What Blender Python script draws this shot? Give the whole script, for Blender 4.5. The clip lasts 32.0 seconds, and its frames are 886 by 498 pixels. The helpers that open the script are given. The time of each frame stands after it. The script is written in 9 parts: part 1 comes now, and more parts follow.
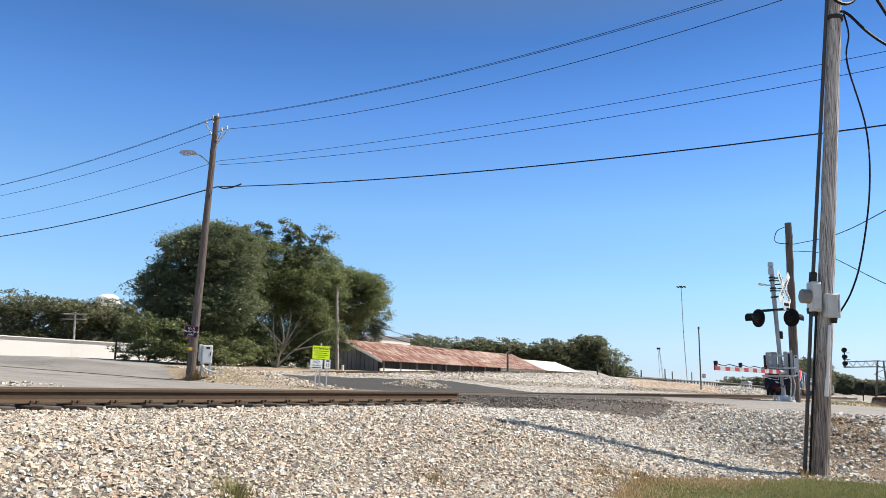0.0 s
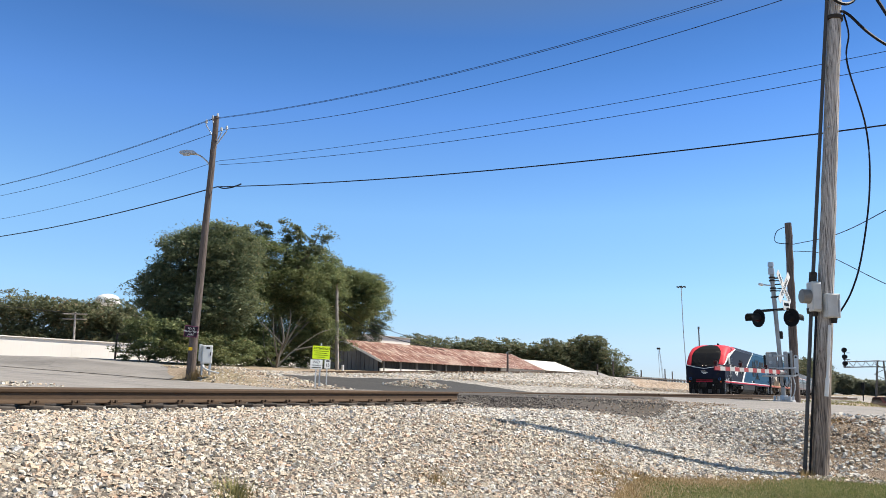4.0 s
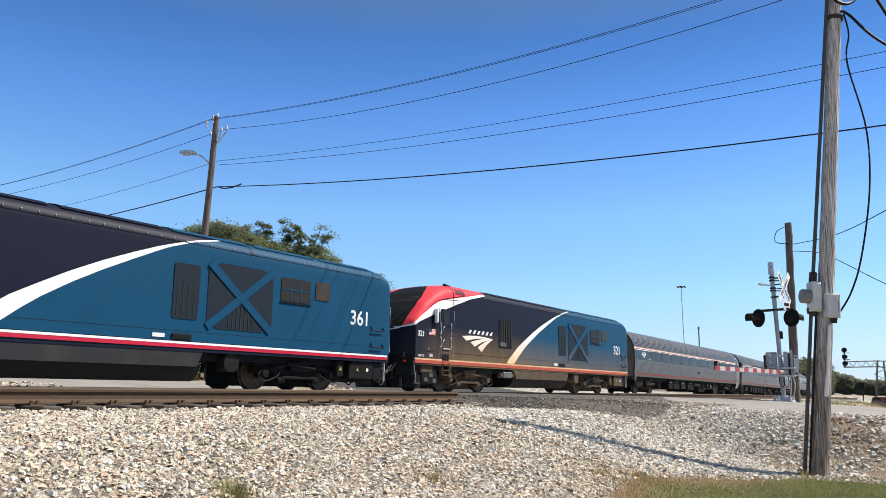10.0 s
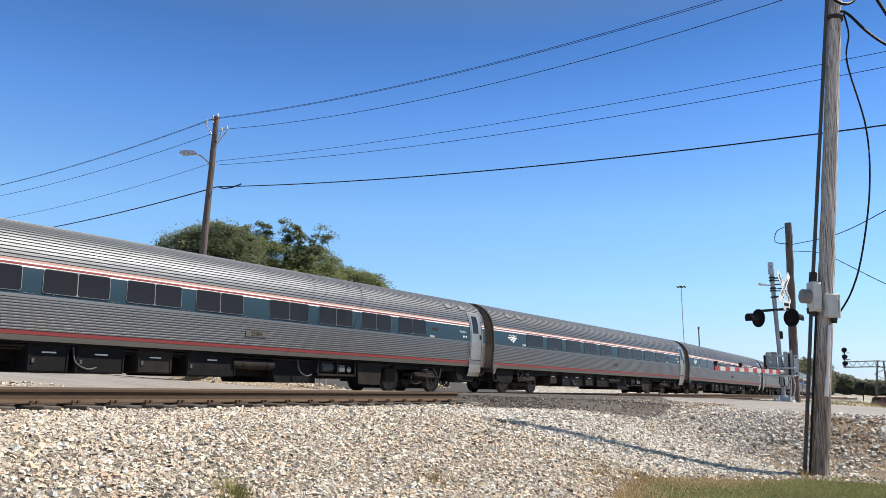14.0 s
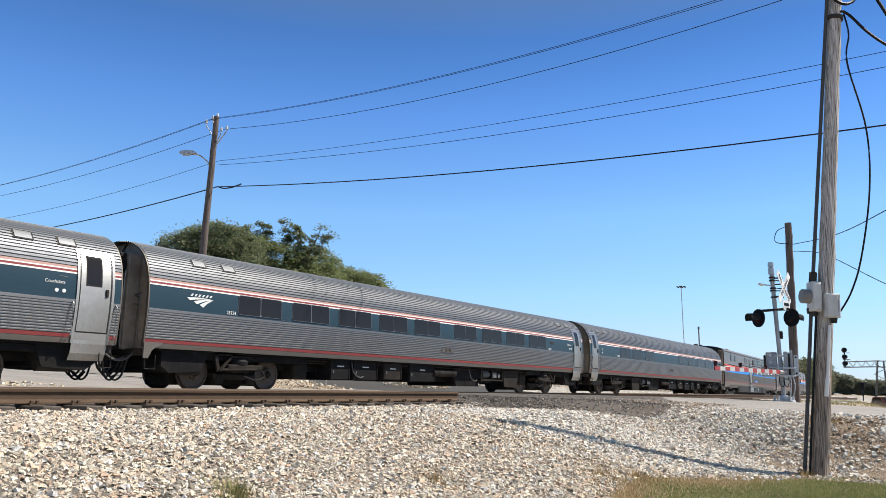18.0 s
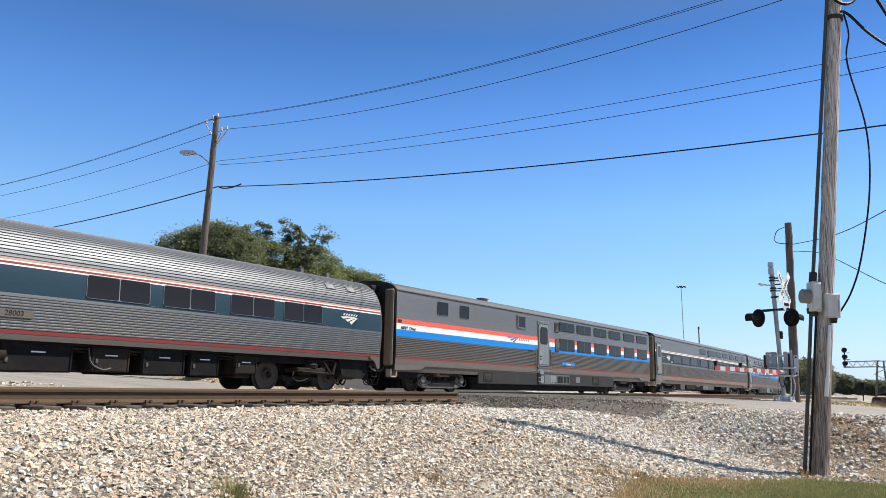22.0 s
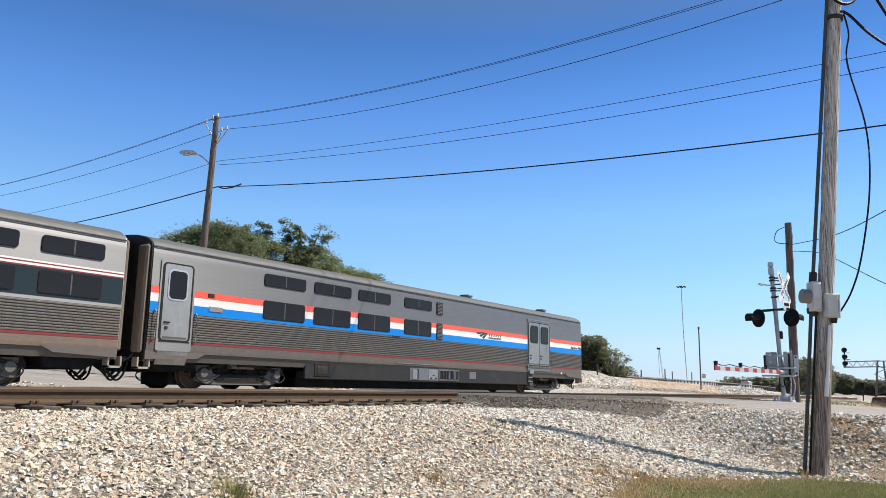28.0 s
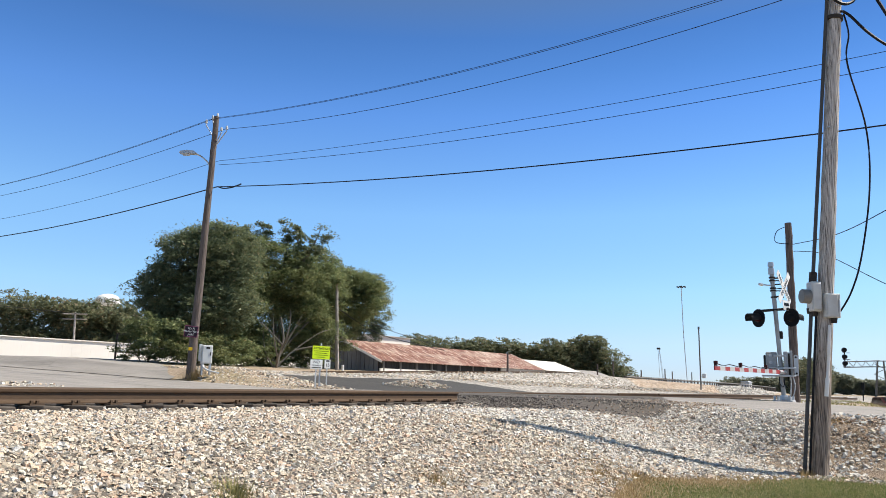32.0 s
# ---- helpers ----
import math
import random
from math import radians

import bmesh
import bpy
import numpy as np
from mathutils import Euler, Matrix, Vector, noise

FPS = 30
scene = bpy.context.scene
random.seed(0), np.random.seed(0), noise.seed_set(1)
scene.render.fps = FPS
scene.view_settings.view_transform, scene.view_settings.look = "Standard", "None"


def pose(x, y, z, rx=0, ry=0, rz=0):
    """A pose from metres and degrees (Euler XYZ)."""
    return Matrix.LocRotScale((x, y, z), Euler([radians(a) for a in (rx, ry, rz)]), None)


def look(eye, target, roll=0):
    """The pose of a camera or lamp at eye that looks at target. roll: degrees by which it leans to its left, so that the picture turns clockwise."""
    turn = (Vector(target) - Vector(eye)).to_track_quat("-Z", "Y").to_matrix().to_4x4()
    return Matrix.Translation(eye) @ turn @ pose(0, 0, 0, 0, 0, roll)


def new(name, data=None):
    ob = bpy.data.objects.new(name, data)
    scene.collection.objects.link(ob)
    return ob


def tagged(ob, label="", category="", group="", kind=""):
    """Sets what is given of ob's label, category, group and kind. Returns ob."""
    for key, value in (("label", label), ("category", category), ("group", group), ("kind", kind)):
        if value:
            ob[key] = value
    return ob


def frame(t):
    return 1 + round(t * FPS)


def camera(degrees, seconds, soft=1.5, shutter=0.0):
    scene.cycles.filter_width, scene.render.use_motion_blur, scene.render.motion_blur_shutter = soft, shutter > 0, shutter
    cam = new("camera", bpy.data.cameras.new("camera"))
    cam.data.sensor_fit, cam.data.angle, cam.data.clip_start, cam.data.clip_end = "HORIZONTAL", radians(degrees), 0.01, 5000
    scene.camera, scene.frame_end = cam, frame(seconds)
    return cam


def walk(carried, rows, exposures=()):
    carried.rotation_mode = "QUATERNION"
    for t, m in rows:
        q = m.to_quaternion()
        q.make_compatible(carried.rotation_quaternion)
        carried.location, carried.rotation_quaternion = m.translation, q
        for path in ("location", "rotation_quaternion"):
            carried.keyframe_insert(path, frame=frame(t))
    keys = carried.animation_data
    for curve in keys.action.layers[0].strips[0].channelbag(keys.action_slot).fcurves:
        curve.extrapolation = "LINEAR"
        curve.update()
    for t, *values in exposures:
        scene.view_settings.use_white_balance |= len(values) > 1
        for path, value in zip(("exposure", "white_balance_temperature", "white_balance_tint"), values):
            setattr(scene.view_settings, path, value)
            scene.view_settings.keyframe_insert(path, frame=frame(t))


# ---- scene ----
# The camera stands still beside the crossing, a little above the rails.
EYE = Vector((0.0, 0.0, 0.184))
YAW, PITCH = 0.95972, 0.178018
cam = camera(59.94, 32.0, soft=0.6)
AIM = EYE + Vector((math.sin(YAW) * math.cos(PITCH), math.cos(YAW) * math.cos(PITCH), math.sin(PITCH)))
walk(cam, [(0.0, look(EYE, AIM, 1.018)), (32.0, look(EYE, AIM, 1.018))])

# ---- sky and sun ----
SUN_FROM = Vector((0.72, -0.69, 1.28)).normalized()
world = bpy.data.worlds.new("sky")
scene.world = world
world.use_nodes = True
wn = world.node_tree.nodes
sky = wn.new("ShaderNodeTexSky")
sky.sky_type, sky.sun_disc = "NISHITA", False
sky.sun_elevation = math.asin(SUN_FROM.z)
sky.sun_rotation = math.atan2(SUN_FROM.x, SUN_FROM.y)
sky.altitude, sky.air_density, sky.dust_density, sky.ozone_density = 200, 1.0, 0.0, 2.6
wn["Background"].inputs["Strength"].default_value = 0.135
tone = wn.new("ShaderNodeHueSaturation")
tone.inputs["Hue"].default_value, tone.inputs["Saturation"].default_value = 0.508, 1.28
world.node_tree.links.new(sky.outputs[0], tone.inputs["Color"])
haze = wn.new("ShaderNodeVectorMath")
haze.operation = "MULTIPLY_ADD"
haze.inputs[1].default_value, haze.inputs[2].default_value = (0.725, 0.725, 0.725), (0.475, 0.925, 1.90)
world.node_tree.links.new(tone.outputs[0], haze.inputs[0])
# the sky deepens with height over a pale horizon and pales again towards the zenith
way, rise, depth = wn.new("ShaderNodeTexCoord"), wn.new("ShaderNodeSeparateXYZ"), wn.new("ShaderNodeValToRGB")
world.node_tree.links.new(way.outputs["Generated"], rise.inputs[0])
world.node_tree.links.new(rise.outputs["Z"], depth.inputs["Fac"])
SKY_DEPTH = [(0.0, (0.50, 0.57, 0.77)), (0.026, (0.56, 0.61, 0.77)), (0.062, (0.70, 0.70, 0.76)), (0.119, (0.85, 0.86, 0.80)), (0.218, (0.94, 0.935, 0.845)), (0.341, (0.64, 0.725, 0.80)),
             (0.39, (0.50, 0.61, 0.69)), (0.43, (0.43, 0.53, 0.61)), (0.56, (0.92, 0.53, 0.28)), (1.0, (1.0, 0.50, 0.21))]
while len(depth.color_ramp.elements) < len(SKY_DEPTH):
    depth.color_ramp.elements.new(0.5)
for el, (at, c) in zip(depth.color_ramp.elements, SKY_DEPTH):
    el.position, el.color = at, (*c, 1)
graded = wn.new("ShaderNodeVectorMath")
graded.operation = "MULTIPLY"
world.node_tree.links.new(haze.outputs[0], graded.inputs[0])
world.node_tree.links.new(depth.outputs["Color"], graded.inputs[1])
world.node_tree.links.new(graded.outputs[0], wn["Background"].inputs["Color"])
sun = new("sun", bpy.data.lights.new("sun", "SUN"))
sun.data.energy, sun.data.angle, sun.data.color = 4.7, radians(0.85), (1.0, 0.94, 0.85)
sun.matrix_world = look(SUN_FROM * 50, (0, 0, 0))
scene.view_settings.exposure = 0.58


# ---- materials ----
class Mat:
    """A small builder for node materials."""

    def __init__(self, name, rough=0.7, metal=0.0, spec=0.5):
        self.m = bpy.data.materials.new(name)
        self.m.use_nodes = True
        self.t = self.m.node_tree
        self.b = self.t.nodes["Principled BSDF"]
        self.b.inputs["Roughness"].default_value = rough
        self.b.inputs["Metallic"].default_value = metal
        self.b.inputs["Specular IOR Level"].default_value = spec

    def node(self, kind, **sets):
        n = self.t.nodes.new(kind)
        for k, v in sets.items():
            n.inputs[k.replace("_", " ")].default_value = v
        return n

    def link(self, a, b):
        self.t.links.new(a, b)

    def coords(self, scale=(1, 1, 1), kind="Object"):
        c = self.node("ShaderNodeTexCoord")
        mp = self.node("ShaderNodeMapping")
        mp.inputs["Scale"].default_value = scale
        self.link(c.outputs[kind], mp.inputs["Vector"])
        return mp.outputs["Vector"]

    def noise(self, scale, detail=4.0, stretch=(1, 1, 1), kind="Object", rough=0.6):
        n = self.node("ShaderNodeTexNoise", Scale=scale, Detail=detail, Roughness=rough)
        self.link(self.coords(stretch, kind), n.inputs["Vector"])
        return n.outputs["Fac"]

    def ramp(self, fac, stops):
        r = self.node("ShaderNodeValToRGB")
        e = r.color_ramp.elements
        while len(e) < len(stops):
            e.new(0.5)
        for el, (p, c) in zip(e, stops):
            el.position, el.color = p, (*c, 1)
        self.link(fac, r.inputs["Fac"])
        return r.outputs["Color"]

    def mix(self, fac, a, b, blend="MIX"):
        n = self.t.nodes.new("ShaderNodeMix")
        n.data_type, n.blend_type = "RGBA", blend
        for sock, v in ((n.inputs["Factor"], fac), (n.inputs["A"], a), (n.inputs["B"], b)):
            if isinstance(v, tuple):
                sock.default_value = (*v, 1)
            elif isinstance(v, (int, float)):
                sock.default_value = v
            else:
                self.link(v, sock)
        return n.outputs["Result"]

    def color(self, v):
        if isinstance(v, tuple):
            self.b.inputs["Base Color"].default_value = (*v, 1)
        else:
            self.link(v, self.b.inputs["Base Color"])
        return self

    def bump(self, fac, strength=0.3, dist=0.01):
        n = self.node("ShaderNodeBump", Strength=strength, Distance=dist)
        self.link(fac, n.inputs["Height"])
        self.link(n.outputs["Normal"], self.b.inputs["Normal"])
        return self

    def roughness(self, fac, lo, hi):
        n = self.node("ShaderNodeMapRange", To_Min=lo, To_Max=hi)
        self.link(fac, n.inputs["Value"])
        self.link(n.outputs["Result"], self.b.inputs["Roughness"])
        return self


def shade(c, k):
    return tuple(min(1.0, v * k) for v in c)


def plain(name, c, rough=0.6, metal=0.0, vary=0.25, scale=3.0, bump=0.0, dirt=None, stretch=(1, 1, 1), spec=0.22):
    """A surface of one colour with broad stains and fine grain."""
    m = Mat(name, rough, metal, spec)
    big, fine = m.noise(scale, 3, stretch), m.noise(scale * 14, 5, stretch)
    col = m.mix(big, shade(c, 1 - vary), shade(c, 1 + vary))
    col = m.mix(m.ramp(fine, [(0.35, (0, 0, 0)), (0.75, (1, 1, 1))]), col, shade(c, 1 - vary * 0.8))
    if dirt:
        col = m.mix(m.ramp(m.noise(scale * 0.6, 6, stretch), [(0.48, (0, 0, 0)), (0.7, (0.7, 0.7, 0.7))]), col, dirt)
    m.color(col).roughness(fine, max(0.02, rough - 0.1), min(1, rough + 0.12))
    if bump:
        m.bump(fine, bump, 0.01)
    return m.m


def island_mat(name, stops, rough=0.9, bump=0.4, scale=60):
    """Stones or leaves: each piece takes its own colour."""
    m = Mat(name, rough)
    g = m.node("ShaderNodeNewGeometry")
    col = m.ramp(g.outputs["Random Per Island"], stops)
    n = m.noise(scale, 4)
    col = m.mix(n, m.mix(0.35, col, (0.0, 0.0, 0.0)), col)
    m.color(col)
    if bump:
        m.bump(n, bump, 0.01)
    return m.m


BALLAST = island_mat("ballast_stone", [(0.0, (0.20, 0.168, 0.135)), (0.12, (0.51, 0.43, 0.33)), (0.26, (0.79, 0.68, 0.53)), (0.38, (0.57, 0.39, 0.275)), (0.50, (0.87, 0.79, 0.64)),
                                       (0.60, (0.37, 0.33, 0.28)), (0.70, (0.74, 0.56, 0.40)), (0.80, (0.88, 0.84, 0.73)), (0.90, (0.62, 0.60, 0.59)), (1.0, (0.55, 0.47, 0.35))], 0.9, 0.7, 70)
BALLAST_GREY = island_mat("grey_ballast_stone", [(0.0, (0.22, 0.205, 0.185)), (0.18, (0.66, 0.61, 0.54)), (0.5, (0.88, 0.82, 0.73)), (0.65, (0.50, 0.46, 0.41)),
                                                 (0.85, (0.90, 0.87, 0.80)), (1.0, (0.74, 0.63, 0.53))], 0.9, 0.7, 60)
RUSTY_STONE = island_mat("rust_stained_stone", [(0.0, (0.30, 0.20, 0.13)), (0.35, (0.54, 0.38, 0.25)), (0.7, (0.68, 0.55, 0.42)), (1.0, (0.82, 0.75, 0.65))], 0.9, 0.6, 50)


def ground_mat():
    m = Mat("earth_and_gravel", 0.95)
    a, b = m.noise(0.25, 6), m.noise(9.0, 6)
    col = m.ramp(b, [(0.3, (0.13, 0.09, 0.06)), (0.5, (0.33, 0.245, 0.17)), (0.7, (0.50, 0.41, 0.31))])
    col = m.mix(m.ramp(a, [(0.45, (0, 0, 0)), (0.65, (0.8, 0.8, 0.8))]), col, m.ramp(b, [(0.3, (0.17, 0.135, 0.07)), (0.7, (0.36, 0.29, 0.17))]))
    return m.color(col).bump(b, 0.6, 0.03).m


def gravel_mat(name, lo, mid, hi, scale=16.0):
    m = Mat(name, 0.95)
    v = m.node("ShaderNodeTexVoronoi", Scale=scale)
    m.link(m.coords(), v.inputs["Vector"])
    sep = m.node("ShaderNodeSeparateColor")
    m.link(v.outputs["Color"], sep.inputs["Color"])
    col = m.ramp(sep.outputs["Red"], [(0.0, lo), (0.5, mid), (1.0, hi)])
    # shade in the gaps between stones is drawn as darker colour
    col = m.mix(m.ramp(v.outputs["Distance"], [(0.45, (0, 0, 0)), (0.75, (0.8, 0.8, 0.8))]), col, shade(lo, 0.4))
    col = m.mix(m.noise(0.5, 4), m.mix(0.3, col, shade(mid, 0.5)), col)
    m.color(col)
    n = m.node("ShaderNodeBump", Strength=0.9, Distance=0.05)
    n.invert = True
    m.link(v.outputs["Distance"], n.inputs["Height"])
    m.link(n.outputs["Normal"], m.b.inputs["Normal"])
    return m.m


def asphalt_mat(name, c, crack=0.5):
    m = Mat(name, 0.9)
    fine, big, st = m.noise(90, 4), m.noise(0.7, 5), m.noise(1.1, 5, (1, 0.12, 1))
    col = m.mix(big, shade(c, 0.72), shade(c, 1.25))
    col = m.mix(m.ramp(st, [(0.45, (0, 0, 0)), (0.65, (0.6, 0.6, 0.6))]), col, shade(c, 0.55))
    col = m.mix(m.ramp(fine, [(0.35, (0.6, 0.6, 0.6)), (0.6, (0, 0, 0))]), col, shade(c, 0.5))
    v = m.node("ShaderNodeTexVoronoi", Scale=0.35)
    v.feature = "DISTANCE_TO_EDGE"
    m.link(m.coords(), v.inputs["Vector"])
    col = m.mix(m.ramp(v.outputs["Distance"], [(0.0, (crack, crack, crack)), (0.012, (0, 0, 0))]), col, shade(c, 0.3))
    return m.color(col).bump(fine, 0.35, 0.01).m


GROUND = ground_mat()
GRAVEL = gravel_mat("pale_gravel", (0.22, 0.20, 0.18), (0.44, 0.40, 0.36), (0.62, 0.58, 0.53))
GRAVEL_FAR = gravel_mat("coarse_pale_gravel", (0.20, 0.18, 0.16), (0.46, 0.42, 0.37), (0.68, 0.63, 0.57), 4.5)
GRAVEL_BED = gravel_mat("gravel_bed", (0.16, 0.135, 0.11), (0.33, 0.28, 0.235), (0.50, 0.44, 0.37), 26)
CLAY = gravel_mat("orange_clay", (0.20, 0.145, 0.10), (0.44, 0.325, 0.225), (0.62, 0.53, 0.44), 3.2)
ROAD = asphalt_mat("worn_grey_asphalt", (0.335, 0.305, 0.276))
DARK_ROAD = asphalt_mat("dark_asphalt", (0.112, 0.092, 0.075))
FRESH_ROAD = asphalt_mat("fresh_dark_asphalt", (0.062, 0.057, 0.052))
DIRT = gravel_mat("rust_brown_dirt", (0.34, 0.23, 0.15), (0.56, 0.42, 0.29), (0.72, 0.60, 0.47), 110)
RAIL_RUST = plain("rusty_rail_steel", (0.112, 0.072, 0.045), 0.75, 0.1, 0.3, 2.0, 0.2, (0.075, 0.052, 0.036), (0.3, 1, 1))
RAIL_TOP = plain("worn_rail_head", (0.085, 0.060, 0.045), 0.6, 0.3, 0.2, 3.0)
TIE_WOOD = plain("creosoted_wood", (0.07, 0.055, 0.045), 0.9, 0, 0.4, 3, 0.5, (0.16, 0.14, 0.12), (1, 0.2, 1))
STEEL_DARK = plain("dark_grimy_steel", (0.035, 0.032, 0.03), 0.7, 0.2, 0.4, 3, 0.1, (0.10, 0.08, 0.06))
BLACK = plain("black_paint", (0.011, 0.011, 0.012), 0.6, 0, 0.3, 4, 0.05, spec=0.12)
GALV = plain("galvanized_steel", (0.52, 0.53, 0.54), 0.45, 0.55, 0.12, 6, 0.05)
WHITE = plain("white_paint", (0.78, 0.78, 0.76), 0.5, 0, 0.06, 3, 0.0, (0.6, 0.57, 0.5))
MAST_STEEL = plain("dulled_mast_steel", (0.40, 0.40, 0.395), 0.5, 0.3, 0.25, 5, 0.05, (0.28, 0.28, 0.27))
CABINET = plain("pale_grey_cabinet_paint", (0.62, 0.63, 0.62), 0.5, 0.0, 0.08, 4, 0.03, (0.45, 0.43, 0.39))
WIRE = plain("black_wire", (0.012, 0.012, 0.014), 0.6)


def wood_pole_mat(name, a, b):
    m = Mat(name, 0.9)
    g, big = m.noise(62, 7, (1, 1, 0.022)), m.noise(1.2, 4, (1, 1, 0.4))
    col = m.ramp(g, [(0.34, shade(a, 0.3)), (0.44, shade(a, 1.1)), (0.72, b)])
    col = m.mix(m.ramp(big, [(0.4, (0, 0, 0)), (0.7, (0.35, 0.35, 0.35))]), col, shade(a, 0.75))
    return m.color(col).bump(g, 0.9, 0.02).m


def service_pole_mat():
    """Silvered wood high up, darker brown treated wood below."""
    m = Mat("split_service_pole_wood", 0.9)
    g, big = m.noise(62, 7, (1, 1, 0.022)), m.noise(1.6, 4, (1, 1, 0.3))
    high = m.ramp(g, [(0.34, (0.08, 0.07, 0.06)), (0.44, (0.36, 0.325, 0.295)), (0.70, (0.84, 0.79, 0.73))])
    low = m.ramp(g, [(0.35, (0.045, 0.036, 0.030)), (0.46, (0.22, 0.170, 0.135)), (0.72, (0.58, 0.47, 0.38))])
    sep = m.node("ShaderNodeSeparateXYZ")
    m.link(m.coords(), sep.inputs[0])
    height = m.node("ShaderNodeMath")
    height.operation = "MULTIPLY_ADD"
    m.link(sep.outputs["Z"], height.inputs[0])
    height.inputs[1].default_value = 0.25
    m.link(big, height.inputs[2])
    col = m.mix(m.ramp(height.outputs[0], [(0.62, (0, 0, 0)), (1.0, (1, 1, 1))]), low, high)
    return m.color(col).bump(g, 0.9, 0.02).m


SERVICE_POLE = service_pole_mat()
POLE_GREY = wood_pole_mat("weathered_grey_wood", (0.27, 0.235, 0.205), (0.70, 0.64, 0.58))
POLE_BROWN = wood_pole_mat("brown_treated_wood", (0.10, 0.077, 0.065), (0.225, 0.172, 0.148))


# ---- mesh helpers ----
def finish(bm, smooth=False):
    me = bpy.data.meshes.new("mesh")
    bm.normal_update()
    bm.to_mesh(me)
    bm.free()
    if smooth:
        for p in me.polygons:
            p.use_smooth = True
    return me


def part(name, bm, material, parent=None, label="", smooth=False):
    me = bm if isinstance(bm, bpy.types.Mesh) else finish(bm, smooth)
    if material and not me.materials:
        me.materials.append(material)
    ob = new(name, me)
    if parent:
        ob.parent = parent
    if label:
        tagged(ob, label)
    return ob


def empty(name, x=0, y=0, z=0):
    ob = new(name)
    ob.empty_display_size = 0.2
    ob.location = (x, y, z)
    return ob


def box(bm, x0, x1, y0, y1, z0, z1, bevel=0.0):
    m = Matrix.LocRotScale(((x0 + x1) / 2, (y0 + y1) / 2, (z0 + z1) / 2), None, (abs(x1 - x0), abs(y1 - y0), abs(z1 - z0)))
    r = bmesh.ops.create_cube(bm, size=1, matrix=m)
    if bevel:
        es = {e for v in r["verts"] for e in v.link_edges}
        bmesh.ops.bevel(bm, geom=list(es), offset=bevel, segments=1, affect="EDGES")
    return bm


def abox(x0, x1, y0, y1, z0, z1, bevel=0.0):
    return box(bmesh.new(), x0, x1, y0, y1, z0, z1, bevel)


def cyl(bm, a, b, r0, r1=None, n=12, caps=True):
    """A tapered round bar from a to b."""
    a, b = Vector(a), Vector(b)
    d = b - a
    m = Matrix.Translation((a + b) / 2) @ d.to_track_quat("Z", "Y").to_matrix().to_4x4()
    bmesh.ops.create_cone(bm, cap_ends=caps, segments=n, radius1=r0, radius2=r0 if r1 is None else r1, depth=d.length, matrix=m)
    return bm


def acyl(a, b, r0, r1=None, n=12):
    return cyl(bmesh.new(), a, b, r0, r1, n)


def tube(bm, pts, r, n=6):
    """A bent round rod through pts."""
    pts = [Vector(p) for p in pts]
    rings = []
    for i, p in enumerate(pts):
        d = (pts[min(i + 1, len(pts) - 1)] - pts[max(i - 1, 0)]).normalized()
        q = d.to_track_quat("Z", "Y")
        rings.append([bm.verts.new(p + q @ Vector((r * math.cos(k * math.tau / n), r * math.sin(k * math.tau / n), 0))) for k in range(n)])
    for a, b in zip(rings, rings[1:]):
        for k in range(n):
            bm.faces.new((a[k], a[(k + 1) % n], b[(k + 1) % n], b[k]))
    bm.faces.new(rings[0][::-1])
    bm.faces.new(rings[-1])
    return bm


def prism(bm, outline, axis, a, b):
    """Extrude a closed outline of 2D points along axis from a to b."""
    def place(p, s):
        u, v = p
        return {"x": (s, u, v), "y": (u, s, v), "z": (u, v, s)}[axis]
    lo = [bm.verts.new(place(p, a)) for p in outline]
    hi = [bm.verts.new(place(p, b)) for p in outline]
    n = len(outline)
    for i in range(n):
        bm.faces.new((lo[i], lo[(i + 1) % n], hi[(i + 1) % n], hi[i]))
    bm.faces.new(lo[::-1])
    bm.faces.new(hi)
    bmesh.ops.recalc_face_normals(bm, faces=bm.faces)
    return bm


def aprism(outline, axis, a, b):
    return prism(bmesh.new(), outline, axis, a, b)


def round_rect(u0, u1, v0, v1, r, n=4):
    out = []
    for cx, cy, a0 in ((u1 - r, v1 - r, 0), (u0 + r, v1 - r, 90), (u0 + r, v0 + r, 180), (u1 - r, v0 + r, 270)):
        for k in range(n + 1):
            a = radians(a0 + 90 * k / n)
            out.append((cx + r * math.cos(a), cy + r * math.sin(a)))
    return out


def mesh_np(verts, faces, smooth=False):
    """A mesh from arrays of corners and of faces that all have as many corners."""
    me = bpy.data.meshes.new("mesh")
    verts, faces = np.asarray(verts, np.float32), np.asarray(faces, np.int32)
    k = faces.shape[1]
    me.vertices.add(len(verts))
    me.vertices.foreach_set("co", verts.ravel())
    me.loops.add(faces.size)
    me.loops.foreach_set("vertex_index", faces.ravel())
    me.polygons.add(len(faces))
    me.polygons.foreach_set("loop_start", np.arange(0, faces.size, k, dtype=np.int32))
    me.polygons.foreach_set("use_smooth", np.full(len(faces), smooth))
    me.update(calc_edges=True)
    me.validate()
    return me


def words(text, size, depth=0.004, align="CENTER", bold=0.0):
    """Letters as a mesh in the xz plane, facing -y, centred on the origin."""
    cu = bpy.data.curves.new("letters", "FONT")
    cu.body, cu.size, cu.extrude, cu.align_x, cu.align_y, cu.resolution_u = text, size, depth, align, "CENTER", 3
    cu.offset = bold
    ob = new("letters", cu)
    me = bpy.data.meshes.new_from_object(ob.evaluated_get(bpy.context.evaluated_depsgraph_get()))
    bpy.data.objects.remove(ob)
    me.transform(Matrix.Rotation(radians(90), 4, "X"))
    me.materials.clear()
    return me


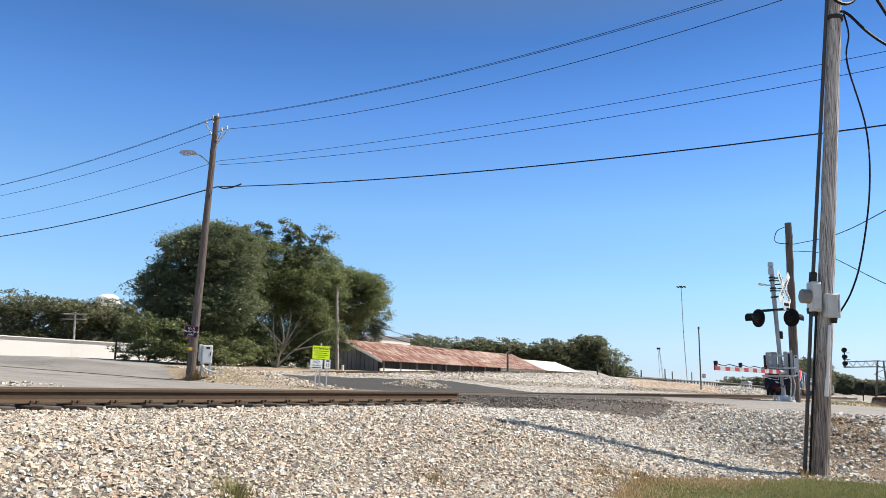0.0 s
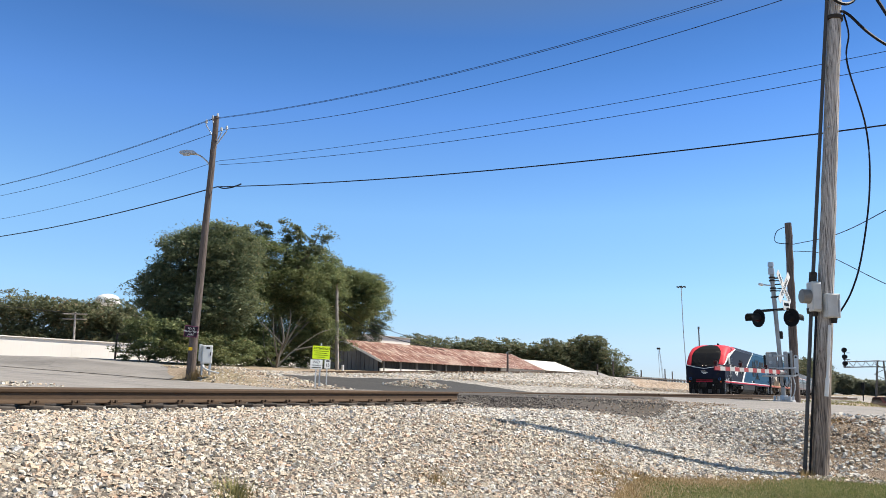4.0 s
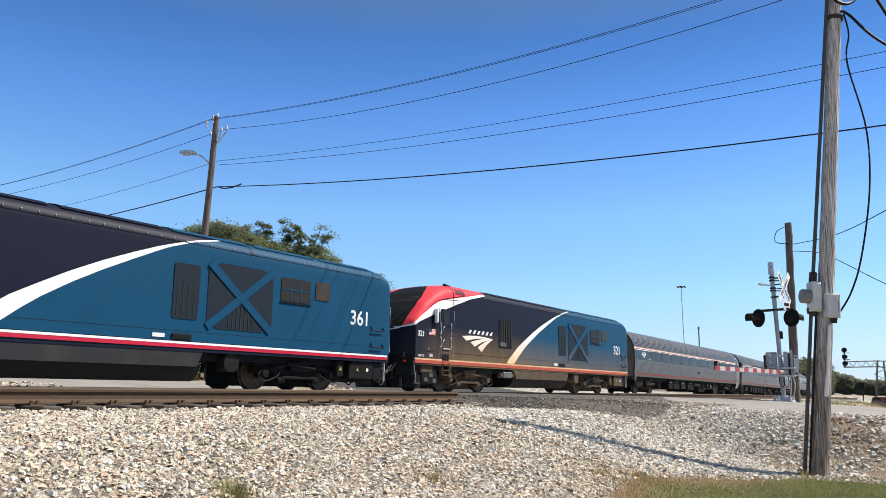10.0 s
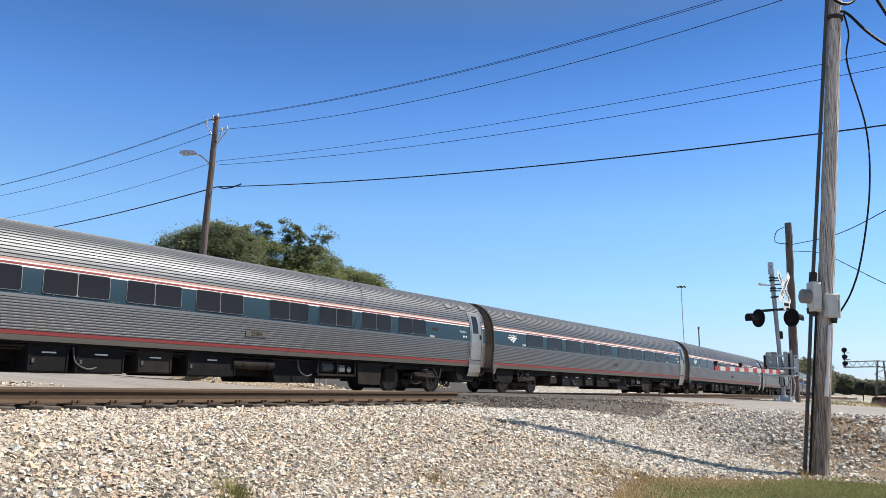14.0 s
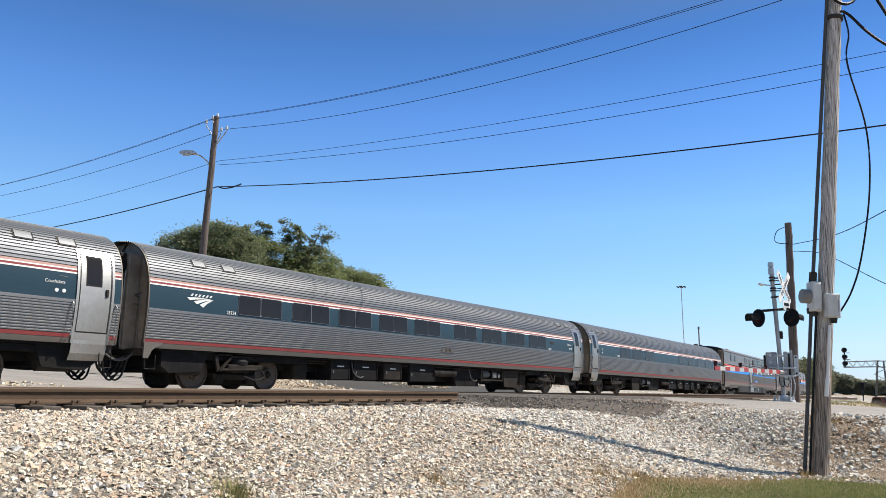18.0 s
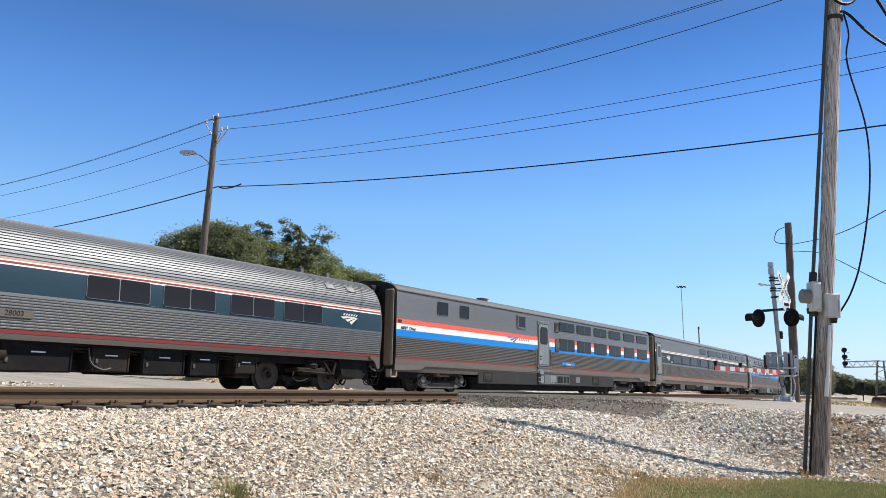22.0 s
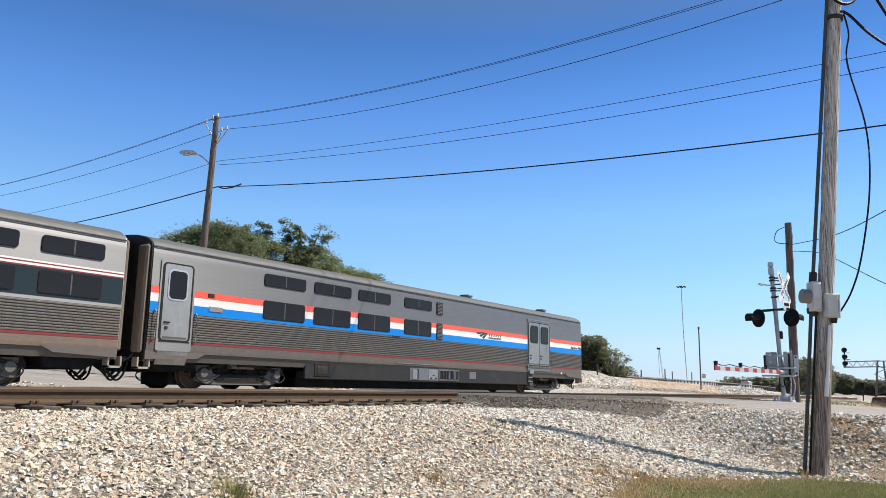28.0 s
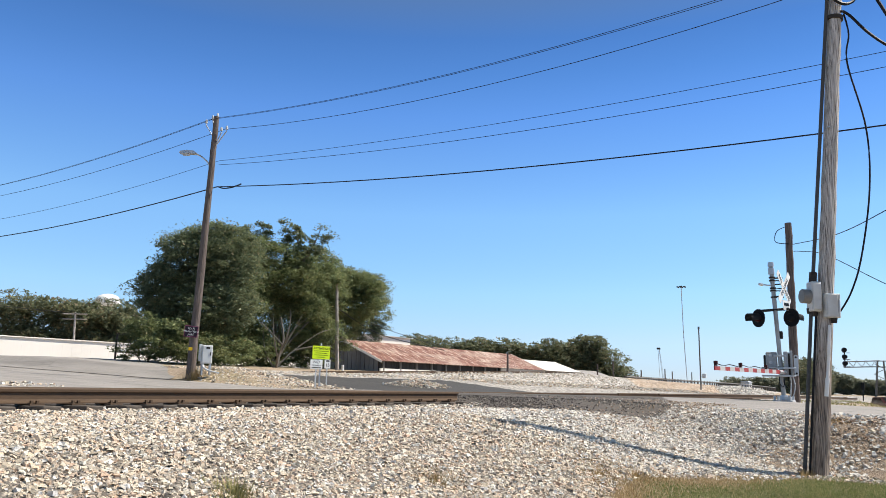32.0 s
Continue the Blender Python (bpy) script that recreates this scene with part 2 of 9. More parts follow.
def merged(*bms):
    """Several bmeshes as one."""
    out = bmesh.new()
    for b in bms:
        me = finish(b)
        out.from_mesh(me)
        bpy.data.meshes.remove(me)
    return out


# ---- the lie of the land ----
TRACK_Y = 18.40          # centre line of the main track where it is straight
BEND_AT, BEND, BEND_LONG = 47.66, 0.0020356, 60.0


def along(s, off=0.0):
    """Place and heading on the main track, s metres along it; off: metres to its far side."""
    e = min(max(s - BEND_AT, 0.0), BEND_LONG)
    th = BEND * e
    x = min(s, BEND_AT) + math.sin(th) / BEND
    y = TRACK_Y + (1 - math.cos(th)) / BEND
    rest = max(s - BEND_AT - BEND_LONG, 0.0)
    return x + rest * math.cos(th) - off * math.sin(th), y + rest * math.sin(th) + off * math.cos(th), th


def step(v, a, b):
    t = np.clip((v - a) / (b - a), 0, 1)
    return t * t * (3 - 2 * t)


def bend_y(x):
    """How far the line has swung away at x."""
    e = np.clip(x - BEND_AT, 0, BEND_LONG)
    return 0.5 * BEND * e * e + BEND * BEND_LONG * np.maximum(x - BEND_AT - BEND_LONG, 0)


ROAD_X0, ROAD_X1 = 15.0, 26.8


def fall(x):
    """How far the line drops beyond the crossing."""
    return -0.27 * step(np.asarray(x, float), 38, 100)


def upper_top(x):
    """Height of the upper track's rails."""
    return np.interp(x, [20, 30, 40, 53, 74, 94, 130, 200, 320], [0.7, 0.90, 1.16, 1.50, 2.02, 1.80, 1.62, 1.35, 0.7])


def road_height(x, y):
    """The road's surface: level over both tracks, falling on the near side, climbing beyond."""
    z = -0.02 - 0.20 * step(y, 8.0, 0.5) - 0.9 * step(y, 0.0, -25)
    climb = 0.040 * np.clip(y - 21.5, 0, 60) + 0.020 * np.clip(y - 81.5, 0, 120)
    return z + climb


def land(x, y):
    x, y = np.asarray(x, float), np.asarray(y, float)
    yy = y - bend_y(x)
    z = -1.03 + 0.82 * step(yy, 2.3, 6.2) - 0.12 * step(yy, 1.0, -6.0)
    z = np.where(x > 30, np.maximum(z, -0.45 - 0.25 * step(yy, 6, 0)), z) + fall(x)
    z = z - 0.95 * step(yy, 8.0, 6.8) * step(x, 50, 57) * step(x, 92, 80)
    # beyond the main track the land climbs away from the rails
    climb = 0.10 * np.clip(yy - 21.2, 0, 9) + 0.060 * np.clip(yy - 30.2, 0, 14) + 0.018 * np.clip(yy - 44.2, 0, 160)
    climb = climb * (0.25 + 0.75 * step(x, 150, 90))
    near = step(x, 110, 165)
    shelf = step(yy, 30.5 - 2.6 * near, 34.0 - 3.2 * near) * (0.03 + upper_top(x)) * step(x, 23, 30) * step(yy, 60, 42)
    far_side = -0.23 + np.maximum(climb + fall(x), shelf + fall(x) * step(yy, 34, 30))
    far_side = far_side + 0.42 * np.exp(-((x - 22.6) ** 2 / 14 + (y - 28.4) ** 2 / 9))
    far_side = far_side + 0.34 * np.exp(-((x - 33.2) ** 2 / 3.2 + (y - 24.7) ** 2 / 0.9))
    z = np.where(yy > 20.0, far_side, z)
    # the road's own embankment
    on_road = step(x, ROAD_X0 - 1.8, ROAD_X0 - 0.05) * step(x, ROAD_X1 + 1.8, ROAD_X1 + 0.2)
    on_road = np.where(yy > 21.2, step(x, -60, -40) * step(x, 23.6, 21.2), on_road)
    z = z + (road_height(x, y) - 0.025 - z) * on_road
    away = np.clip((np.hypot(x - 20, y - 20) - 200) / 400, 0, 1)
    return z * (1 - away * 0.5)


def spread(a, b, near, grow, limit):
    """Grid lines, close together from a to b and wider outwards to the limits."""
    mid = list(np.arange(a, b, near))
    out, s, v = [], near, b
    while v < limit:
        out.append(v)
        s *= grow
        v += s
    low, s, v = [], near, a
    while v > -limit:
        s *= grow
        v -= s
        low.append(v)
    return np.array(low[::-1] + mid + out + [limit])


gx, gy = spread(-2.0, 60.0, 0.45, 1.12, 4000), spread(-1.0, 40.0, 0.32, 1.12, 4000)
GX, GY = np.meshgrid(gx, gy)
GZ = land(GX, GY)
nx = len(gx)
idx = np.arange(len(gx) * len(gy)).reshape(len(gy), nx)
quads = np.stack([idx[:-1, :-1], idx[:-1, 1:], idx[1:, 1:], idx[1:, :-1]], -1).reshape(-1, 4)
ground = part("ground", mesh_np(np.stack([GX, GY, GZ], -1).reshape(-1, 3), quads, True), GROUND)
tagged(ground, "bare brown earth and gravel beside the railway", "ground", kind="structure")


def sheet(name, x0, x1, y0, y1, lift, material, label, dx=0.6, dy=0.5, edge=0.0, seed=1, category="", kind="structure", height=None):
    """A surfacing laid over the land, with a ragged edge."""
    xs, ys = np.linspace(x0, x1, max(2, int((x1 - x0) / dx))), np.linspace(y0, y1, max(2, int((y1 - y0) / dy)))
    X, Y = np.meshgrid(xs, ys)
    rng = np.random.RandomState(seed)
    if edge:
        X[:, 0] += rng.uniform(-edge, edge, len(ys)); X[:, -1] += rng.uniform(-edge, edge, len(ys))
        Y[0] += rng.uniform(-edge, edge, len(xs)); Y[-1] += rng.uniform(-edge, edge, len(xs))
    Y = Y + bend_y(X)
    Z = (land(X, Y) if height is None else height(X, Y)) + lift
    i = np.arange(X.size).reshape(X.shape)
    q = np.stack([i[:-1, :-1], i[:-1, 1:], i[1:, 1:], i[1:, :-1]], -1).reshape(-1, 4)
    ob = part(name, mesh_np(np.stack([X, Y, Z], -1).reshape(-1, 3), q, True), material)
    return tagged(ob, label, category or name.replace("_", " "), kind=kind)



# ---- road, gravel beds and tracks ----
sheet("road", 15.2, 26.8, -30, 22.4, 0.0, ROAD, "worn pale grey asphalt road over the level crossing", 0.5, 0.5, 0.10, 3, "road", height=road_height)
sheet("road_beyond", -30, 21.4, 21.3, 89, 0.008, ROAD, "worn pale grey asphalt road climbing beyond the tracks", 0.7, 0.7, 0.25, 15, "road", height=road_height)


def lot_mesh():
    """Paving that widens away from the road as far as the warehouse."""
    rng = np.random.RandomState(19)
    ys = np.linspace(29.2, 89.9, 90)
    hi = 21.3 + 0.63 * (ys - 29.2) + rng.uniform(-0.25, 0.25, 90)
    f = np.linspace(0, 1, 40)[None]
    X, Y = 20.9 + (hi[:, None] - 20.9) * f, np.repeat(ys[:, None], 40, 1)
    Z = np.maximum(land(X, Y), road_height(X, Y)) + 0.035
    i = np.arange(X.size).reshape(X.shape)
    return mesh_np(np.stack([X, Y, Z], -1).reshape(-1, 3), np.stack([i[:-1, :-1], i[:-1, 1:], i[1:, 1:], i[1:, :-1]], -1).reshape(-1, 4), True)


tagged(part("paved_lot", lot_mesh(), ROAD), "worn pale asphalt lot before the warehouse", "pavement", kind="structure")
sheet("dirt_shoulder", 13.1, 16.4, -8.0, 3.0, 0.02, DIRT, "rust-brown dirt and gravel beside the road", 0.4, 0.4, 0.3, 21, "dirt", height=lambda x, y: np.where(x > 15.2, np.maximum(land(x, y), road_height(x, y) - 0.06), land(x, y)))


def apron_mesh():
    """Rough dark paving that tapers from the near rails to the road."""
    rng = np.random.RandomState(14)
    xs = np.linspace(12.6, 24.0, 30)
    lo = 4.7 + 0.40 * np.maximum(0, xs - 14.6) + 0.9 * np.maximum(0, 14.0 - xs) + rng.uniform(-0.12, 0.12, 30)
    hi = 15.6 - 0.15 * np.maximum(0, xs - 20) + rng.uniform(-0.1, 0.1, 30)
    f = np.linspace(0, 1, 26)[:, None]
    Y, X = lo + (hi - lo) * f, np.repeat(xs[None], 26, 0)
    Z = np.where(X > 15.0, np.maximum(land(X, Y), road_height(X, Y)), land(X, Y)) + 0.03 + 0.012 * np.sin(X * 2.1) * np.sin(Y * 1.7)
    i = np.arange(X.size).reshape(X.shape)
    return mesh_np(np.stack([X, Y, Z], -1).reshape(-1, 3), np.stack([i[:-1, :-1], i[:-1, 1:], i[1:, 1:], i[1:, :-1]], -1).reshape(-1, 4), True)


tagged(part("asphalt_apron", apron_mesh(), DARK_ROAD), "dark rough asphalt between the near rails and the road", "road", kind="structure")
sheet("side_road", 26.2, 43, 21.8, 29.8, 0.04, FRESH_ROAD, "dark asphalt side road below the gravel bank", 0.6, 0.6, 0.25, 4, "road")
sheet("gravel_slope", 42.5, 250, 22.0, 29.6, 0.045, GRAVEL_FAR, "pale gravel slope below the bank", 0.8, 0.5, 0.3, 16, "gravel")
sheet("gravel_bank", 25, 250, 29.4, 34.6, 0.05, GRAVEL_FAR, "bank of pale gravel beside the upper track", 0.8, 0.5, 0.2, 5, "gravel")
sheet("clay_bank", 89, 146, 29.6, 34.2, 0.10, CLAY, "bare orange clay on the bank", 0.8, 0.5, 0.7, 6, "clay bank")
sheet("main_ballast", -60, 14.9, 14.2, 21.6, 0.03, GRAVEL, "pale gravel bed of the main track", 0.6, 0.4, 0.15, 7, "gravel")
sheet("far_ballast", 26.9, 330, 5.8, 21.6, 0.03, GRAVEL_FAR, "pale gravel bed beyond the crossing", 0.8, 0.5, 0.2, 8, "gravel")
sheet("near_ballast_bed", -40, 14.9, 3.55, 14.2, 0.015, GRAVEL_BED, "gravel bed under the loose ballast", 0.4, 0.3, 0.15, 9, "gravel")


def stones(n, x0, x1, y0, y1, size, seed, keep=None, lift=0.0, smooth=False):
    """Loose angular stones on the land, joined; what lies underneath is left open."""
    rng = np.random.RandomState(seed)
    cube = np.array([(i, j, k) for k in (-1, 1) for j in (-1, 1) for i in (-1, 1)], float) / 1.6
    tri = np.array([(4, 5, 7), (4, 7, 6), (0, 1, 5), (0, 5, 4), (2, 6, 7), (2, 7, 3), (0, 4, 6), (0, 6, 2), (1, 3, 7), (1, 7, 5)])
    nv = len(cube)
    x, y = rng.uniform(x0, x1, n), rng.uniform(y0, y1, n)
    if keep is not None:
        ok = keep(x, y, rng)
        x, y = x[ok], y[ok]
    n = len(x)
    s = (size(x, y) if callable(size) else size) * np.minimum(rng.lognormal(0, 0.30, n), 1.8)
    v = cube[None] * (1 + rng.uniform(-0.30, 0.16, (n, nv, 1))) + rng.uniform(-0.22, 0.22, (n, nv, 3))
    v[:, nv // 2:, :2] *= rng.uniform(0.4, 0.98, (n, 1, 1))
    v[:, nv // 2:, :2] += rng.uniform(-0.22, 0.22, (n, 1, 2))
    v[:, ::2, 2] *= rng.uniform(0.5, 1.0, (n, 1))
    v = v * (rng.uniform(0.6, 1.3, (n, 1, 3)) * np.array([1, 1, 0.62])) * s[:, None, None] * 0.5
    a, b = rng.uniform(0, math.tau, n), rng.uniform(-0.85, 0.85, n)
    ca, sa, cb, sb = np.cos(a), np.sin(a), np.cos(b), np.sin(b)
    yv, zv = v[..., 1] * cb[:, None] - v[..., 2] * sb[:, None], v[..., 1] * sb[:, None] + v[..., 2] * cb[:, None]
    xv, yv = v[..., 0] * ca[:, None] - yv * sa[:, None], v[..., 0] * sa[:, None] + yv * ca[:, None]
    z = land(x, y) + s * rng.uniform(0.0, 0.42, n) + lift
    P = np.stack([xv + x[:, None], yv + y[:, None], zv + z[:, None]], -1)
    return mesh_np(P.reshape(-1, 3), (tri[None] + (np.arange(n) * nv)[:, None, None]).reshape(-1, 3), smooth)


def lawn_edge(x):
    """Where the lawn at the foot of the bank begins."""
    return np.minimum(3.25 + 0.19 * (x - 7.8), 3.50 - 0.31 * (x - 9.3))


def toe(x, y, rng):
    """Ballast thins out towards the grass and earth at the foot of the bank, and gives way to the apron."""
    edge = lawn_edge(x) + 0.05 * np.sin(x * 1.7) - 0.04 + np.abs(rng.normal(0, 0.14, len(x)))
    paved = (x > 12.6) & (y > 4.7 + 0.40 * np.maximum(0, x - 14.6) + 0.9 * np.maximum(0, 14.0 - x) + rng.normal(0, 0.12, len(x)))
    away = 0.82 * x + 0.57 * y
    return (y > edge) & ~paved & ~((x > 14.0) & (y < 2.6)) & (x > y * 0.44) & (away > 4.6) & (x < 15.6) & (rng.rand(len(x)) < (7.0 / away) ** 1.3)


def heap(x, y, rng):
    """The heap beside the road ends at the apron, the dirt and the foot of the pole."""
    return (y < 4.9 + 0.40 * np.maximum(0, x - 14.6) + 0.9 * np.maximum(0, 14.0 - x)) & (y > 2.3 + 0.35 * np.maximum(0, x - 13.6))


def grade(x, y):
    """The stones by the lane are finer than those towards the road."""
    return 0.041 * np.clip((0.82 * x + 0.57 * y) / 7.0, 0.95, 2.2) ** 0.5


tagged(part("ballast_stones", stones(350000, 1.0, 15.4, 2.2, 9.44, grade, 11, toe), BALLAST), "loose pale angular ballast stones sloping down from the rails", "ballast", kind="stuff")
tagged(part("ballast_stones_far", stones(9000, -2, 13.4, 9.44, 17.0, 0.075, 12, lambda x, y, rng: x > y * 0.42), BALLAST_GREY), "loose grey ballast stones between the two tracks", "ballast", kind="stuff")
tagged(part("ballast_stones_roadside", stones(88000, 9.4, 15.4, 2.0, 7.2, 0.054, 13, lambda x, y, rng: (y > 8.0 - 0.50 * (x - 2.0) + rng.uniform(-0.7, 0.7, len(x))) & heap(x, y, rng)), BALLAST_GREY),
       "larger grey stones heaped beside the road", "ballast", kind="stuff")
def patches(x, y, a):
    """Uneven cover in drifts, between 0 and 1."""
    return np.clip(0.5 + 0.5 * np.sin(x * 2.3 + a) * np.sin(y * 1.9 - a) + 0.35 * np.sin(x * 5.1 - y * 3.7 + a), 0, 1)


tagged(part("shoulder_stones", stones(26000, 12.6, 16.2, -2.0, 3.4, 0.046, 23, lambda x, y, rng: (rng.rand(len(x)) < 0.35 + 0.6 * patches(x, y, 0.4)) & (x > 12.9 + 0.25 * np.maximum(0, 2 - y))), RUSTY_STONE), "scattered rust-stained stones on the dirt", "gravel", kind="stuff")
tagged(part("shoulder_rubble", stones(9000, 13.0, 16.2, -2.0, 3.4, 0.075, 29, lambda x, y, rng: (rng.rand(len(x)) < 0.15 + 0.8 * patches(x, y, 2.1) ** 2) & (x > 13.0 + 0.25 * np.maximum(0, 2 - y))), BALLAST_GREY), "pale angular rubble on the dirt beside the road", "gravel", kind="stuff")
tagged(part("apron_grit", stones(5000, 12.6, 17.5, 4.4, 9.0, 0.03, 24, lambda x, y, rng: rng.rand(len(x)) < np.exp(-(y - 4.7 - 0.40 * np.maximum(0, x - 14.6)) / 0.9), 0.05), RUSTY_STONE), "brown grit strewn over the apron's edge", "gravel", kind="stuff")
CRUMB = island_mat("asphalt_crumbs", [(0.0, (0.05, 0.042, 0.036)), (0.5, (0.115, 0.098, 0.084)), (0.85, (0.19, 0.17, 0.15)), (1.0, (0.34, 0.30, 0.26))], 0.9, 0.4, 60)
tagged(part("apron_crumbs", stones(26000, 12.8, 20.5, 4.9, 12.5, 0.028, 32, lambda x, y, rng: (y > 4.8 + 0.40 * np.maximum(0, x - 14.6) + 0.9 * np.maximum(0, 14.0 - x)) & (rng.rand(len(x)) < 0.25 + 0.75 * patches(x * 0.6, y * 0.6, 1.3)), 0.035), CRUMB), "loose dark crumbs on the rough asphalt", "gravel", kind="stuff")
tagged(part("road_edge_stones", stones(1500, 6.0, 12.5, 21.9, 24.5, 0.11, 25, lambda x, y, rng: rng.rand(len(x)) < 0.5), BALLAST), "pale stones strewn beyond the main track", "ballast", kind="stuff")

tagged(part("crib_stones", stones(7000, 3.6, 13.8, 8.5, 9.40, 0.05, 28, lambda x, y, rng: (np.sin(x * 6.04 + 1.0) < 0.55) | (y < 8.95), 0.02), BALLAST), "ballast heaped against the near rail", "ballast", kind="stuff")
tagged(part("bank_stones", stones(9000, 24.0, 46.0, 21.9, 34.5, 0.13, 17, lambda x, y, rng: ((y > 29.6) | (x < 26.0)) & (x > 21.6) & (y < 35)), BALLAST), "loose pale stones on the bank", "ballast", kind="stuff")
tagged(part("mound_stones", stones(5200, 21.5, 27.0, 21.7, 30.5, 0.085, 18, lambda x, y, rng: x > 0.77 * y, -0.02), BALLAST), "loose pale stones round the signs", "ballast", kind="stuff")

tagged(part("far_bank_stones", stones(9000, 46.0, 120.0, 27.0, 34.5, 0.15, 26, lambda x, y, rng: (rng.rand(len(x)) < 60.0 / x) & ((x < 88) | (y < 30.4) | (rng.rand(len(x)) < 0.25 * (x < 108))), 0.03), BALLAST), "pale stones covering the long bank", "ballast", kind="stuff")
tagged(part("tipped_stones", stones(1500, 30.4, 36.0, 23.4, 26.2, 0.12, 31, lambda x, y, rng: (x - 33.2) ** 2 / 6.0 + (y - 24.7) ** 2 / 1.6 < rng.uniform(0.4, 1.1, len(x)), 0.05), BALLAST), "pale stones tipped in a heap on the asphalt", "ballast", kind="stuff")
tagged(part("rubble_slope", stones(16000, 138.0, 205.0, 36.0, 48.0, 0.42, 30, lambda x, y, rng: np.abs(y - bend_y(x) - 29.3) < 2.0, 0.05), BALLAST_GREY), "grey rubble tipped down the bank below the guard rail", "rubble", kind="stuff")
tagged(part("pole_foot_stones", stones(3200, 12.3, 14.4, 0.7, 2.9, 0.05, 27, lambda x, y, rng: rng.rand(len(x)) < 0.35 + 0.65 * step(x, 14.3, 13.6)), BALLAST), "pale stones at the service pole's foot", "ballast", kind="stuff")

# rails with head, web and foot
RAIL = [(-0.075, 0), (0.075, 0), (0.075, 0.012), (0.018, 0.032), (0.0095, 0.05), (0.0095, 0.125), (0.034, 0.142), (0.036, 0.172), (0.03, 0.182), (-0.03, 0.182),
        (-0.036, 0.172), (-0.034, 0.142), (-0.0095, 0.125), (-0.0095, 0.05), (-0.018, 0.032), (-0.075, 0.012)]


def sweep(outline, path):
    """An outline (across, up) swept along path rows (x, y, heading, z)."""
    bm = bmesh.new()
    rings = []
    for x, y, th, z in path:
        rings.append([bm.verts.new((x - u * math.sin(th), y + u * math.cos(th), z + v)) for u, v in outline])
    n = len(outline)
    for a, b in zip(rings, rings[1:]):
        for k in range(n):
            bm.faces.new((a[k], a[(k + 1) % n], b[(k + 1) % n], b[k]))
    bm.faces.new(rings[0][::-1])
    bm.faces.new(rings[-1])
    bmesh.ops.recalc_face_normals(bm, faces=bm.faces)
    return bm


tie_mesh = finish(abox(-0.115, 0.115, -1.3, 1.3, -0.17, 0.0, 0.012))
tie_mesh.materials.append(TIE_WOOD)
plate_mesh = finish(merged(abox(-0.09, 0.09, -0.18, 0.18, 0, 0.018), abox(-0.05, -0.02, -0.12, -0.085, 0.018, 0.055), abox(0.02, 0.05, -0.12, -0.085, 0.018, 0.055),
                           abox(-0.05, -0.02, 0.085, 0.12, 0.018, 0.055), abox(0.02, 0.05, 0.085, 0.12, 0.018, 0.055)))
plate_mesh.materials.append(RAIL_RUST)


def track(name, label, runs, off, top, ties=True, tie_runs=None, gap=0.52):
    thing = tagged(empty(name), label, "railway track")
    for s0, s1 in runs:
        ss = np.concatenate([np.arange(s0, min(s1, 40), 8.0), np.arange(max(s0, 40), s1, 4.0), [s1]]) if s1 > 40 else np.array([s0, s1])
        for g in (-0.755, 0.755):
            rows = [(*along(s, off + g), top(along(s, off)[0]) - 0.182) for s in ss]
            part("rail", sweep(RAIL, rows), RAIL_RUST, thing)
            part("rail_head", sweep([(-0.030, 0.181), (0.030, 0.181), (0.027, 0.1845), (-0.027, 0.1845)], rows), RAIL_TOP, thing, "worn running surface of the rail")
    rng = random.Random(5)
    for s0, s1 in tie_runs or []:
        s = s0
        while s < s1:
            x, y, th = along(s, off + rng.uniform(-0.04, 0.04))
            z = top(x) - 0.2
            t = part("sleeper", tie_mesh, None, thing)
            t.matrix_basis = pose(x, y, z, 0, 0, math.degrees(th) + rng.uniform(-1, 1))
            for g in (-0.755, 0.755):
                p = part("tie_plate", plate_mesh, None, thing)
                x, y, th = along(s, off + g)
                p.matrix_basis = pose(x, y, z, 0, 0, math.degrees(th))
            s += gap
    return thing


track("near_track", "rusty rails of the near track on dark wooden sleepers", [(-60, 14.2), (27.0, 150)], 10.255 - TRACK_Y, lambda x: 0.085 + float(fall(x)), tie_runs=[(-6, 13.9), (27.2, 40)])
track("main_track", "rails of the main track on dark wooden sleepers", [(-60, 330)], 0.0, lambda x: float(fall(x)), tie_runs=[(-20, 14.2), (27.2, 52)])
track("upper_track", "rusty rails of the upper track on the gravel bank", [(24, 240)], 36.5 - TRACK_Y, upper_top)

# ---- the train ----
def brushed(m, along_car=0.72):
    """Steel ground along the car: its gloss spreads up and down."""
    nt = m.node_tree
    t = nt.nodes.new("ShaderNodeTangent")
    t.direction_type, t.axis = "RADIAL", "X"
    b = nt.nodes["Principled BSDF"]
    b.inputs["Anisotropic"].default_value = along_car
    nt.links.new(t.outputs[0], b.inputs["Tangent"])
    return m


STAINLESS = brushed(plain("fluted_stainless_steel", (0.19, 0.190, 0.192), 0.42, 0.75, 0.16, 1.2, 0.0, (0.19, 0.178, 0.162), (0.15, 1, 1)), 0.55)
STAINLESS_DIRTY = brushed(plain("grimy_stainless_steel", (0.130, 0.119, 0.106), 0.52, 0.5, 0.2, 1.5, 0.0, (0.135, 0.108, 0.088), (0.15, 1, 1)), 0.5)
ROOF_STEEL = brushed(plain("fluted_roof_steel", (0.150, 0.157, 0.170), 0.52, 0.78, 0.2, 1.0, 0.0, (0.125, 0.125, 0.127), (0.15, 1, 1)), 0.2)
GREY_SIDE = brushed(plain("satin_grey_steel", (0.235, 0.23, 0.226), 0.45, 0.75, 0.12, 1.0, 0.0, (0.21, 0.20, 0.185), (0.15, 1, 1)))
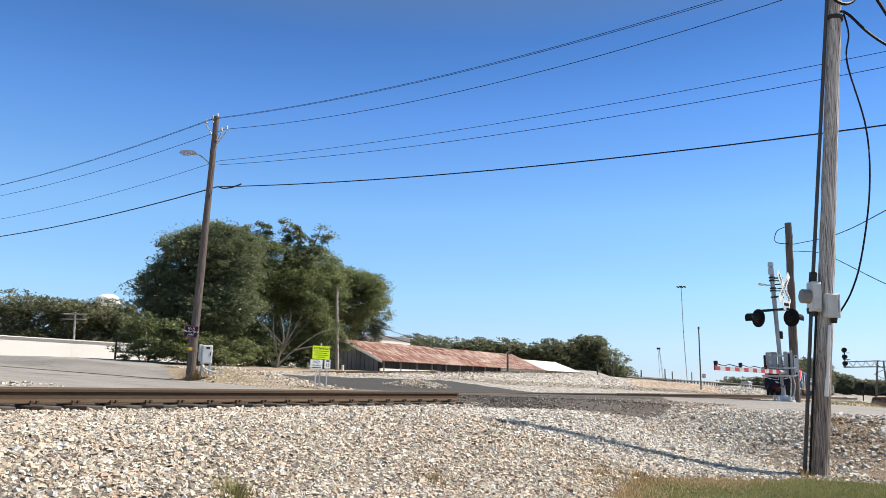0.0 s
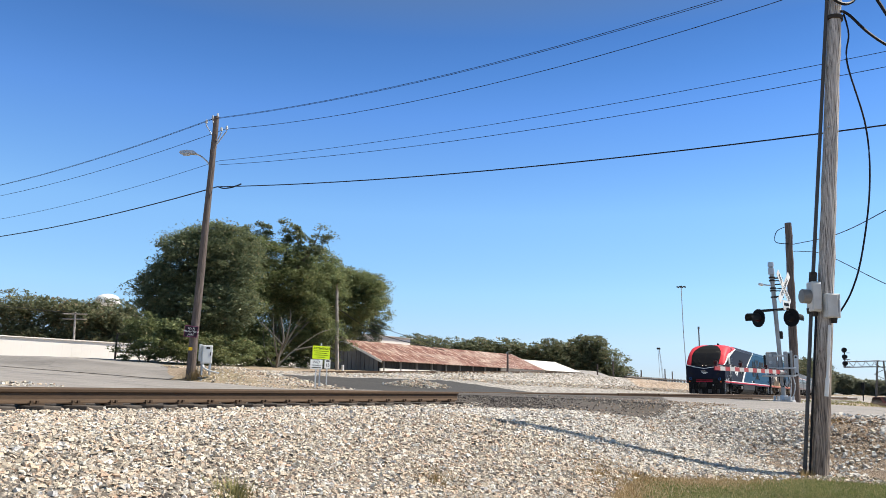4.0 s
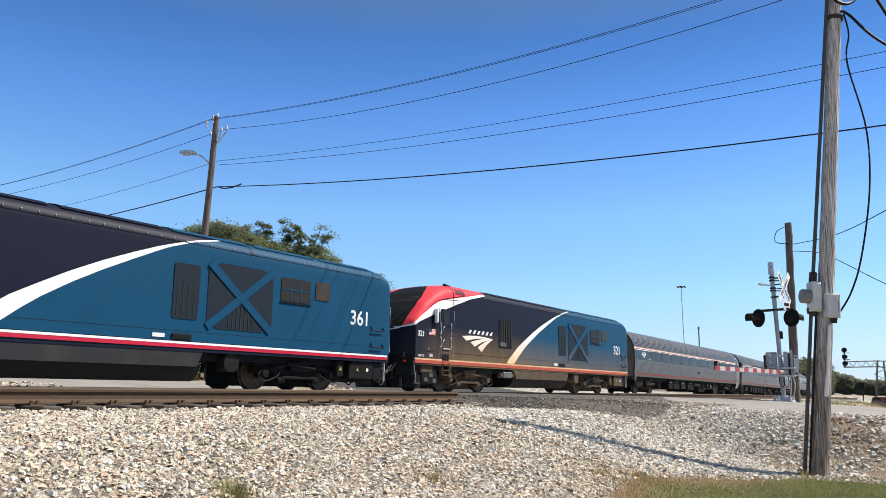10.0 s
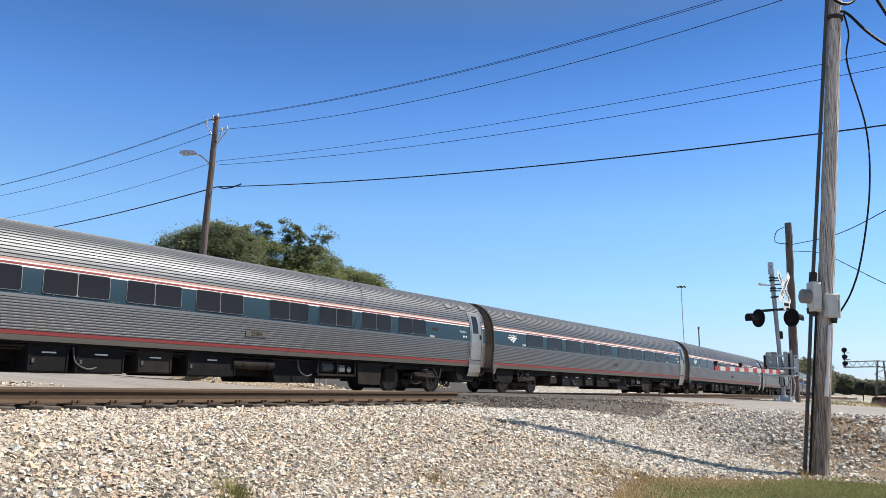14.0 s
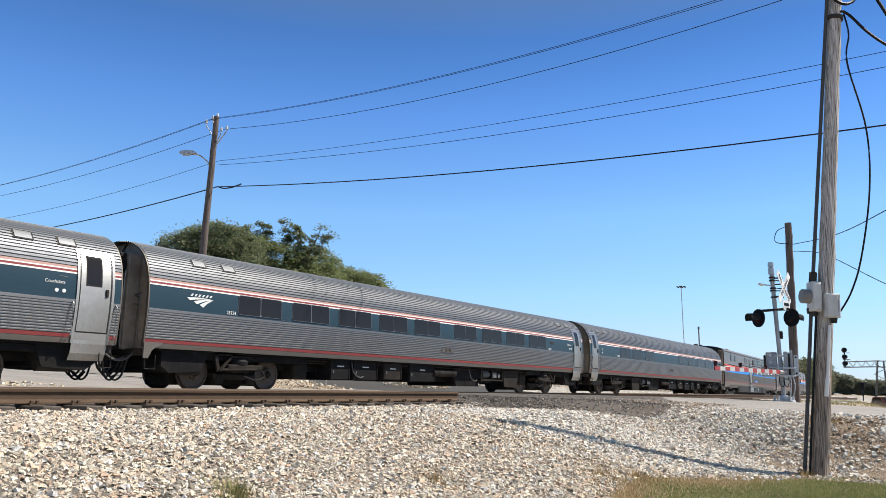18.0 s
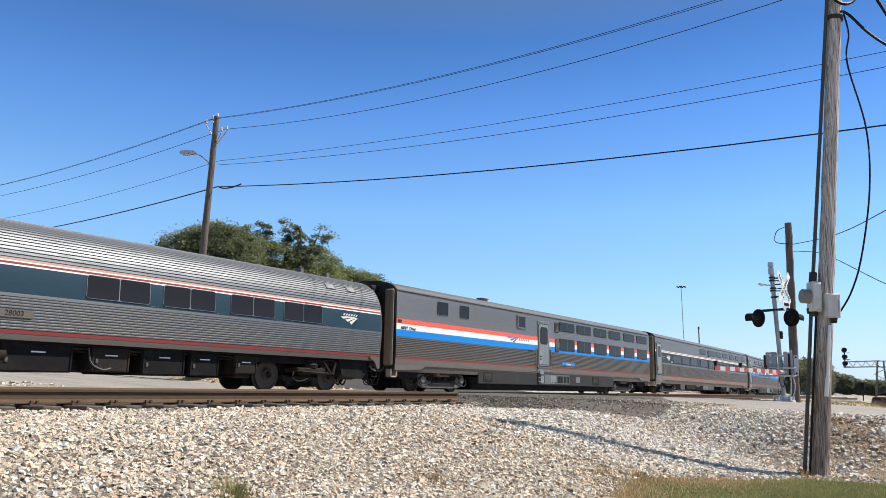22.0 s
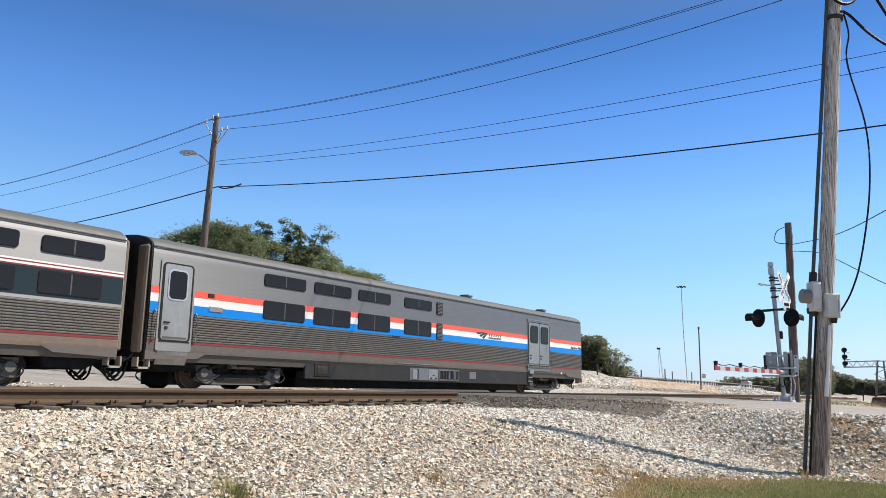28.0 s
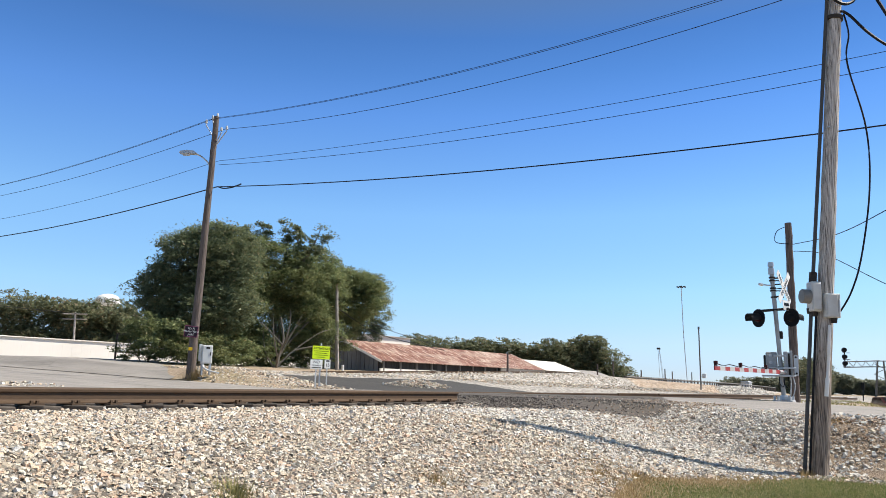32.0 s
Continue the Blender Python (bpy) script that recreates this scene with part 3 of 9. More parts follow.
DOOR_STEEL = brushed(plain("brushed_door_steel", (0.38, 0.37, 0.35), 0.40, 0.8, 0.22, 0.9, 0.0, (0.22, 0.19, 0.155), (1, 1, 0.6)), 0.5)
SLATE_DULL = plain("dulled_slate_paint", (0.019, 0.033, 0.041), 0.45, 0, 0.2, 1.5, 0, None, (0.2, 1, 1))
SLATE = plain("slate_blue_paint", (0.024, 0.052, 0.073), 0.4, 0, 0.15, 1.5, 0, None, (0.2, 1, 1))
CAR_RED = plain("coach_red_stripe", (0.25, 0.048, 0.046), 0.5, 0, 0.15, 2)
STRIPE_PINK = plain("faded_pink_stripe", (0.50, 0.30, 0.25), 0.5, 0, 0.15, 2)
BRIGHT_RED = plain("bright_red_stripe", (0.80, 0.125, 0.085), 0.45, 0, 0.08, 2)
STRIPE_WHITE = plain("stripe_white", (0.78, 0.76, 0.72), 0.45, 0, 0.08, 2)
STRIPE_BLUE = plain("stripe_blue", (0.005, 0.22, 0.66), 0.45, 0, 0.08, 2)
VESTIBULE = plain("tan_end_wall_paint", (0.40, 0.345, 0.285), 0.6, 0, 0.2, 2, 0, (0.14, 0.11, 0.09))
RUBBER = plain("black_rubber", (0.022, 0.021, 0.021), 0.75, 0, 0.3, 4, 0.1)
WHEEL_STEEL = plain("brown_wheel_steel", (0.105, 0.082, 0.066), 0.6, 0.4, 0.3, 4, 0.1)
UNDER = plain("dusty_underframe", (0.026, 0.022, 0.019), 0.85, 0.0, 0.35, 3, 0.1, (0.05, 0.040, 0.031), spec=0.12)
END_BROWN = plain("grimy_brown_end_paint", (0.26, 0.20, 0.15), 0.75, 0, 0.35, 2, 0.05, (0.05, 0.042, 0.036), (1, 1, 0.2))
ROOF_GREY = plain("matt_grey_roof", (0.118, 0.120, 0.124), 0.6, 0.3, 0.15, 1.0, 0, (0.135, 0.13, 0.128), (0.3, 1, 1), 0.2)
TANK = plain("dark_grey_tank_paint", (0.024, 0.024, 0.026), 0.6, 0.0, 0.2, 2, 0, (0.045, 0.04, 0.034))

SKIRT_GREY = plain("grey_skirt_paint", (0.028, 0.028, 0.028), 0.65, 0.0, 0.2, 2, 0, (0.042, 0.038, 0.033))
VIOLET = plain("faded_violet_mark", (0.20, 0.21, 0.34), 0.5, 0, 0.15, 3)
DULL_YELLOW = plain("dusty_yellow_label", (0.40, 0.29, 0.06), 0.6, 0, 0.2, 8)
TRUCK_GREY = plain("dusty_cast_truck_steel", (0.15, 0.138, 0.125), 0.7, 0.0, 0.3, 4, 0.1, (0.085, 0.075, 0.065))
SILL_GREY = plain("grimy_brown_sill_steel", (0.175, 0.148, 0.130), 0.5, 0.25, 0.25, 1.5, 0.05, (0.15, 0.125, 0.105), (0.3, 1, 1))
SILL_TAN = plain("tan_dusted_sill_steel", (0.255, 0.190, 0.148), 0.55, 0.2, 0.25, 1.5, 0.05, (0.19, 0.125, 0.09), (0.3, 1, 1))
GALV_DARK = plain("dull_grey_plate", (0.10, 0.096, 0.092), 0.65, 0.1, 0.25, 3)
GRILLE_TAN = plain("dusty_grille_mesh", (0.026, 0.025, 0.025), 0.7, 0.2, 0.3, 6)
GRILLE_BROWN = plain("brown_grille_mesh", (0.055, 0.046, 0.040), 0.75, 0.1, 0.3, 6)
UNDER_DUST = plain("brown_caked_underframe", (0.085, 0.062, 0.042), 0.9, 0.0, 0.35, 3, 0.1, (0.14, 0.10, 0.066))
FILLER_GREY = plain("grimy_filler_steel", (0.15, 0.145, 0.14), 0.5, 0.3, 0.3, 5)
GRILLE_BLUE = plain("blue_black_grille", (0.007, 0.016, 0.028), 0.65, 0.0, 0.3, 6)
VENT_RED = plain("dark_red_vent", (0.13, 0.018, 0.022), 0.6, 0, 0.2, 3)
ORANGE = plain("orange_lens", (0.75, 0.13, 0.03), 0.25, 0, 0.1, 4)
UNDER_CLEAN = plain("black_greasy_underframe", (0.013, 0.0125, 0.013), 0.8, 0.0, 0.35, 3, 0.1, (0.026, 0.023, 0.020), spec=0.1)


def glass_mat(name, c):
    m = Mat(name, 0.10, 0, 0.10)
    m.color(m.mix(m.noise(0.8, 3), c, shade(c, 1.8)))
    return m.m


GLASS = glass_mat("tinted_window_glass", (0.016, 0.016, 0.018))


def livery(name, c, dust=0.0, rough=0.55, tan=(0.185, 0.125, 0.06)):
    """Gloss paint with faint streaks; dust: how far brown road dust has caked the lower body."""
    m = Mat(name, rough, 0, 0.16)
    st, big = m.noise(3, 5, (1, 1, 0.15)), m.noise(0.6, 3)
    col = m.mix(big, shade(c, 0.85), shade(c, 1.2))
    if dust:
        co = m.node("ShaderNodeTexCoord")
        sep = m.node("ShaderNodeSeparateXYZ")
        m.link(co.outputs["Object"], sep.inputs["Vector"])
        cake = m.node("ShaderNodeMapRange", From_Min=2.5, From_Max=0.95, To_Min=0.0, To_Max=dust)
        m.link(sep.outputs["Z"], cake.inputs["Value"])
        mul = m.node("ShaderNodeMath")
        mul.operation = "MULTIPLY"
        fore = m.node("ShaderNodeMapRange", From_Min=5.0, From_Max=-3.0, To_Min=0.62, To_Max=1.0)
        m.link(sep.outputs["X"], fore.inputs["Value"])
        both = m.node("ShaderNodeMath")
        both.operation = "MULTIPLY"
        m.link(cake.outputs["Result"], both.inputs[0])
        m.link(fore.outputs["Result"], both.inputs[1])
        nose = m.node("ShaderNodeMapRange", From_Min=-9.6, From_Max=-7.6, To_Min=0.12, To_Max=1.0)
        m.link(sep.outputs["X"], nose.inputs["Value"])
        kept = m.node("ShaderNodeMath")
        kept.operation = "MULTIPLY"
        m.link(both.outputs[0], kept.inputs[0])
        m.link(nose.outputs["Result"], kept.inputs[1])
        m.link(kept.outputs[0], mul.inputs[0])
        m.link(m.ramp(st, [(0.25, (0.6, 0.6, 0.6)), (0.7, (1, 1, 1))]), mul.inputs[1])
        col = m.mix(mul.outputs[0], col, tan)
        m.roughness(mul.outputs[0], rough, 0.8)
    return m.color(col).m


def loco_paints(dust):
    tag = "dusty_" if dust else ""
    return {"navy": livery(tag + "navy_paint", (0.0055, 0.008, 0.022), dust * 1.1), "blue": livery(tag + "blue_paint", (0.002, 0.056, 0.122), dust * 1.2),
            "red": livery(tag + "coral_red_paint", (0.78, 0.055, 0.075), dust * 0.2), "white": livery(tag + "livery_white", (0.80, 0.80, 0.78), dust * 0.2),
            "sweep": livery(tag + "sweep_white", (0.80, 0.80, 0.78), dust * 1.4, tan=(0.72, 0.42, 0.14)),
            "sill_white": livery(tag + "sill_stripe_white", (0.70, 0.42, 0.25) if dust else (0.80, 0.80, 0.78), dust * 0.3),
            "stripe": livery(tag + "crimson_stripe_paint", (0.44, 0.075, 0.05) if dust else (0.48, 0.02, 0.05), dust * 0.3)}


def rect_mesh(u0, u1, v0, v1, y0, y1, r, mat):
    me = finish(aprism(round_rect(u0, u1, v0, v1, r, 3), "y", y0, y1))
    me.materials.append(mat)
    return me


_window_meshes = {}


def _mullion(h):
    if h not in _window_meshes:
        _window_meshes[h] = rect_mesh(-0.018, 0.018, -h / 2 + 0.03, h / 2 - 0.03, -0.02, 0.0, 0.005, GALV_DARK)
    return _window_meshes[h]


def window_on(car, x0, x1, z0, z1, y, panes=2, frame_mat=None, lean=0.0):
    """A window let into the side: a gasket frame with its panes. y: the side's distance from the centre line, signed."""
    w, h = round(x1 - x0, 2), round(z1 - z0, 2)
    key = (w, h, panes, frame_mat)
    if key not in _window_meshes:
        f = rect_mesh(-w / 2, w / 2, -h / 2, h / 2, -0.012, 0.03, 0.07, frame_mat or STAINLESS)
        pw = (w - 0.032 - 0.03 * (panes - 1)) / panes
        _window_meshes[key] = f, rect_mesh(-pw / 2, pw / 2, -h / 2 + 0.015, h / 2 - 0.015, -0.017, 0.01, 0.05, GLASS), pw
    f, p, pw = _window_meshes[key]
    win = part("window", f, None, car)
    turn = 0 if y < 0 else 180
    win.matrix_basis = pose((x0 + x1) / 2, y, (z0 + z1) / 2, -lean, 0, turn)
    for k in range(panes):
        pane = part("pane", p, None, win)
        pane.matrix_basis = pose((k - (panes - 1) / 2) * (pw + 0.03), 0, 0)
    if panes == 2 and frame_mat is RUBBER:
        part("mullion", _mullion(h), None, win)
    return win


def sheet_x(pts, x0, x1, both=True):
    """A skin: the section pts (y, z) drawn along the car from x0 to x1, on the near side and mirrored."""
    bm = bmesh.new()
    for sgn in ((-1, 1) if both else (-1,)):
        a = [bm.verts.new((x0, sgn * y, z)) for y, z in pts]
        b = [bm.verts.new((x1, sgn * y, z)) for y, z in pts]
        for i in range(len(pts) - 1):
            q = (a[i], b[i], b[i + 1], a[i + 1])
            bm.faces.new(q if sgn < 0 else q[::-1])
    return bm


def section(points, n=6):
    """A smooth section through (y, z) points."""
    P = np.array(points)
    t = np.arange(len(P))
    tt = np.linspace(0, len(P) - 1, (len(P) - 1) * n + 1)
    out = []
    for v in tt:
        i = min(int(v), len(P) - 2)
        f = v - i
        p0, p1, p2, p3 = P[max(i - 1, 0)], P[i], P[i + 1], P[min(i + 2, len(P) - 1)]
        out.append(0.5 * ((2 * p1) + (p2 - p0) * f + (2 * p0 - 5 * p1 + 4 * p2 - p3) * f * f + (3 * p1 - p0 - 3 * p2 + p3) * f ** 3))
    return np.array(out)


def span(sec, z0, z1, lift=0.0):
    """The piece of a section between two heights, pushed outwards by lift."""
    ys = lambda z: float(np.interp(z, sec[:, 1], sec[:, 0]))
    zs = [z0] + [z for z in sec[:, 1] if z0 + 1e-3 < z < z1 - 1e-3] + [z1]
    return pushed([(ys(z), z) for z in zs], lift)


def pushed(pts, lift):
    P = np.array(pts, float)
    d = np.gradient(P, axis=0)
    n = np.stack([d[:, 1], -d[:, 0]], 1)
    n /= np.maximum(np.linalg.norm(n, axis=1, keepdims=True), 1e-9)
    return [tuple(p) for p in P + n * lift]


def fluted(pts, pitch, depth, lift=0.003):
    """The same piece with flutes running along the car."""
    P = np.array(pts, float)
    L = np.concatenate([[0], np.cumsum(np.linalg.norm(np.diff(P, axis=0), axis=1))])
    count = max(1, int(round(L[-1] / pitch)))
    pos, off = [], []
    for k in range(count):
        for f, o in ((0.0, 0.0), (0.16, depth), (0.58, depth), (0.74, 0.0)):
            pos.append((k + f) / count * L[-1])
            off.append(o + lift)
    pos.append(L[-1]); off.append(lift)
    q = np.stack([np.interp(pos, L, P[:, 0]), np.interp(pos, L, P[:, 1])], 1)
    d = np.stack([np.gradient(np.interp(pos, L, P[:, 0])), np.gradient(np.interp(pos, L, P[:, 1]))], 1)
    i = np.clip(np.searchsorted(L, pos, side="right") - 1, 0, len(P) - 2)
    d = P[i + 1] - P[i]
    n = np.stack([d[:, 1], -d[:, 0]], 1)
    n /= np.maximum(np.linalg.norm(n, axis=1, keepdims=True), 1e-9)
    return [tuple(p) for p in q + n * np.array(off)[:, None]]


def closed(sec, grow=0.0):
    half = [(y - grow, z) for y, z in sec]
    return [(-y, z) for y, z in half] + [(y, z) for y, z in half[::-1]]


def wheelset_mesh(r):
    bm = bmesh.new()
    for s in (-1, 1):
        # tread, flange, dished web and hub, turned about the axle
        prof = [(0.69, 0.09), (0.69, r + 0.028), (0.718, r + 0.022), (0.73, r), (0.83, r - 0.006), (0.836, r - 0.05), (0.80, r - 0.075), (0.782, r * 0.55), (0.80, r * 0.42), (0.86, r * 0.36), (0.868, r * 0.25), (0.90, r * 0.22), (0.905, 0.02)]
        rings = [[bm.verts.new((rr * math.cos(k * math.tau / 30), s * y, rr * math.sin(k * math.tau / 30))) for k in range(30)] for y, rr in prof]
        for r0, r1 in zip(rings, rings[1:]):
            for k in range(30):
                bm.faces.new((r0[k], r0[(k + 1) % 30], r1[(k + 1) % 30], r1[k]))
        for k in range(6):
            a = k * math.tau / 6
            cyl(bm, (r * 0.3 * math.cos(a), s * 0.86, r * 0.3 * math.sin(a)), (r * 0.3 * math.cos(a), s * 0.885, r * 0.3 * math.sin(a)), 0.022, 0.02, 6)
    cyl(bm, (0, -0.7, 0), (0, 0.7, 0), 0.09, 0.09, 10)
    me = finish(bm)
    me.materials.append(WHEEL_STEEL)
    return me


WHEELS = {r: wheelset_mesh(r) for r in (0.457, 0.51)}
SPIN = []


def hose(parent, pts, r, mat=None):
    return part("hose", tube(bmesh.new(), [Vector(p) for p in section(pts, 4)], r), mat or RUBBER, parent)


def coil(x, y, z0, z1, r, turns=4):
    n = turns * 8
    return tube(bmesh.new(), [(x + r * math.cos(k * math.tau / 8), y + r * math.sin(k * math.tau / 8), z0 + (z1 - z0) * k / n) for k in range(n + 1)], 0.026, 5)


def truck(car, x, base, r, style, mat=None):
    """A four-wheel truck under a car: frame parts and two turning wheelsets."""
    mat = mat or UNDER
    bm = bmesh.new()
    h = base / 2
    if style == "inside":
        for s in (-1, 1):
            box(bm, -h - 0.1, h + 0.1, s * 0.50, s * 0.62, r - 0.02, r + 0.22, 0.02)
        box(bm, -0.3, 0.3, -1.2, 1.2, 0.48, 0.66, 0.02)
        box(bm, -h - 0.6, h + 0.6, -0.49, 0.49, 0.12, 0.9, 0.03)
        box(bm, -0.75, 0.75, -0.98, 0.98, 0.28, 0.46, 0.03)
    else:
        for s in (-1, 1):
            prism(bm, [(-h - 0.42, r + 0.10), (-h - 0.25, r + 0.26), (-h + 0.3, r + 0.28), (-0.72, 0.90), (0.72, 0.90), (h - 0.3, r + 0.28), (h + 0.25, r + 0.26), (h + 0.42, r + 0.10),
                       (h + 0.40, r - 0.02), (h - 0.35, r + 0.08), (0.95, r + 0.02), (0.6, 0.36), (-0.6, 0.36), (-0.95, r + 0.02), (-h + 0.35, r + 0.08), (-h - 0.40, r - 0.02)], "y", s * 1.00, s * 1.14)
        box(bm, -0.35, 0.35, -1.0, 1.0, 0.5, 0.85, 0.03)
        box(bm, -h - 0.6, h + 0.6, -0.62, 0.62, 0.12, 0.90, 0.03)
    t = part("truck", bm, mat, car)
    t.matrix_basis = pose(x, 0, 0)
    for s in (-1, 1):
        if style == "inside":
            out = 1 if x > 0 else -1
            part("air_spring", merged(acyl((out * 0.1, s * 1.12, 0.70), (out * 0.1, s * 1.12, 0.78), 0.30, 0.33, 18), acyl((out * 0.1, s * 1.12, 0.79), (out * 0.1, s * 1.12, 0.88), 0.33, 0.27, 18)), RUBBER, t, "rubber air spring")
            part("spring_beam", abox(-0.62, 0.62, s * 0.86, s * 1.40, 0.56, 0.70, 0.03), mat, t)
            part("spring_plate", abox(-0.34 + out * 0.1, 0.34 + out * 0.1, s * 0.86, s * 1.42, 0.89, 0.93, 0.01), mat, t)
            bra = bmesh.new()
            for a, b, c, d in (((out * 0.38, 1.0), (out * 0.46, 1.0), (out * 0.98, 0.48), (out * 0.88, 0.48)), ((out * 1.02, 1.0), (out * 1.12, 1.0), (out * 0.98, 0.48), (out * 0.88, 0.48)), ((out * 0.38, 1.0), (out * 1.12, 1.0), (out * 1.10, 0.93), (out * 0.44, 0.93))):
                prism(bra, [a, b, c, d], "y", s * 1.36, s * 1.42)
            part("anchor_bracket", bra, mat, t, "triangular steel bracket")
            part("radius_rod", acyl((-out * 0.4, s * 1.38, 0.58), (out * 0.93, s * 1.38, 0.54), 0.04, 0.04, 8), mat, t)
            for k in (-1, 1):
                part("axle_box", acyl((k * h, s * 0.9, r), (k * h, s * 0.96, r), 0.10, 0.07, 12), mat, t)
                part("brake_disc_cover", abox(k * h - k * 0.75 - 0.14, k * h - k * 0.75 + 0.14, s * 0.78, s * 1.02, 0.16, 0.44, 0.04), mat, t)
            hose(t, [(-out * 0.62, s * 1.3, 0.62), (-out * 0.75, s * 1.34, 0.40), (-out * 0.45, s * 1.34, 0.28), (0.0, s * 1.3, 0.40)], 0.022)
        else:
            for k in (-1, 1):
                part("journal_box", abox(k * h - 0.20, k * h + 0.20, s * 0.98, s * 1.24, r - 0.16, r + 0.16, 0.05), mat, t)
                part("journal_cap", acyl((k * h, s * 1.22, r), (k * h, s * 1.33, r), 0.16, 0.12, 16), mat if style == "loco" else TRUCK_GREY, t)
                part("coil_spring", coil(k * (h - 0.36) if style == "loco" else k * (h - 0.42), s * 1.18, 0.52 if style == "loco" else 0.44, 0.86, 0.10), mat, t)
                part("coil_spring", coil(k * (h + 0.30) if style == "loco" else k * 0.20, s * 1.18, 0.52 if style == "loco" else 0.44, 0.86, 0.08), mat, t)
                part("damper", merged(acyl((k * (h - 0.1), s * 1.27, r + 0.10), (k * (h - 0.75), s * 1.27, 0.74), 0.05, 0.05, 10), acyl((k * (h - 0.45), s * 1.27, (r + 0.84) / 2), (k * (h - 0.78), s * 1.27, 0.75), 0.066, 0.066, 10)), mat, t)
                part("brake_cylinder", acyl((k * 0.85, s * 1.16, 0.30), (k * 0.60, s * 1.16, 0.34), 0.11, 0.12, 12), mat, t)
                hose(t, [(k * h, s * 1.26, r + 0.14), (k * (h + 0.28), s * 1.33, r - 0.06), (k * (h + 0.05), s * 1.34, r - 0.24), (k * (h - 0.5), s * 1.3, r - 0.06), (k * (h - 0.6), s * 1.22, 0.7)], 0.02)
            if style != "loco":
                part("equaliser_beam", aprism([(-h - 0.20, r + 0.20), (-h + 0.22, r + 0.20), (-h + 0.34, 0.44), (-0.50, 0.37), (0.50, 0.37), (h - 0.34, 0.44), (h - 0.22, r + 0.20), (h + 0.20, r + 0.20), (h + 0.18, r - 0.20), (h - 0.22, 0.15), (-h + 0.22, 0.15), (-h - 0.18, r - 0.20)], "y", s * 1.12, s * 1.24), TRUCK_GREY, t, "grey cast equaliser beam")
                part("beam_web", aprism([(-0.95, 0.30), (0.95, 0.30), (0.80, 0.21), (-0.80, 0.21)], "y", s * 1.235, s * 1.255), mat, t)
                part("side_strut", aprism([(-0.95, 0.94), (-0.70, 0.94), (-0.10, 0.66), (-0.20, 0.56)], "y", s * 1.24, s * 1.34), TRUCK_GREY, t)
                part("bolster_recess", abox(-0.26, 0.26, s * 1.335, s * 1.40, 0.64, 0.82, 0.02), mat, t)
            part("spring_plank", abox(-0.72, 0.72, s * 1.06, s * 1.28, 0.34, 0.43, 0.02), mat, t)
            part("bolster_end", abox(-0.42, 0.42, s * 0.98, s * 1.36, 0.58, 0.90, 0.04), mat if style == "loco" else TRUCK_GREY, t)
            part("lateral_damper", acyl((-0.62, s * 1.36, 0.80), (0.55, s * 1.36, 0.66), 0.055, 0.055, 10), mat, t)
    for k in (-1, 1):
        w = part("wheelset", WHEELS[r], None, t, "dusty steel wheels on an axle")
        w.matrix_basis = pose(k * h, 0, r)
        SPIN.append((w, car, x + k * h, k * h, r))
    return t


def end_gear(car, x, sgn, style):
    """Coupler and the looping hoses at one end of a car."""
    bm = bmesh.new()
    box(bm, x - sgn * 0.3, x + sgn * 0.42, -0.16, 0.16, 0.72, 0.98, 0.03)
    box(bm, x + sgn * 0.36, x + sgn * 0.58, -0.2, 0.2, 0.68, 1.0, 0.05)
    part("coupler", bm, STEEL_DARK, car)
    for k, y in enumerate((-0.95, -0.8, -0.65, 0.6, 0.8)):
        deep = 0.34 + 0.08 * (k % 3)
        hose(car, [(x - sgn * 0.1, y, 0.92), (x + sgn * 0.05, y, 0.74), (x + sgn * 0.16, y * 0.98, deep), (x + sgn * 0.34, y * 0.96, deep - 0.12), (x + sgn * 0.55, y * 0.95, deep + 0.08)], 0.026)
    hose(car, [(x - sgn * 0.1, -1.05, 1.0), (x + sgn * 0.12, -1.1, 0.78), (x + sgn * 0.36, -1.1, 0.70), (x + sgn * 0.56, -1.05, 0.78)], 0.026, GALV_DARK)


def carriage_frame(name, label, sec, half, floor_z):
    car = tagged(empty(name), label, "railway carriage", "carriages of the passenger train")
    part("shell", aprism(closed(sec, 0.03), "x", -half, half), STAINLESS_DIRTY, car)
    return car


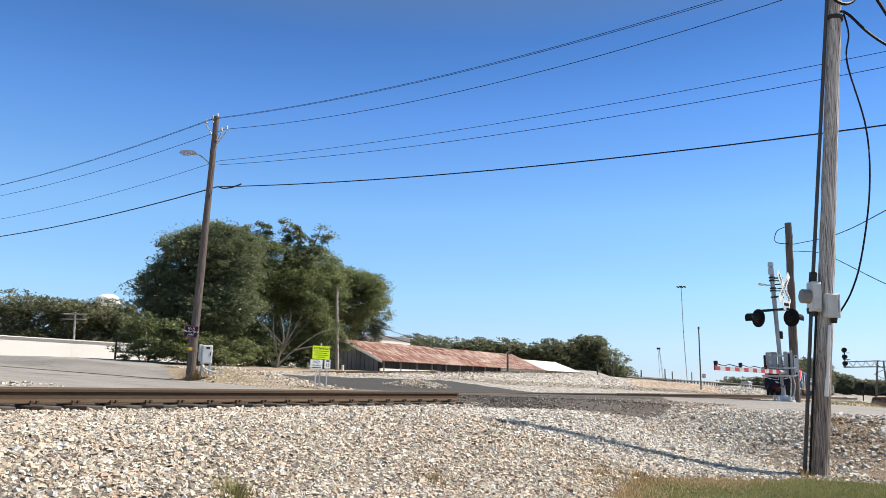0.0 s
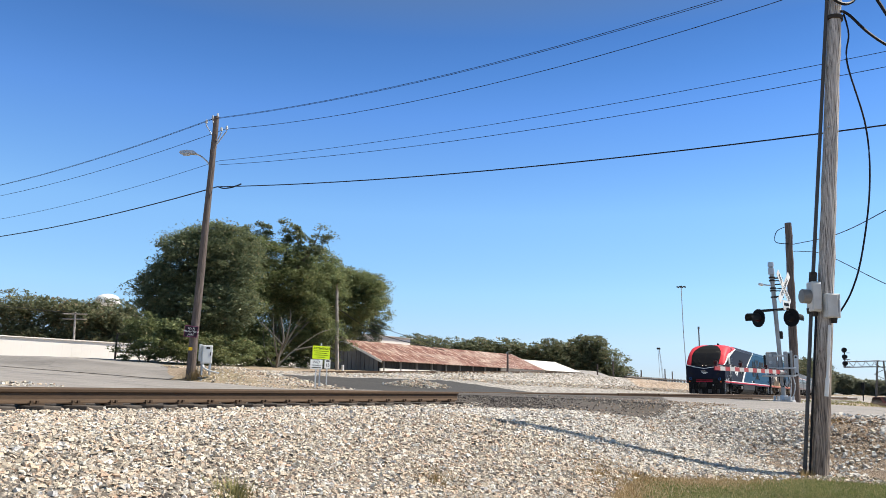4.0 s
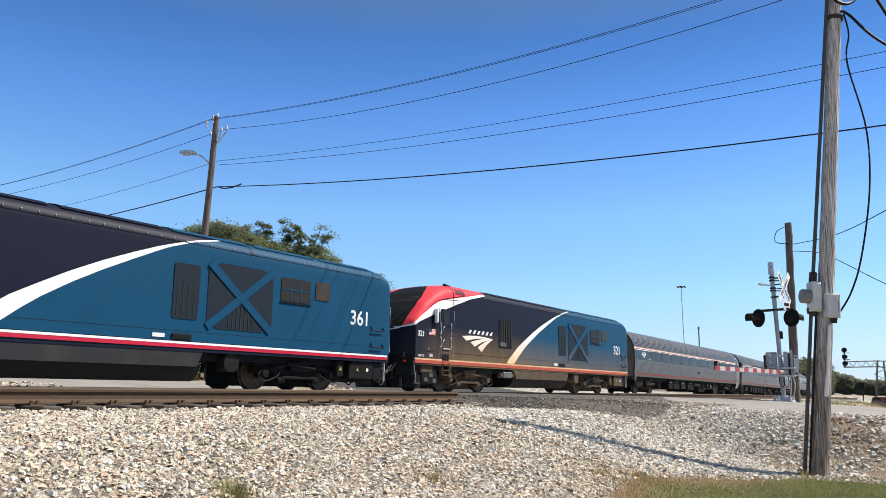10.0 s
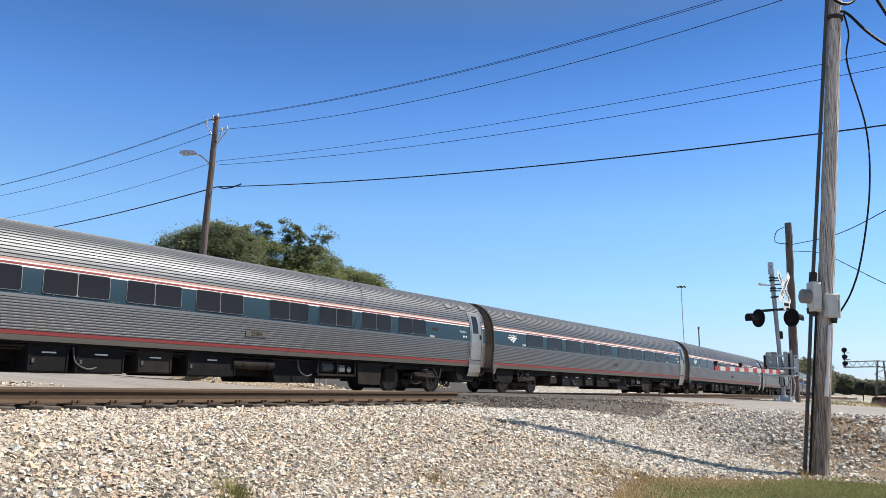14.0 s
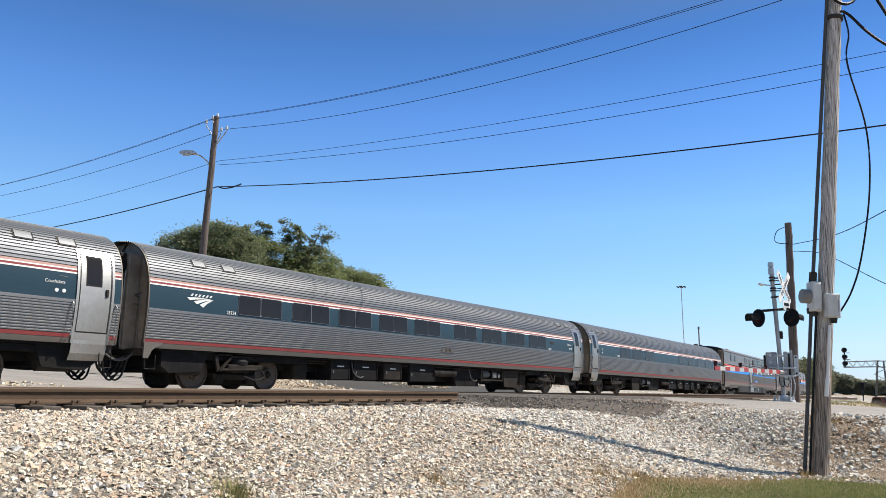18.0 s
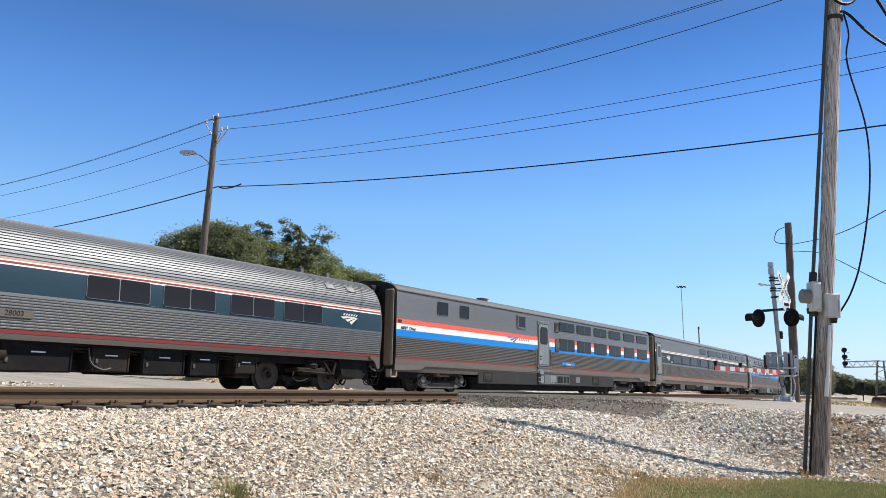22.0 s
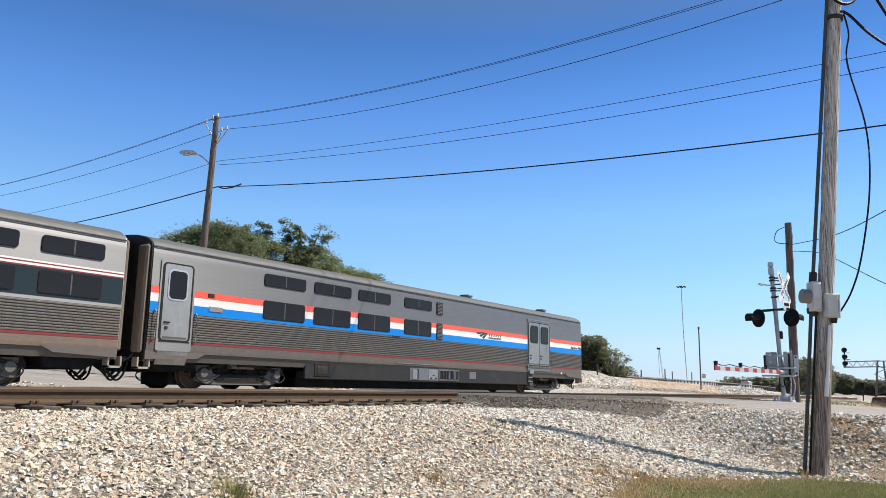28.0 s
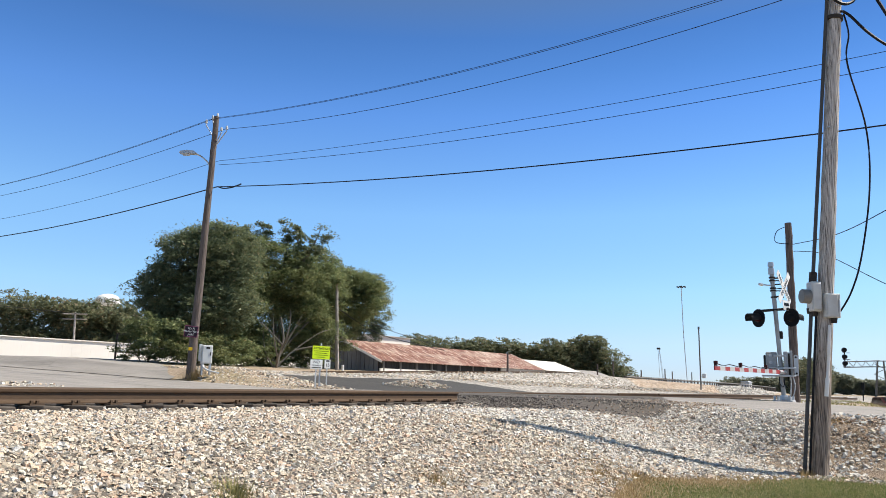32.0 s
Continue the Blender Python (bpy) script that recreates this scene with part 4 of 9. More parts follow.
def logo_on(parent, x0, x1, z0, z1, y, mat, bar_z=None):
    """Three curved pointed sails and a bar above, in place of the railway's mark."""
    w, h = x1 - x0, z1 - z0
    shapes = []
    for a, b, c in ((0.0, 0.34, 0.0), (0.36, 0.56, 0.14), (0.68, 0.99, 0.40)):
        top0, top1 = (x0 + w * 0.0, z1) if c == 0 else (x0 + w * (0.25 + c * 0.6), z1 - h * 0.02), None
        pts = []
        n = 8
        for k in range(n + 1):
            f = k / n
            pts.append((x0 + w * (1.0 - (1.0 - a * 0.72) * f) , z1 - h * (0.05 + a * 0.9 * f ** 1.0) + h * 0.10 * math.sin(f * math.pi)))
        for k in range(n, -1, -1):
            f = k / n
            pts.append((x0 + w * (1.0 - (1.0 - a * 0.72 - 0.13) * f), z1 - h * (0.07 + (a * 0.9 + 0.24) * f) + h * 0.10 * math.sin(f * math.pi)))
        shapes.append(pts)
    for pts in shapes:
        bm = bmesh.new()
        n = len(pts) // 2
        up, dn = pts[:n], pts[n:][::-1]
        va = [bm.verts.new((u, y, v)) for u, v in up]
        vb = [bm.verts.new((u, y, v)) for u, v in dn]
        for i in range(n - 1):
            bm.faces.new((vb[i], vb[i + 1], va[i + 1], va[i]) )
        bmesh.ops.recalc_face_normals(bm, faces=bm.faces)
        part("emblem", bm, mat, parent)
    if bar_z:
        part("name_bar", abox(x0 + w * 0.18, x1, y, y + 0.004, bar_z, bar_z + h * 0.15), mat, parent)


def name_bars(parent, x0, pitch, w, z0, z1, y, mat, n=6):
    """A row of slim slanted strokes in place of the railway's name; y: where their face stands."""
    for k in range(n):
        a = x0 + k * pitch
        part("name_bar", aprism([(a, z0), (a + w * 0.55, z0), (a + w, z1), (a + w * 0.45, z1)], "y", y, y + 0.02), mat, parent)


# ---- fluted coaches ----
AMF = section([(1.505, 1.02), (1.53, 1.2), (1.575, 1.7), (1.585, 2.1), (1.565, 2.5), (1.49, 2.9), (1.34, 3.22), (1.08, 3.5), (0.62, 3.72), (0.0, 3.80)])


def side_at(sec, z):
    return float(np.interp(z, sec[:, 1], sec[:, 0]))


def lean_at(sec, z):
    return math.degrees(math.atan2(side_at(sec, z - 0.2) - side_at(sec, z + 0.2), 0.4))


def arched_plate(half, s, d):
    """The sill plate dropping at the end of a coach, with its curved inner edge."""
    e = s * (half + 0.02)
    pts = [(e, 1.16), (e, 0.76), (s * (half - d + 0.30), 0.76)] + [(s * (half - d - 0.02 + 0.30 * math.cos(a)), 0.76 + 0.30 * math.sin(a)) for a in (0.3, 0.7, 1.1, 1.5)] + [(s * (half - d - 0.1), 1.16)]
    return pts


def fluted_coach(label, wins, door_end, number, seed):
    tail, lead = -12.80, 12.50
    car = tagged(empty("passenger_coach"), label, "railway carriage", "carriages of the passenger train")
    part("shell", aprism(closed(AMF, 0.03), "x", tail + 0.30, lead - 0.30), STAINLESS_DIRTY, car)
    part("roof", sheet_x(fluted(span(AMF, 2.76, 3.80), 0.085, 0.020), tail, lead), ROOF_STEEL, car, "fluted stainless steel roof")
    part("lower_side", sheet_x(fluted(span(AMF, 1.24, 1.93), 0.062, 0.016), tail, lead), STAINLESS, car, "fluted stainless steel side")
    part("sill", sheet_x(span(AMF, 1.02, 1.24, 0.005), tail, lead), STAINLESS_DIRTY, car)
    part("sill_stripe", sheet_x(span(AMF, 1.15, 1.235, 0.010), tail, lead), CAR_RED, car, "faded red stripe along the sill")
    part("window_band", sheet_x(span(AMF, 2.0, 2.60, 0.006), tail, lead), SLATE, car, "slate blue painted window band")
    part("belt_rail", sheet_x(span(AMF, 1.93, 2.0, 0.02), tail, lead), STAINLESS, car)
    for z0, z1, m in ((2.585, 2.622, STRIPE_WHITE), (2.622, 2.672, CAR_RED), (2.672, 2.704, STRIPE_WHITE), (2.704, 2.76, STRIPE_PINK)):
        part("stripe", sheet_x(span(AMF, z0, z1, 0.010), tail, lead), m, car)
    for x0, x1 in wins:
        for s in (-1, 1):
            window_on(car, x0, x1, 2.06, 2.61, s * (side_at(AMF, 2.335) + 0.003), 2, None, lean_at(AMF, 2.335))
        for dx, w in ((0.15, 0.10), (0.32, 0.05), (0.8, 0.04)):
            part("stencil_bar", abox(x1 + dx - 0.1, x1 + dx - 0.1 + w, -side_at(AMF, 2.03) - 0.013, -1.5, 2.025, 2.036), STAINLESS, car)
    # the vestibule door with its smooth surround
    d0, d1 = (11.44, 12.24) if door_end > 0 else (-12.54, -11.78)
    part("door_surround", sheet_x(span(AMF, 1.02, 3.18, 0.020), d0 - 0.05, d1 + 0.08, False), GREY_SIDE, car, "smooth steel door surround")
    for u0, u1 in ((d0 - 0.05, d0 + 0.01), (d1 + 0.02, d1 + 0.08)):
        part("door_post", sheet_x(span(AMF, 1.02, 3.18, 0.028), u0, u1, False), DOOR_STEEL, car, "bright steel door post")
    part("door_header", sheet_x(span(AMF, 3.12, 3.20, 0.028), d0, d1, False), DOOR_STEEL, car)
    part("trap_panel", sheet_x([(1.545, 1.28), (1.535, 1.02), (1.50, 0.80), (1.42, 0.64)], d0 - 0.02, d1 + 0.04, False), DOOR_STEEL, car, "steel trap panel below the door")
    part("step_well", abox(d0 - 0.02, d1 + 0.04, -1.40, -1.1, 0.62, 1.05, 0.02), UNDER_CLEAN, car)
    part("door_gasket", sheet_x(span(AMF, 1.27, 3.125, 0.022), d0 + 0.015, d1 + 0.01, False), RUBBER, car, "black rubber door gasket")
    door = part("door", sheet_x(span(AMF, 1.30, 3.10, 0.025), d0 + 0.04, d1 - 0.02, False), DOOR_STEEL, car, "brushed steel vestibule door")
    part("handle", abox(d1 - 0.14, d1 - 0.07, -side_at(AMF, 2.2) - 0.055, -1.5, 2.12, 2.30, 0.01), STEEL_DARK, door)
    part("door_window", sheet_x(span(AMF, 2.34, 3.04, 0.028), d0 + 0.16, d1 - 0.24, False), RUBBER, door)
    part("pane", sheet_x(span(AMF, 2.38, 3.00, 0.031), d0 + 0.19, d1 - 0.27, False), GLASS, door)
    for hx in (d0 - 0.12, d1 + 0.15):
        part("grab_rail", tube(bmesh.new(), [(hx, -1.56, 1.15), (hx, -1.65, 1.2), (hx, -1.66, 1.9), (hx, -1.60, 1.95)], 0.016), DOOR_STEEL, car)
    lx = -11.72 if door_end > 0 else 10.45
    logo_on(car, lx, lx + 0.86, 2.12, 2.38, -side_at(AMF, 2.2) - 0.013, WHITE, None)
    name_bars(car, lx + 0.12, 0.12, 0.10, 2.415, 2.48, -side_at(AMF, 2.4) - 0.016, WHITE)
    if number:
        t = part("number", words(number, 0.13), WHITE, car)
        t.matrix_basis = pose(lx + 1.48 if door_end > 0 else -8.95, -side_at(AMF, 2.1) - 0.016, 2.08)
        plate = part("number_plate", abox(-0.12, 0.68, -side_at(AMF, 1.57) - 0.03, -1.5, 1.49, 1.66), STAINLESS_DIRTY, car, "steel plate with the car's number")
        part("lettering", words(number, 0.165), STEEL_DARK, plate).matrix_basis = pose(0.28, -side_at(AMF, 1.57) - 0.032, 1.575)
    else:
        part("number_bar", abox(lx + 1.6, lx + 2.0, -side_at(AMF, 2.1) - 0.014, -1.5, 2.10, 2.19), STRIPE_WHITE, car)
    if door_end > 0:
        for x, z, w, hh in ((10.98, 2.49, 0.17, 0.014), (8.62, 2.04, 0.32, 0.07)):
            if hh < 0.05 or not number:
                part("stencil_bar", abox(x, x + w, -side_at(AMF, z) - 0.012, -1.5, z, z + hh), STAINLESS, car)
        part("lettering", words("Coachclass", 0.105, 0.002), STRIPE_WHITE, car, "white class lettering").matrix_basis = pose(10.88, -side_at(AMF, 2.36) - 0.011, 2.36)
        for x in (10.93, 11.10):
            part("round_decal", acyl((x, -1.5, 2.17), (x, -side_at(AMF, 2.17) - 0.014, 2.17), 0.045, 0.045, 12), STRIPE_WHITE, car)
        part("number_lamp", abox(8.82, 9.18, -side_at(AMF, 2.35) - 0.022, -1.5, 2.29, 2.40, 0.008), STEEL_DARK, car, "dark train number box")
        if number:
            part("number", words(number, 0.115), WHITE, car).matrix_basis = pose(8.78, -side_at(AMF, 2.08) - 0.014, 2.04)
    else:
        part("lettering", words("Cafe", 0.105, 0.002), STRIPE_WHITE, car, "white class lettering").matrix_basis = pose(-11.2, -side_at(AMF, 2.36) - 0.011, 2.36)
        part("round_decal", acyl((-11.2, -1.5, 2.17), (-11.2, -side_at(AMF, 2.17) - 0.014, 2.17), 0.045, 0.045, 12), STRIPE_WHITE, car)
    # recessed end walls with a rounded collar, gangways and rails
    sec = [(y, z) for y, z in AMF if z > 1.02]
    for s in (-1, 1):
        half = lead if s > 0 else -tail
        e = s * half
        part("end_wall", aprism(closed(AMF, 0.06), "x", s * (half - 0.30), s * (half - 0.27)), VESTIBULE, car, "tan painted end wall")
        bm = bmesh.new()
        outer, inner = closed(sec, -0.012), closed(sec, 0.07)
        ring = [[bm.verts.new((xx, y, z)) for y, z in pts] for xx, pts in ((e, outer), (e + s * 0.035, outer), (e + s * 0.035, inner), (e - s * 0.28, inner))]
        for r0, r1 in zip(ring, ring[1:]):
            for k in range(len(r0) - 1):
                if (r0[k].co - r0[k + 1].co).length > 1e-5:
                    bm.faces.new((r0[k], r0[k + 1], r1[k + 1], r1[k]))
        bmesh.ops.recalc_face_normals(bm, faces=bm.faces)
        part("collar", bm, STAINLESS_DIRTY, car, "curved steel collar round the end")
        for y in ((1.51,) if s == door_end else (-1.56, 1.51)):
            part("corner_sill", aprism(arched_plate(half, s, 0.42), "y", y, y + 0.05), STAINLESS_DIRTY, car, "grimy dropped sill corner")
        part("end_platform", abox(s * (half - 0.30), e, -1.4, 1.4, 0.84, 1.0), STEEL_DARK, car)
        bm = bmesh.new()
        for y in (-0.60, 0.48):
            box(bm, s * (half + 0.08), s * (half + 0.30), y, y + 0.12, 0.98, 3.30, 0.02)
        box(bm, s * (half + 0.08), s * (half + 0.30), -0.62, 0.62, 3.30, 3.44, 0.03)
        part("gangway", bm, RUBBER, car, "black rubber gangway diaphragm")
        part("gangway_cheek", merged(abox(s * (half - 0.27), s * (half + 0.09), -0.74, -0.60, 0.98, 3.42, 0.03), abox(s * (half - 0.27), s * (half + 0.09), 0.60, 0.74, 0.98, 3.42, 0.03), abox(s * (half - 0.27), s * (half + 0.09), -0.6, 0.6, 3.28, 3.42)), VESTIBULE, car, "tan gangway cheek")
        part("end_lamp", acyl((s * (half - 0.28), -1.0, 2.75), (s * (half - 0.18), -1.0, 2.75), 0.07, 0.05, 12), VESTIBULE, car)
        part("end_handrail", tube(bmesh.new(), [(s * (half - 0.26), -1.34, 1.15), (s * (half + 0.05), -1.36, 1.18), (s * (half + 0.10), -1.36, 1.3), (s * (half + 0.10), -1.34, 2.30), (s * (half + 0.05), -1.3, 2.38), (s * (half - 0.1), -0.8, 2.36), (s * (half - 0.26), -0.76, 2.32)], 0.016), STAINLESS, car)
        part("end_handrail", tube(bmesh.new(), [(s * (half - 0.1), -0.8, 2.1), (s * (half + 0.02), -1.0, 2.12), (s * (half + 0.08), -1.36, 2.05)], 0.014), STAINLESS, car)
        part("tall_handrail", tube(bmesh.new(), [(s * (half + 0.10), -0.70, 1.0), (s * (half + 0.16), -0.72, 1.1), (s * (half + 0.16), -0.72, 2.95), (s * (half + 0.05), -0.72, 3.05)], 0.022), DOOR_STEEL, car)
        part("stirrup_step", tube(bmesh.new(), [(s * (half - 0.06), -1.5, 0.84), (s * (half - 0.06), -1.52, 0.50), (s * (half - 0.36), -1.52, 0.50), (s * (half - 0.36), -1.5, 0.84)], 0.014), STEEL_DARK, car)
        end_gear(car, e, s, "coach")
        for hx in (10.2, 11.2):
            part("roof_hatch", sheet_x(span(AMF, 3.24, 3.40, 0.035), s * hx - 0.19, s * hx + 0.19, False), ROOF_STEEL, car, "small roof hatch")
            part("hatch_rim", sheet_x(span(AMF, 3.22, 3.42, 0.024), s * hx - 0.23, s * hx + 0.23, False), STEEL_DARK, car)
    # equipment below the floor
    part("centre_beam", abox(-12.3, 12.3, -0.75, 0.75, 0.60, 1.0), UNDER_CLEAN, car)
    part("floor_pan", abox(-12.3, 12.3, -1.42, 1.42, 0.97, 1.03), UNDER_CLEAN, car)
    for s in (-1, 1):
        part("end_sill", aprism([(s * 10.7, 1.0), (s * 10.9, 0.48), (s * 11.9, 0.42), (s * 12.15, 0.60), (s * 12.15, 1.0)], "y", -1.34, 1.34), UNDER_CLEAN, car, "black end underframe")
        part("truck_pan", abox(s * 6.9, s * 10.9, -1.30, 1.30, 0.80, 0.98, 0.02), UNDER_CLEAN, car)
        part("brake_rigging", abox(s * 6.7, s * 7.3, -1.1, 1.1, 0.34, 0.85, 0.05), UNDER, car)
        part("end_reservoir", acyl((s * 10.85, -1.15, 0.52), (s * 11.6, -1.15, 0.52), 0.14, 0.14, 12), UNDER, car)
    part("underfloor_duct", abox(-6.0, 4.8, -0.8, 0.8, 0.40, 0.7, 0.03), UNDER_CLEAN, car)
    flip = 1 if door_end > 0 else -1
    gear = [(-5.95, -5.0, 0.36, 1.0, UNDER_CLEAN), (-4.85, -3.6, 0.36, 1.0, UNDER_CLEAN), (-3.26, -2.26, 0.40, 0.99, UNDER), (-1.81, -0.2, 0.36, 1.0, UNDER_CLEAN)]
    if seed % 2:
        gear += [(-7.3, -6.5, 0.45, 0.98, UNDER)]
    for x0, x1, z0, z1, m in gear:
        a, b = sorted((flip * x0, flip * x1))
        eq = part("equipment_box", abox(a, b, -1.34, 1.34, z0, z1, 0.03), m, car)
        part("box_label", abox((a + b) / 2 - 0.16, (a + b) / 2 + 0.16, -1.35, -1.33, z1 - 0.22, z1 - 0.19), STRIPE_WHITE, eq)
        part("box_latch", abox(a + 0.1, a + 0.16, -1.365, -1.33, z0 + 0.2, z0 + 0.3), GALV_DARK, eq)
        for u in (a + 0.04, b - 0.04):
            part("box_rib", abox(u - 0.02, u + 0.02, -1.36, -1.33, z0 + 0.03, z1 - 0.03), m, eq)
    part("equipment_box", aprism([(flip * 1.1, 0.95), (flip * 1.45, 0.24), (flip * 3.1, 0.24), (flip * 3.1, 0.95)], "y", -1.2, 1.2), UNDER_CLEAN, car)
    part("air_tank", acyl((flip * -0.30, -1.28, 0.72), (flip * 1.2, -1.28, 0.72), 0.135, 0.135, 18), UNDER, car, "brown steel air tank")
    for u in (0.0, 0.9):
        part("tank_strap", acyl((flip * u, -1.28, 0.72), (flip * u + 0.04, -1.28, 0.72), 0.145, 0.145, 18), UNDER_CLEAN, car)
    a, b = sorted((flip * 3.0, flip * 4.8))
    rack = part("equipment_rack", merged(abox(a, b, -1.38, -0.9, 0.48, 0.54), abox(a, a + 0.05, -1.38, -1.3, 0.5, 1.0), abox(b - 0.05, b, -1.38, -1.3, 0.5, 1.0), abox((a + b) / 2, (a + b) / 2 + 0.05, -1.38, -1.3, 0.5, 1.0)), UNDER, car)
    part("compressor", acyl((a + 0.3, -1.15, 0.74), (a + 0.8, -1.15, 0.74), 0.17, 0.17, 14), GALV_DARK, rack)
    part("gauge_panel", abox(a + 1.0, a + 1.3, -1.36, -1.1, 0.60, 0.84, 0.02), FILLER_GREY, rack)
    part("gauge", acyl((a + 1.5, -1.2, 0.70), (a + 1.5, -1.35, 0.70), 0.10, 0.10, 12), FILLER_GREY, rack)
    a, b = sorted((flip * 4.95, flip * 6.25))
    part("apron_plate", aprism([(a, 0.95), (a + 0.1, 0.24), (b - 0.1, 0.22), (b, 0.95)], "y", -1.30, -1.24), UNDER, car, "brown steel apron plate")
    for y, z in ((-1.1, 0.86), (-1.25, 0.92), (1.1, 0.86)):
        part("pipe_run", acyl((-7, y, z), (7, y, z), 0.03, n=8), UNDER, car)
    for x in (-4.9, 2.2):
        hose(car, [(x, -1.3, 0.95), (x + 0.05, -1.36, 0.6), (x + 0.35, -1.36, 0.45), (x + 0.6, -1.32, 0.5)], 0.022, GALV_DARK)
    for x in ((-9.45, 8.6) if door_end > 0 else (-8.6, 9.45)):
        truck(car, x, 2.59, 0.457, "inside")
    return car


A_WINS = [(-10.0, -8.38), (-7.95, -6.36), (-5.91, -4.3), (-3.87, -2.3), (-1.86, -0.26), (0.7, 2.3), (2.74, 4.32), (4.74, 6.33), (6.75, 8.4)]
coach = fluted_coach("fluted stainless steel passenger coach with a slate blue window band", A_WINS, 1, "25004", 0)
coach_b = fluted_coach("fluted stainless steel passenger coach, dull and travel-stained", A_WINS, 1, "25086", 1)
coach_c = fluted_coach("fluted stainless steel passenger coach with a dusty underframe", A_WINS, 1, "25124", 2)
lounge = fluted_coach("fluted stainless steel lounge coach with few windows", [(-8.68, -7.07), (-6.69, -5.04), (-4.68, -3.03), (1.83, 3.5), (3.88, 5.5), (6.01, 7.63), (7.99, 9.61)], -1, "28003", 3)
lounge.name = "lounge_coach"
for hx in (9.6, 10.8):
    part("roof_vent", acyl((hx, -0.5, 3.6), (hx, -0.5, 3.88), 0.17, 0.14), STAINLESS_DIRTY, lounge)

# ---- tall smooth-sided cars ----
VIEW = section([(1.50, 0.70), (1.555, 1.0), (1.565, 1.6), (1.565, 2.4), (1.56, 3.1), (1.553, 3.48), (1.49, 3.66), (1.22, 3.81), (0.7, 3.92), (0.0, 3.97)], 4)


def hung_equipment(car):
    """Separate boxes slung under an open underframe."""
    part("belly", abox(-6.9, 6.9, -0.95, 0.95, 0.34, 0.66, 0.03), UNDER_CLEAN, car, "black underframe gear")
    part("underframe", abox(-7.0, 7.0, -1.40, 1.40, 0.78, 0.94, 0.02), UNDER_CLEAN, car)
    for x0, x1, z0, z1, m, lab in ((-7.10, -6.08, 0.34, 0.86, GALV_DARK, "dark equipment box"), (-5.7, -3.5, 0.40, 0.84, UNDER, ""), (-3.28, -2.88, 0.60, 0.86, SILL_GREY, "pale panel"), (-2.80, -2.42, 0.60, 0.86, SILL_GREY, "pale panel"),
                                   (-1.50, -0.02, 0.42, 0.88, SILL_GREY, "brown-grey battery box"), (0.0, 1.52, 0.42, 0.86, GALV_DARK, "dark grey battery box"), (2.52, 2.86, 0.66, 0.86, TRUCK_GREY, ""), (5.42, 6.36, 0.36, 0.86, TRUCK_GREY, "grey equipment box")):
        bx = part("equipment_box", abox(x0, x1, -1.46, -0.9, z0, z1, 0.02), m, car, lab)
        part("box_seam", abox(x0 + 0.03, x1 - 0.03, -1.468, -1.455, z1 - 0.07, z1 - 0.055), STEEL_DARK, bx)
        if x1 - x0 > 0.8:
            part("box_latch", abox((x0 + x1) / 2 - 0.05, (x0 + x1) / 2 + 0.05, -1.475, -1.455, z0 + 0.05, z0 + 0.10, 0.005), STEEL_DARK, bx)
    rack = part("resistor_rack", abox(3.86, 5.26, -1.40, -0.9, 0.56, 0.88, 0.02), UNDER_CLEAN, car, "dark slatted rack")
    for k in range(5):
        part("rack_plate", abox(3.92 + k * 0.27, 4.08 + k * 0.27, -1.42, -1.39, 0.60, 0.84, 0.005), SILL_GREY, rack)
    part("placard", abox(-6.84, -6.68, -1.48, -1.45, 0.90, 1.02), STRIPE_WHITE, car)


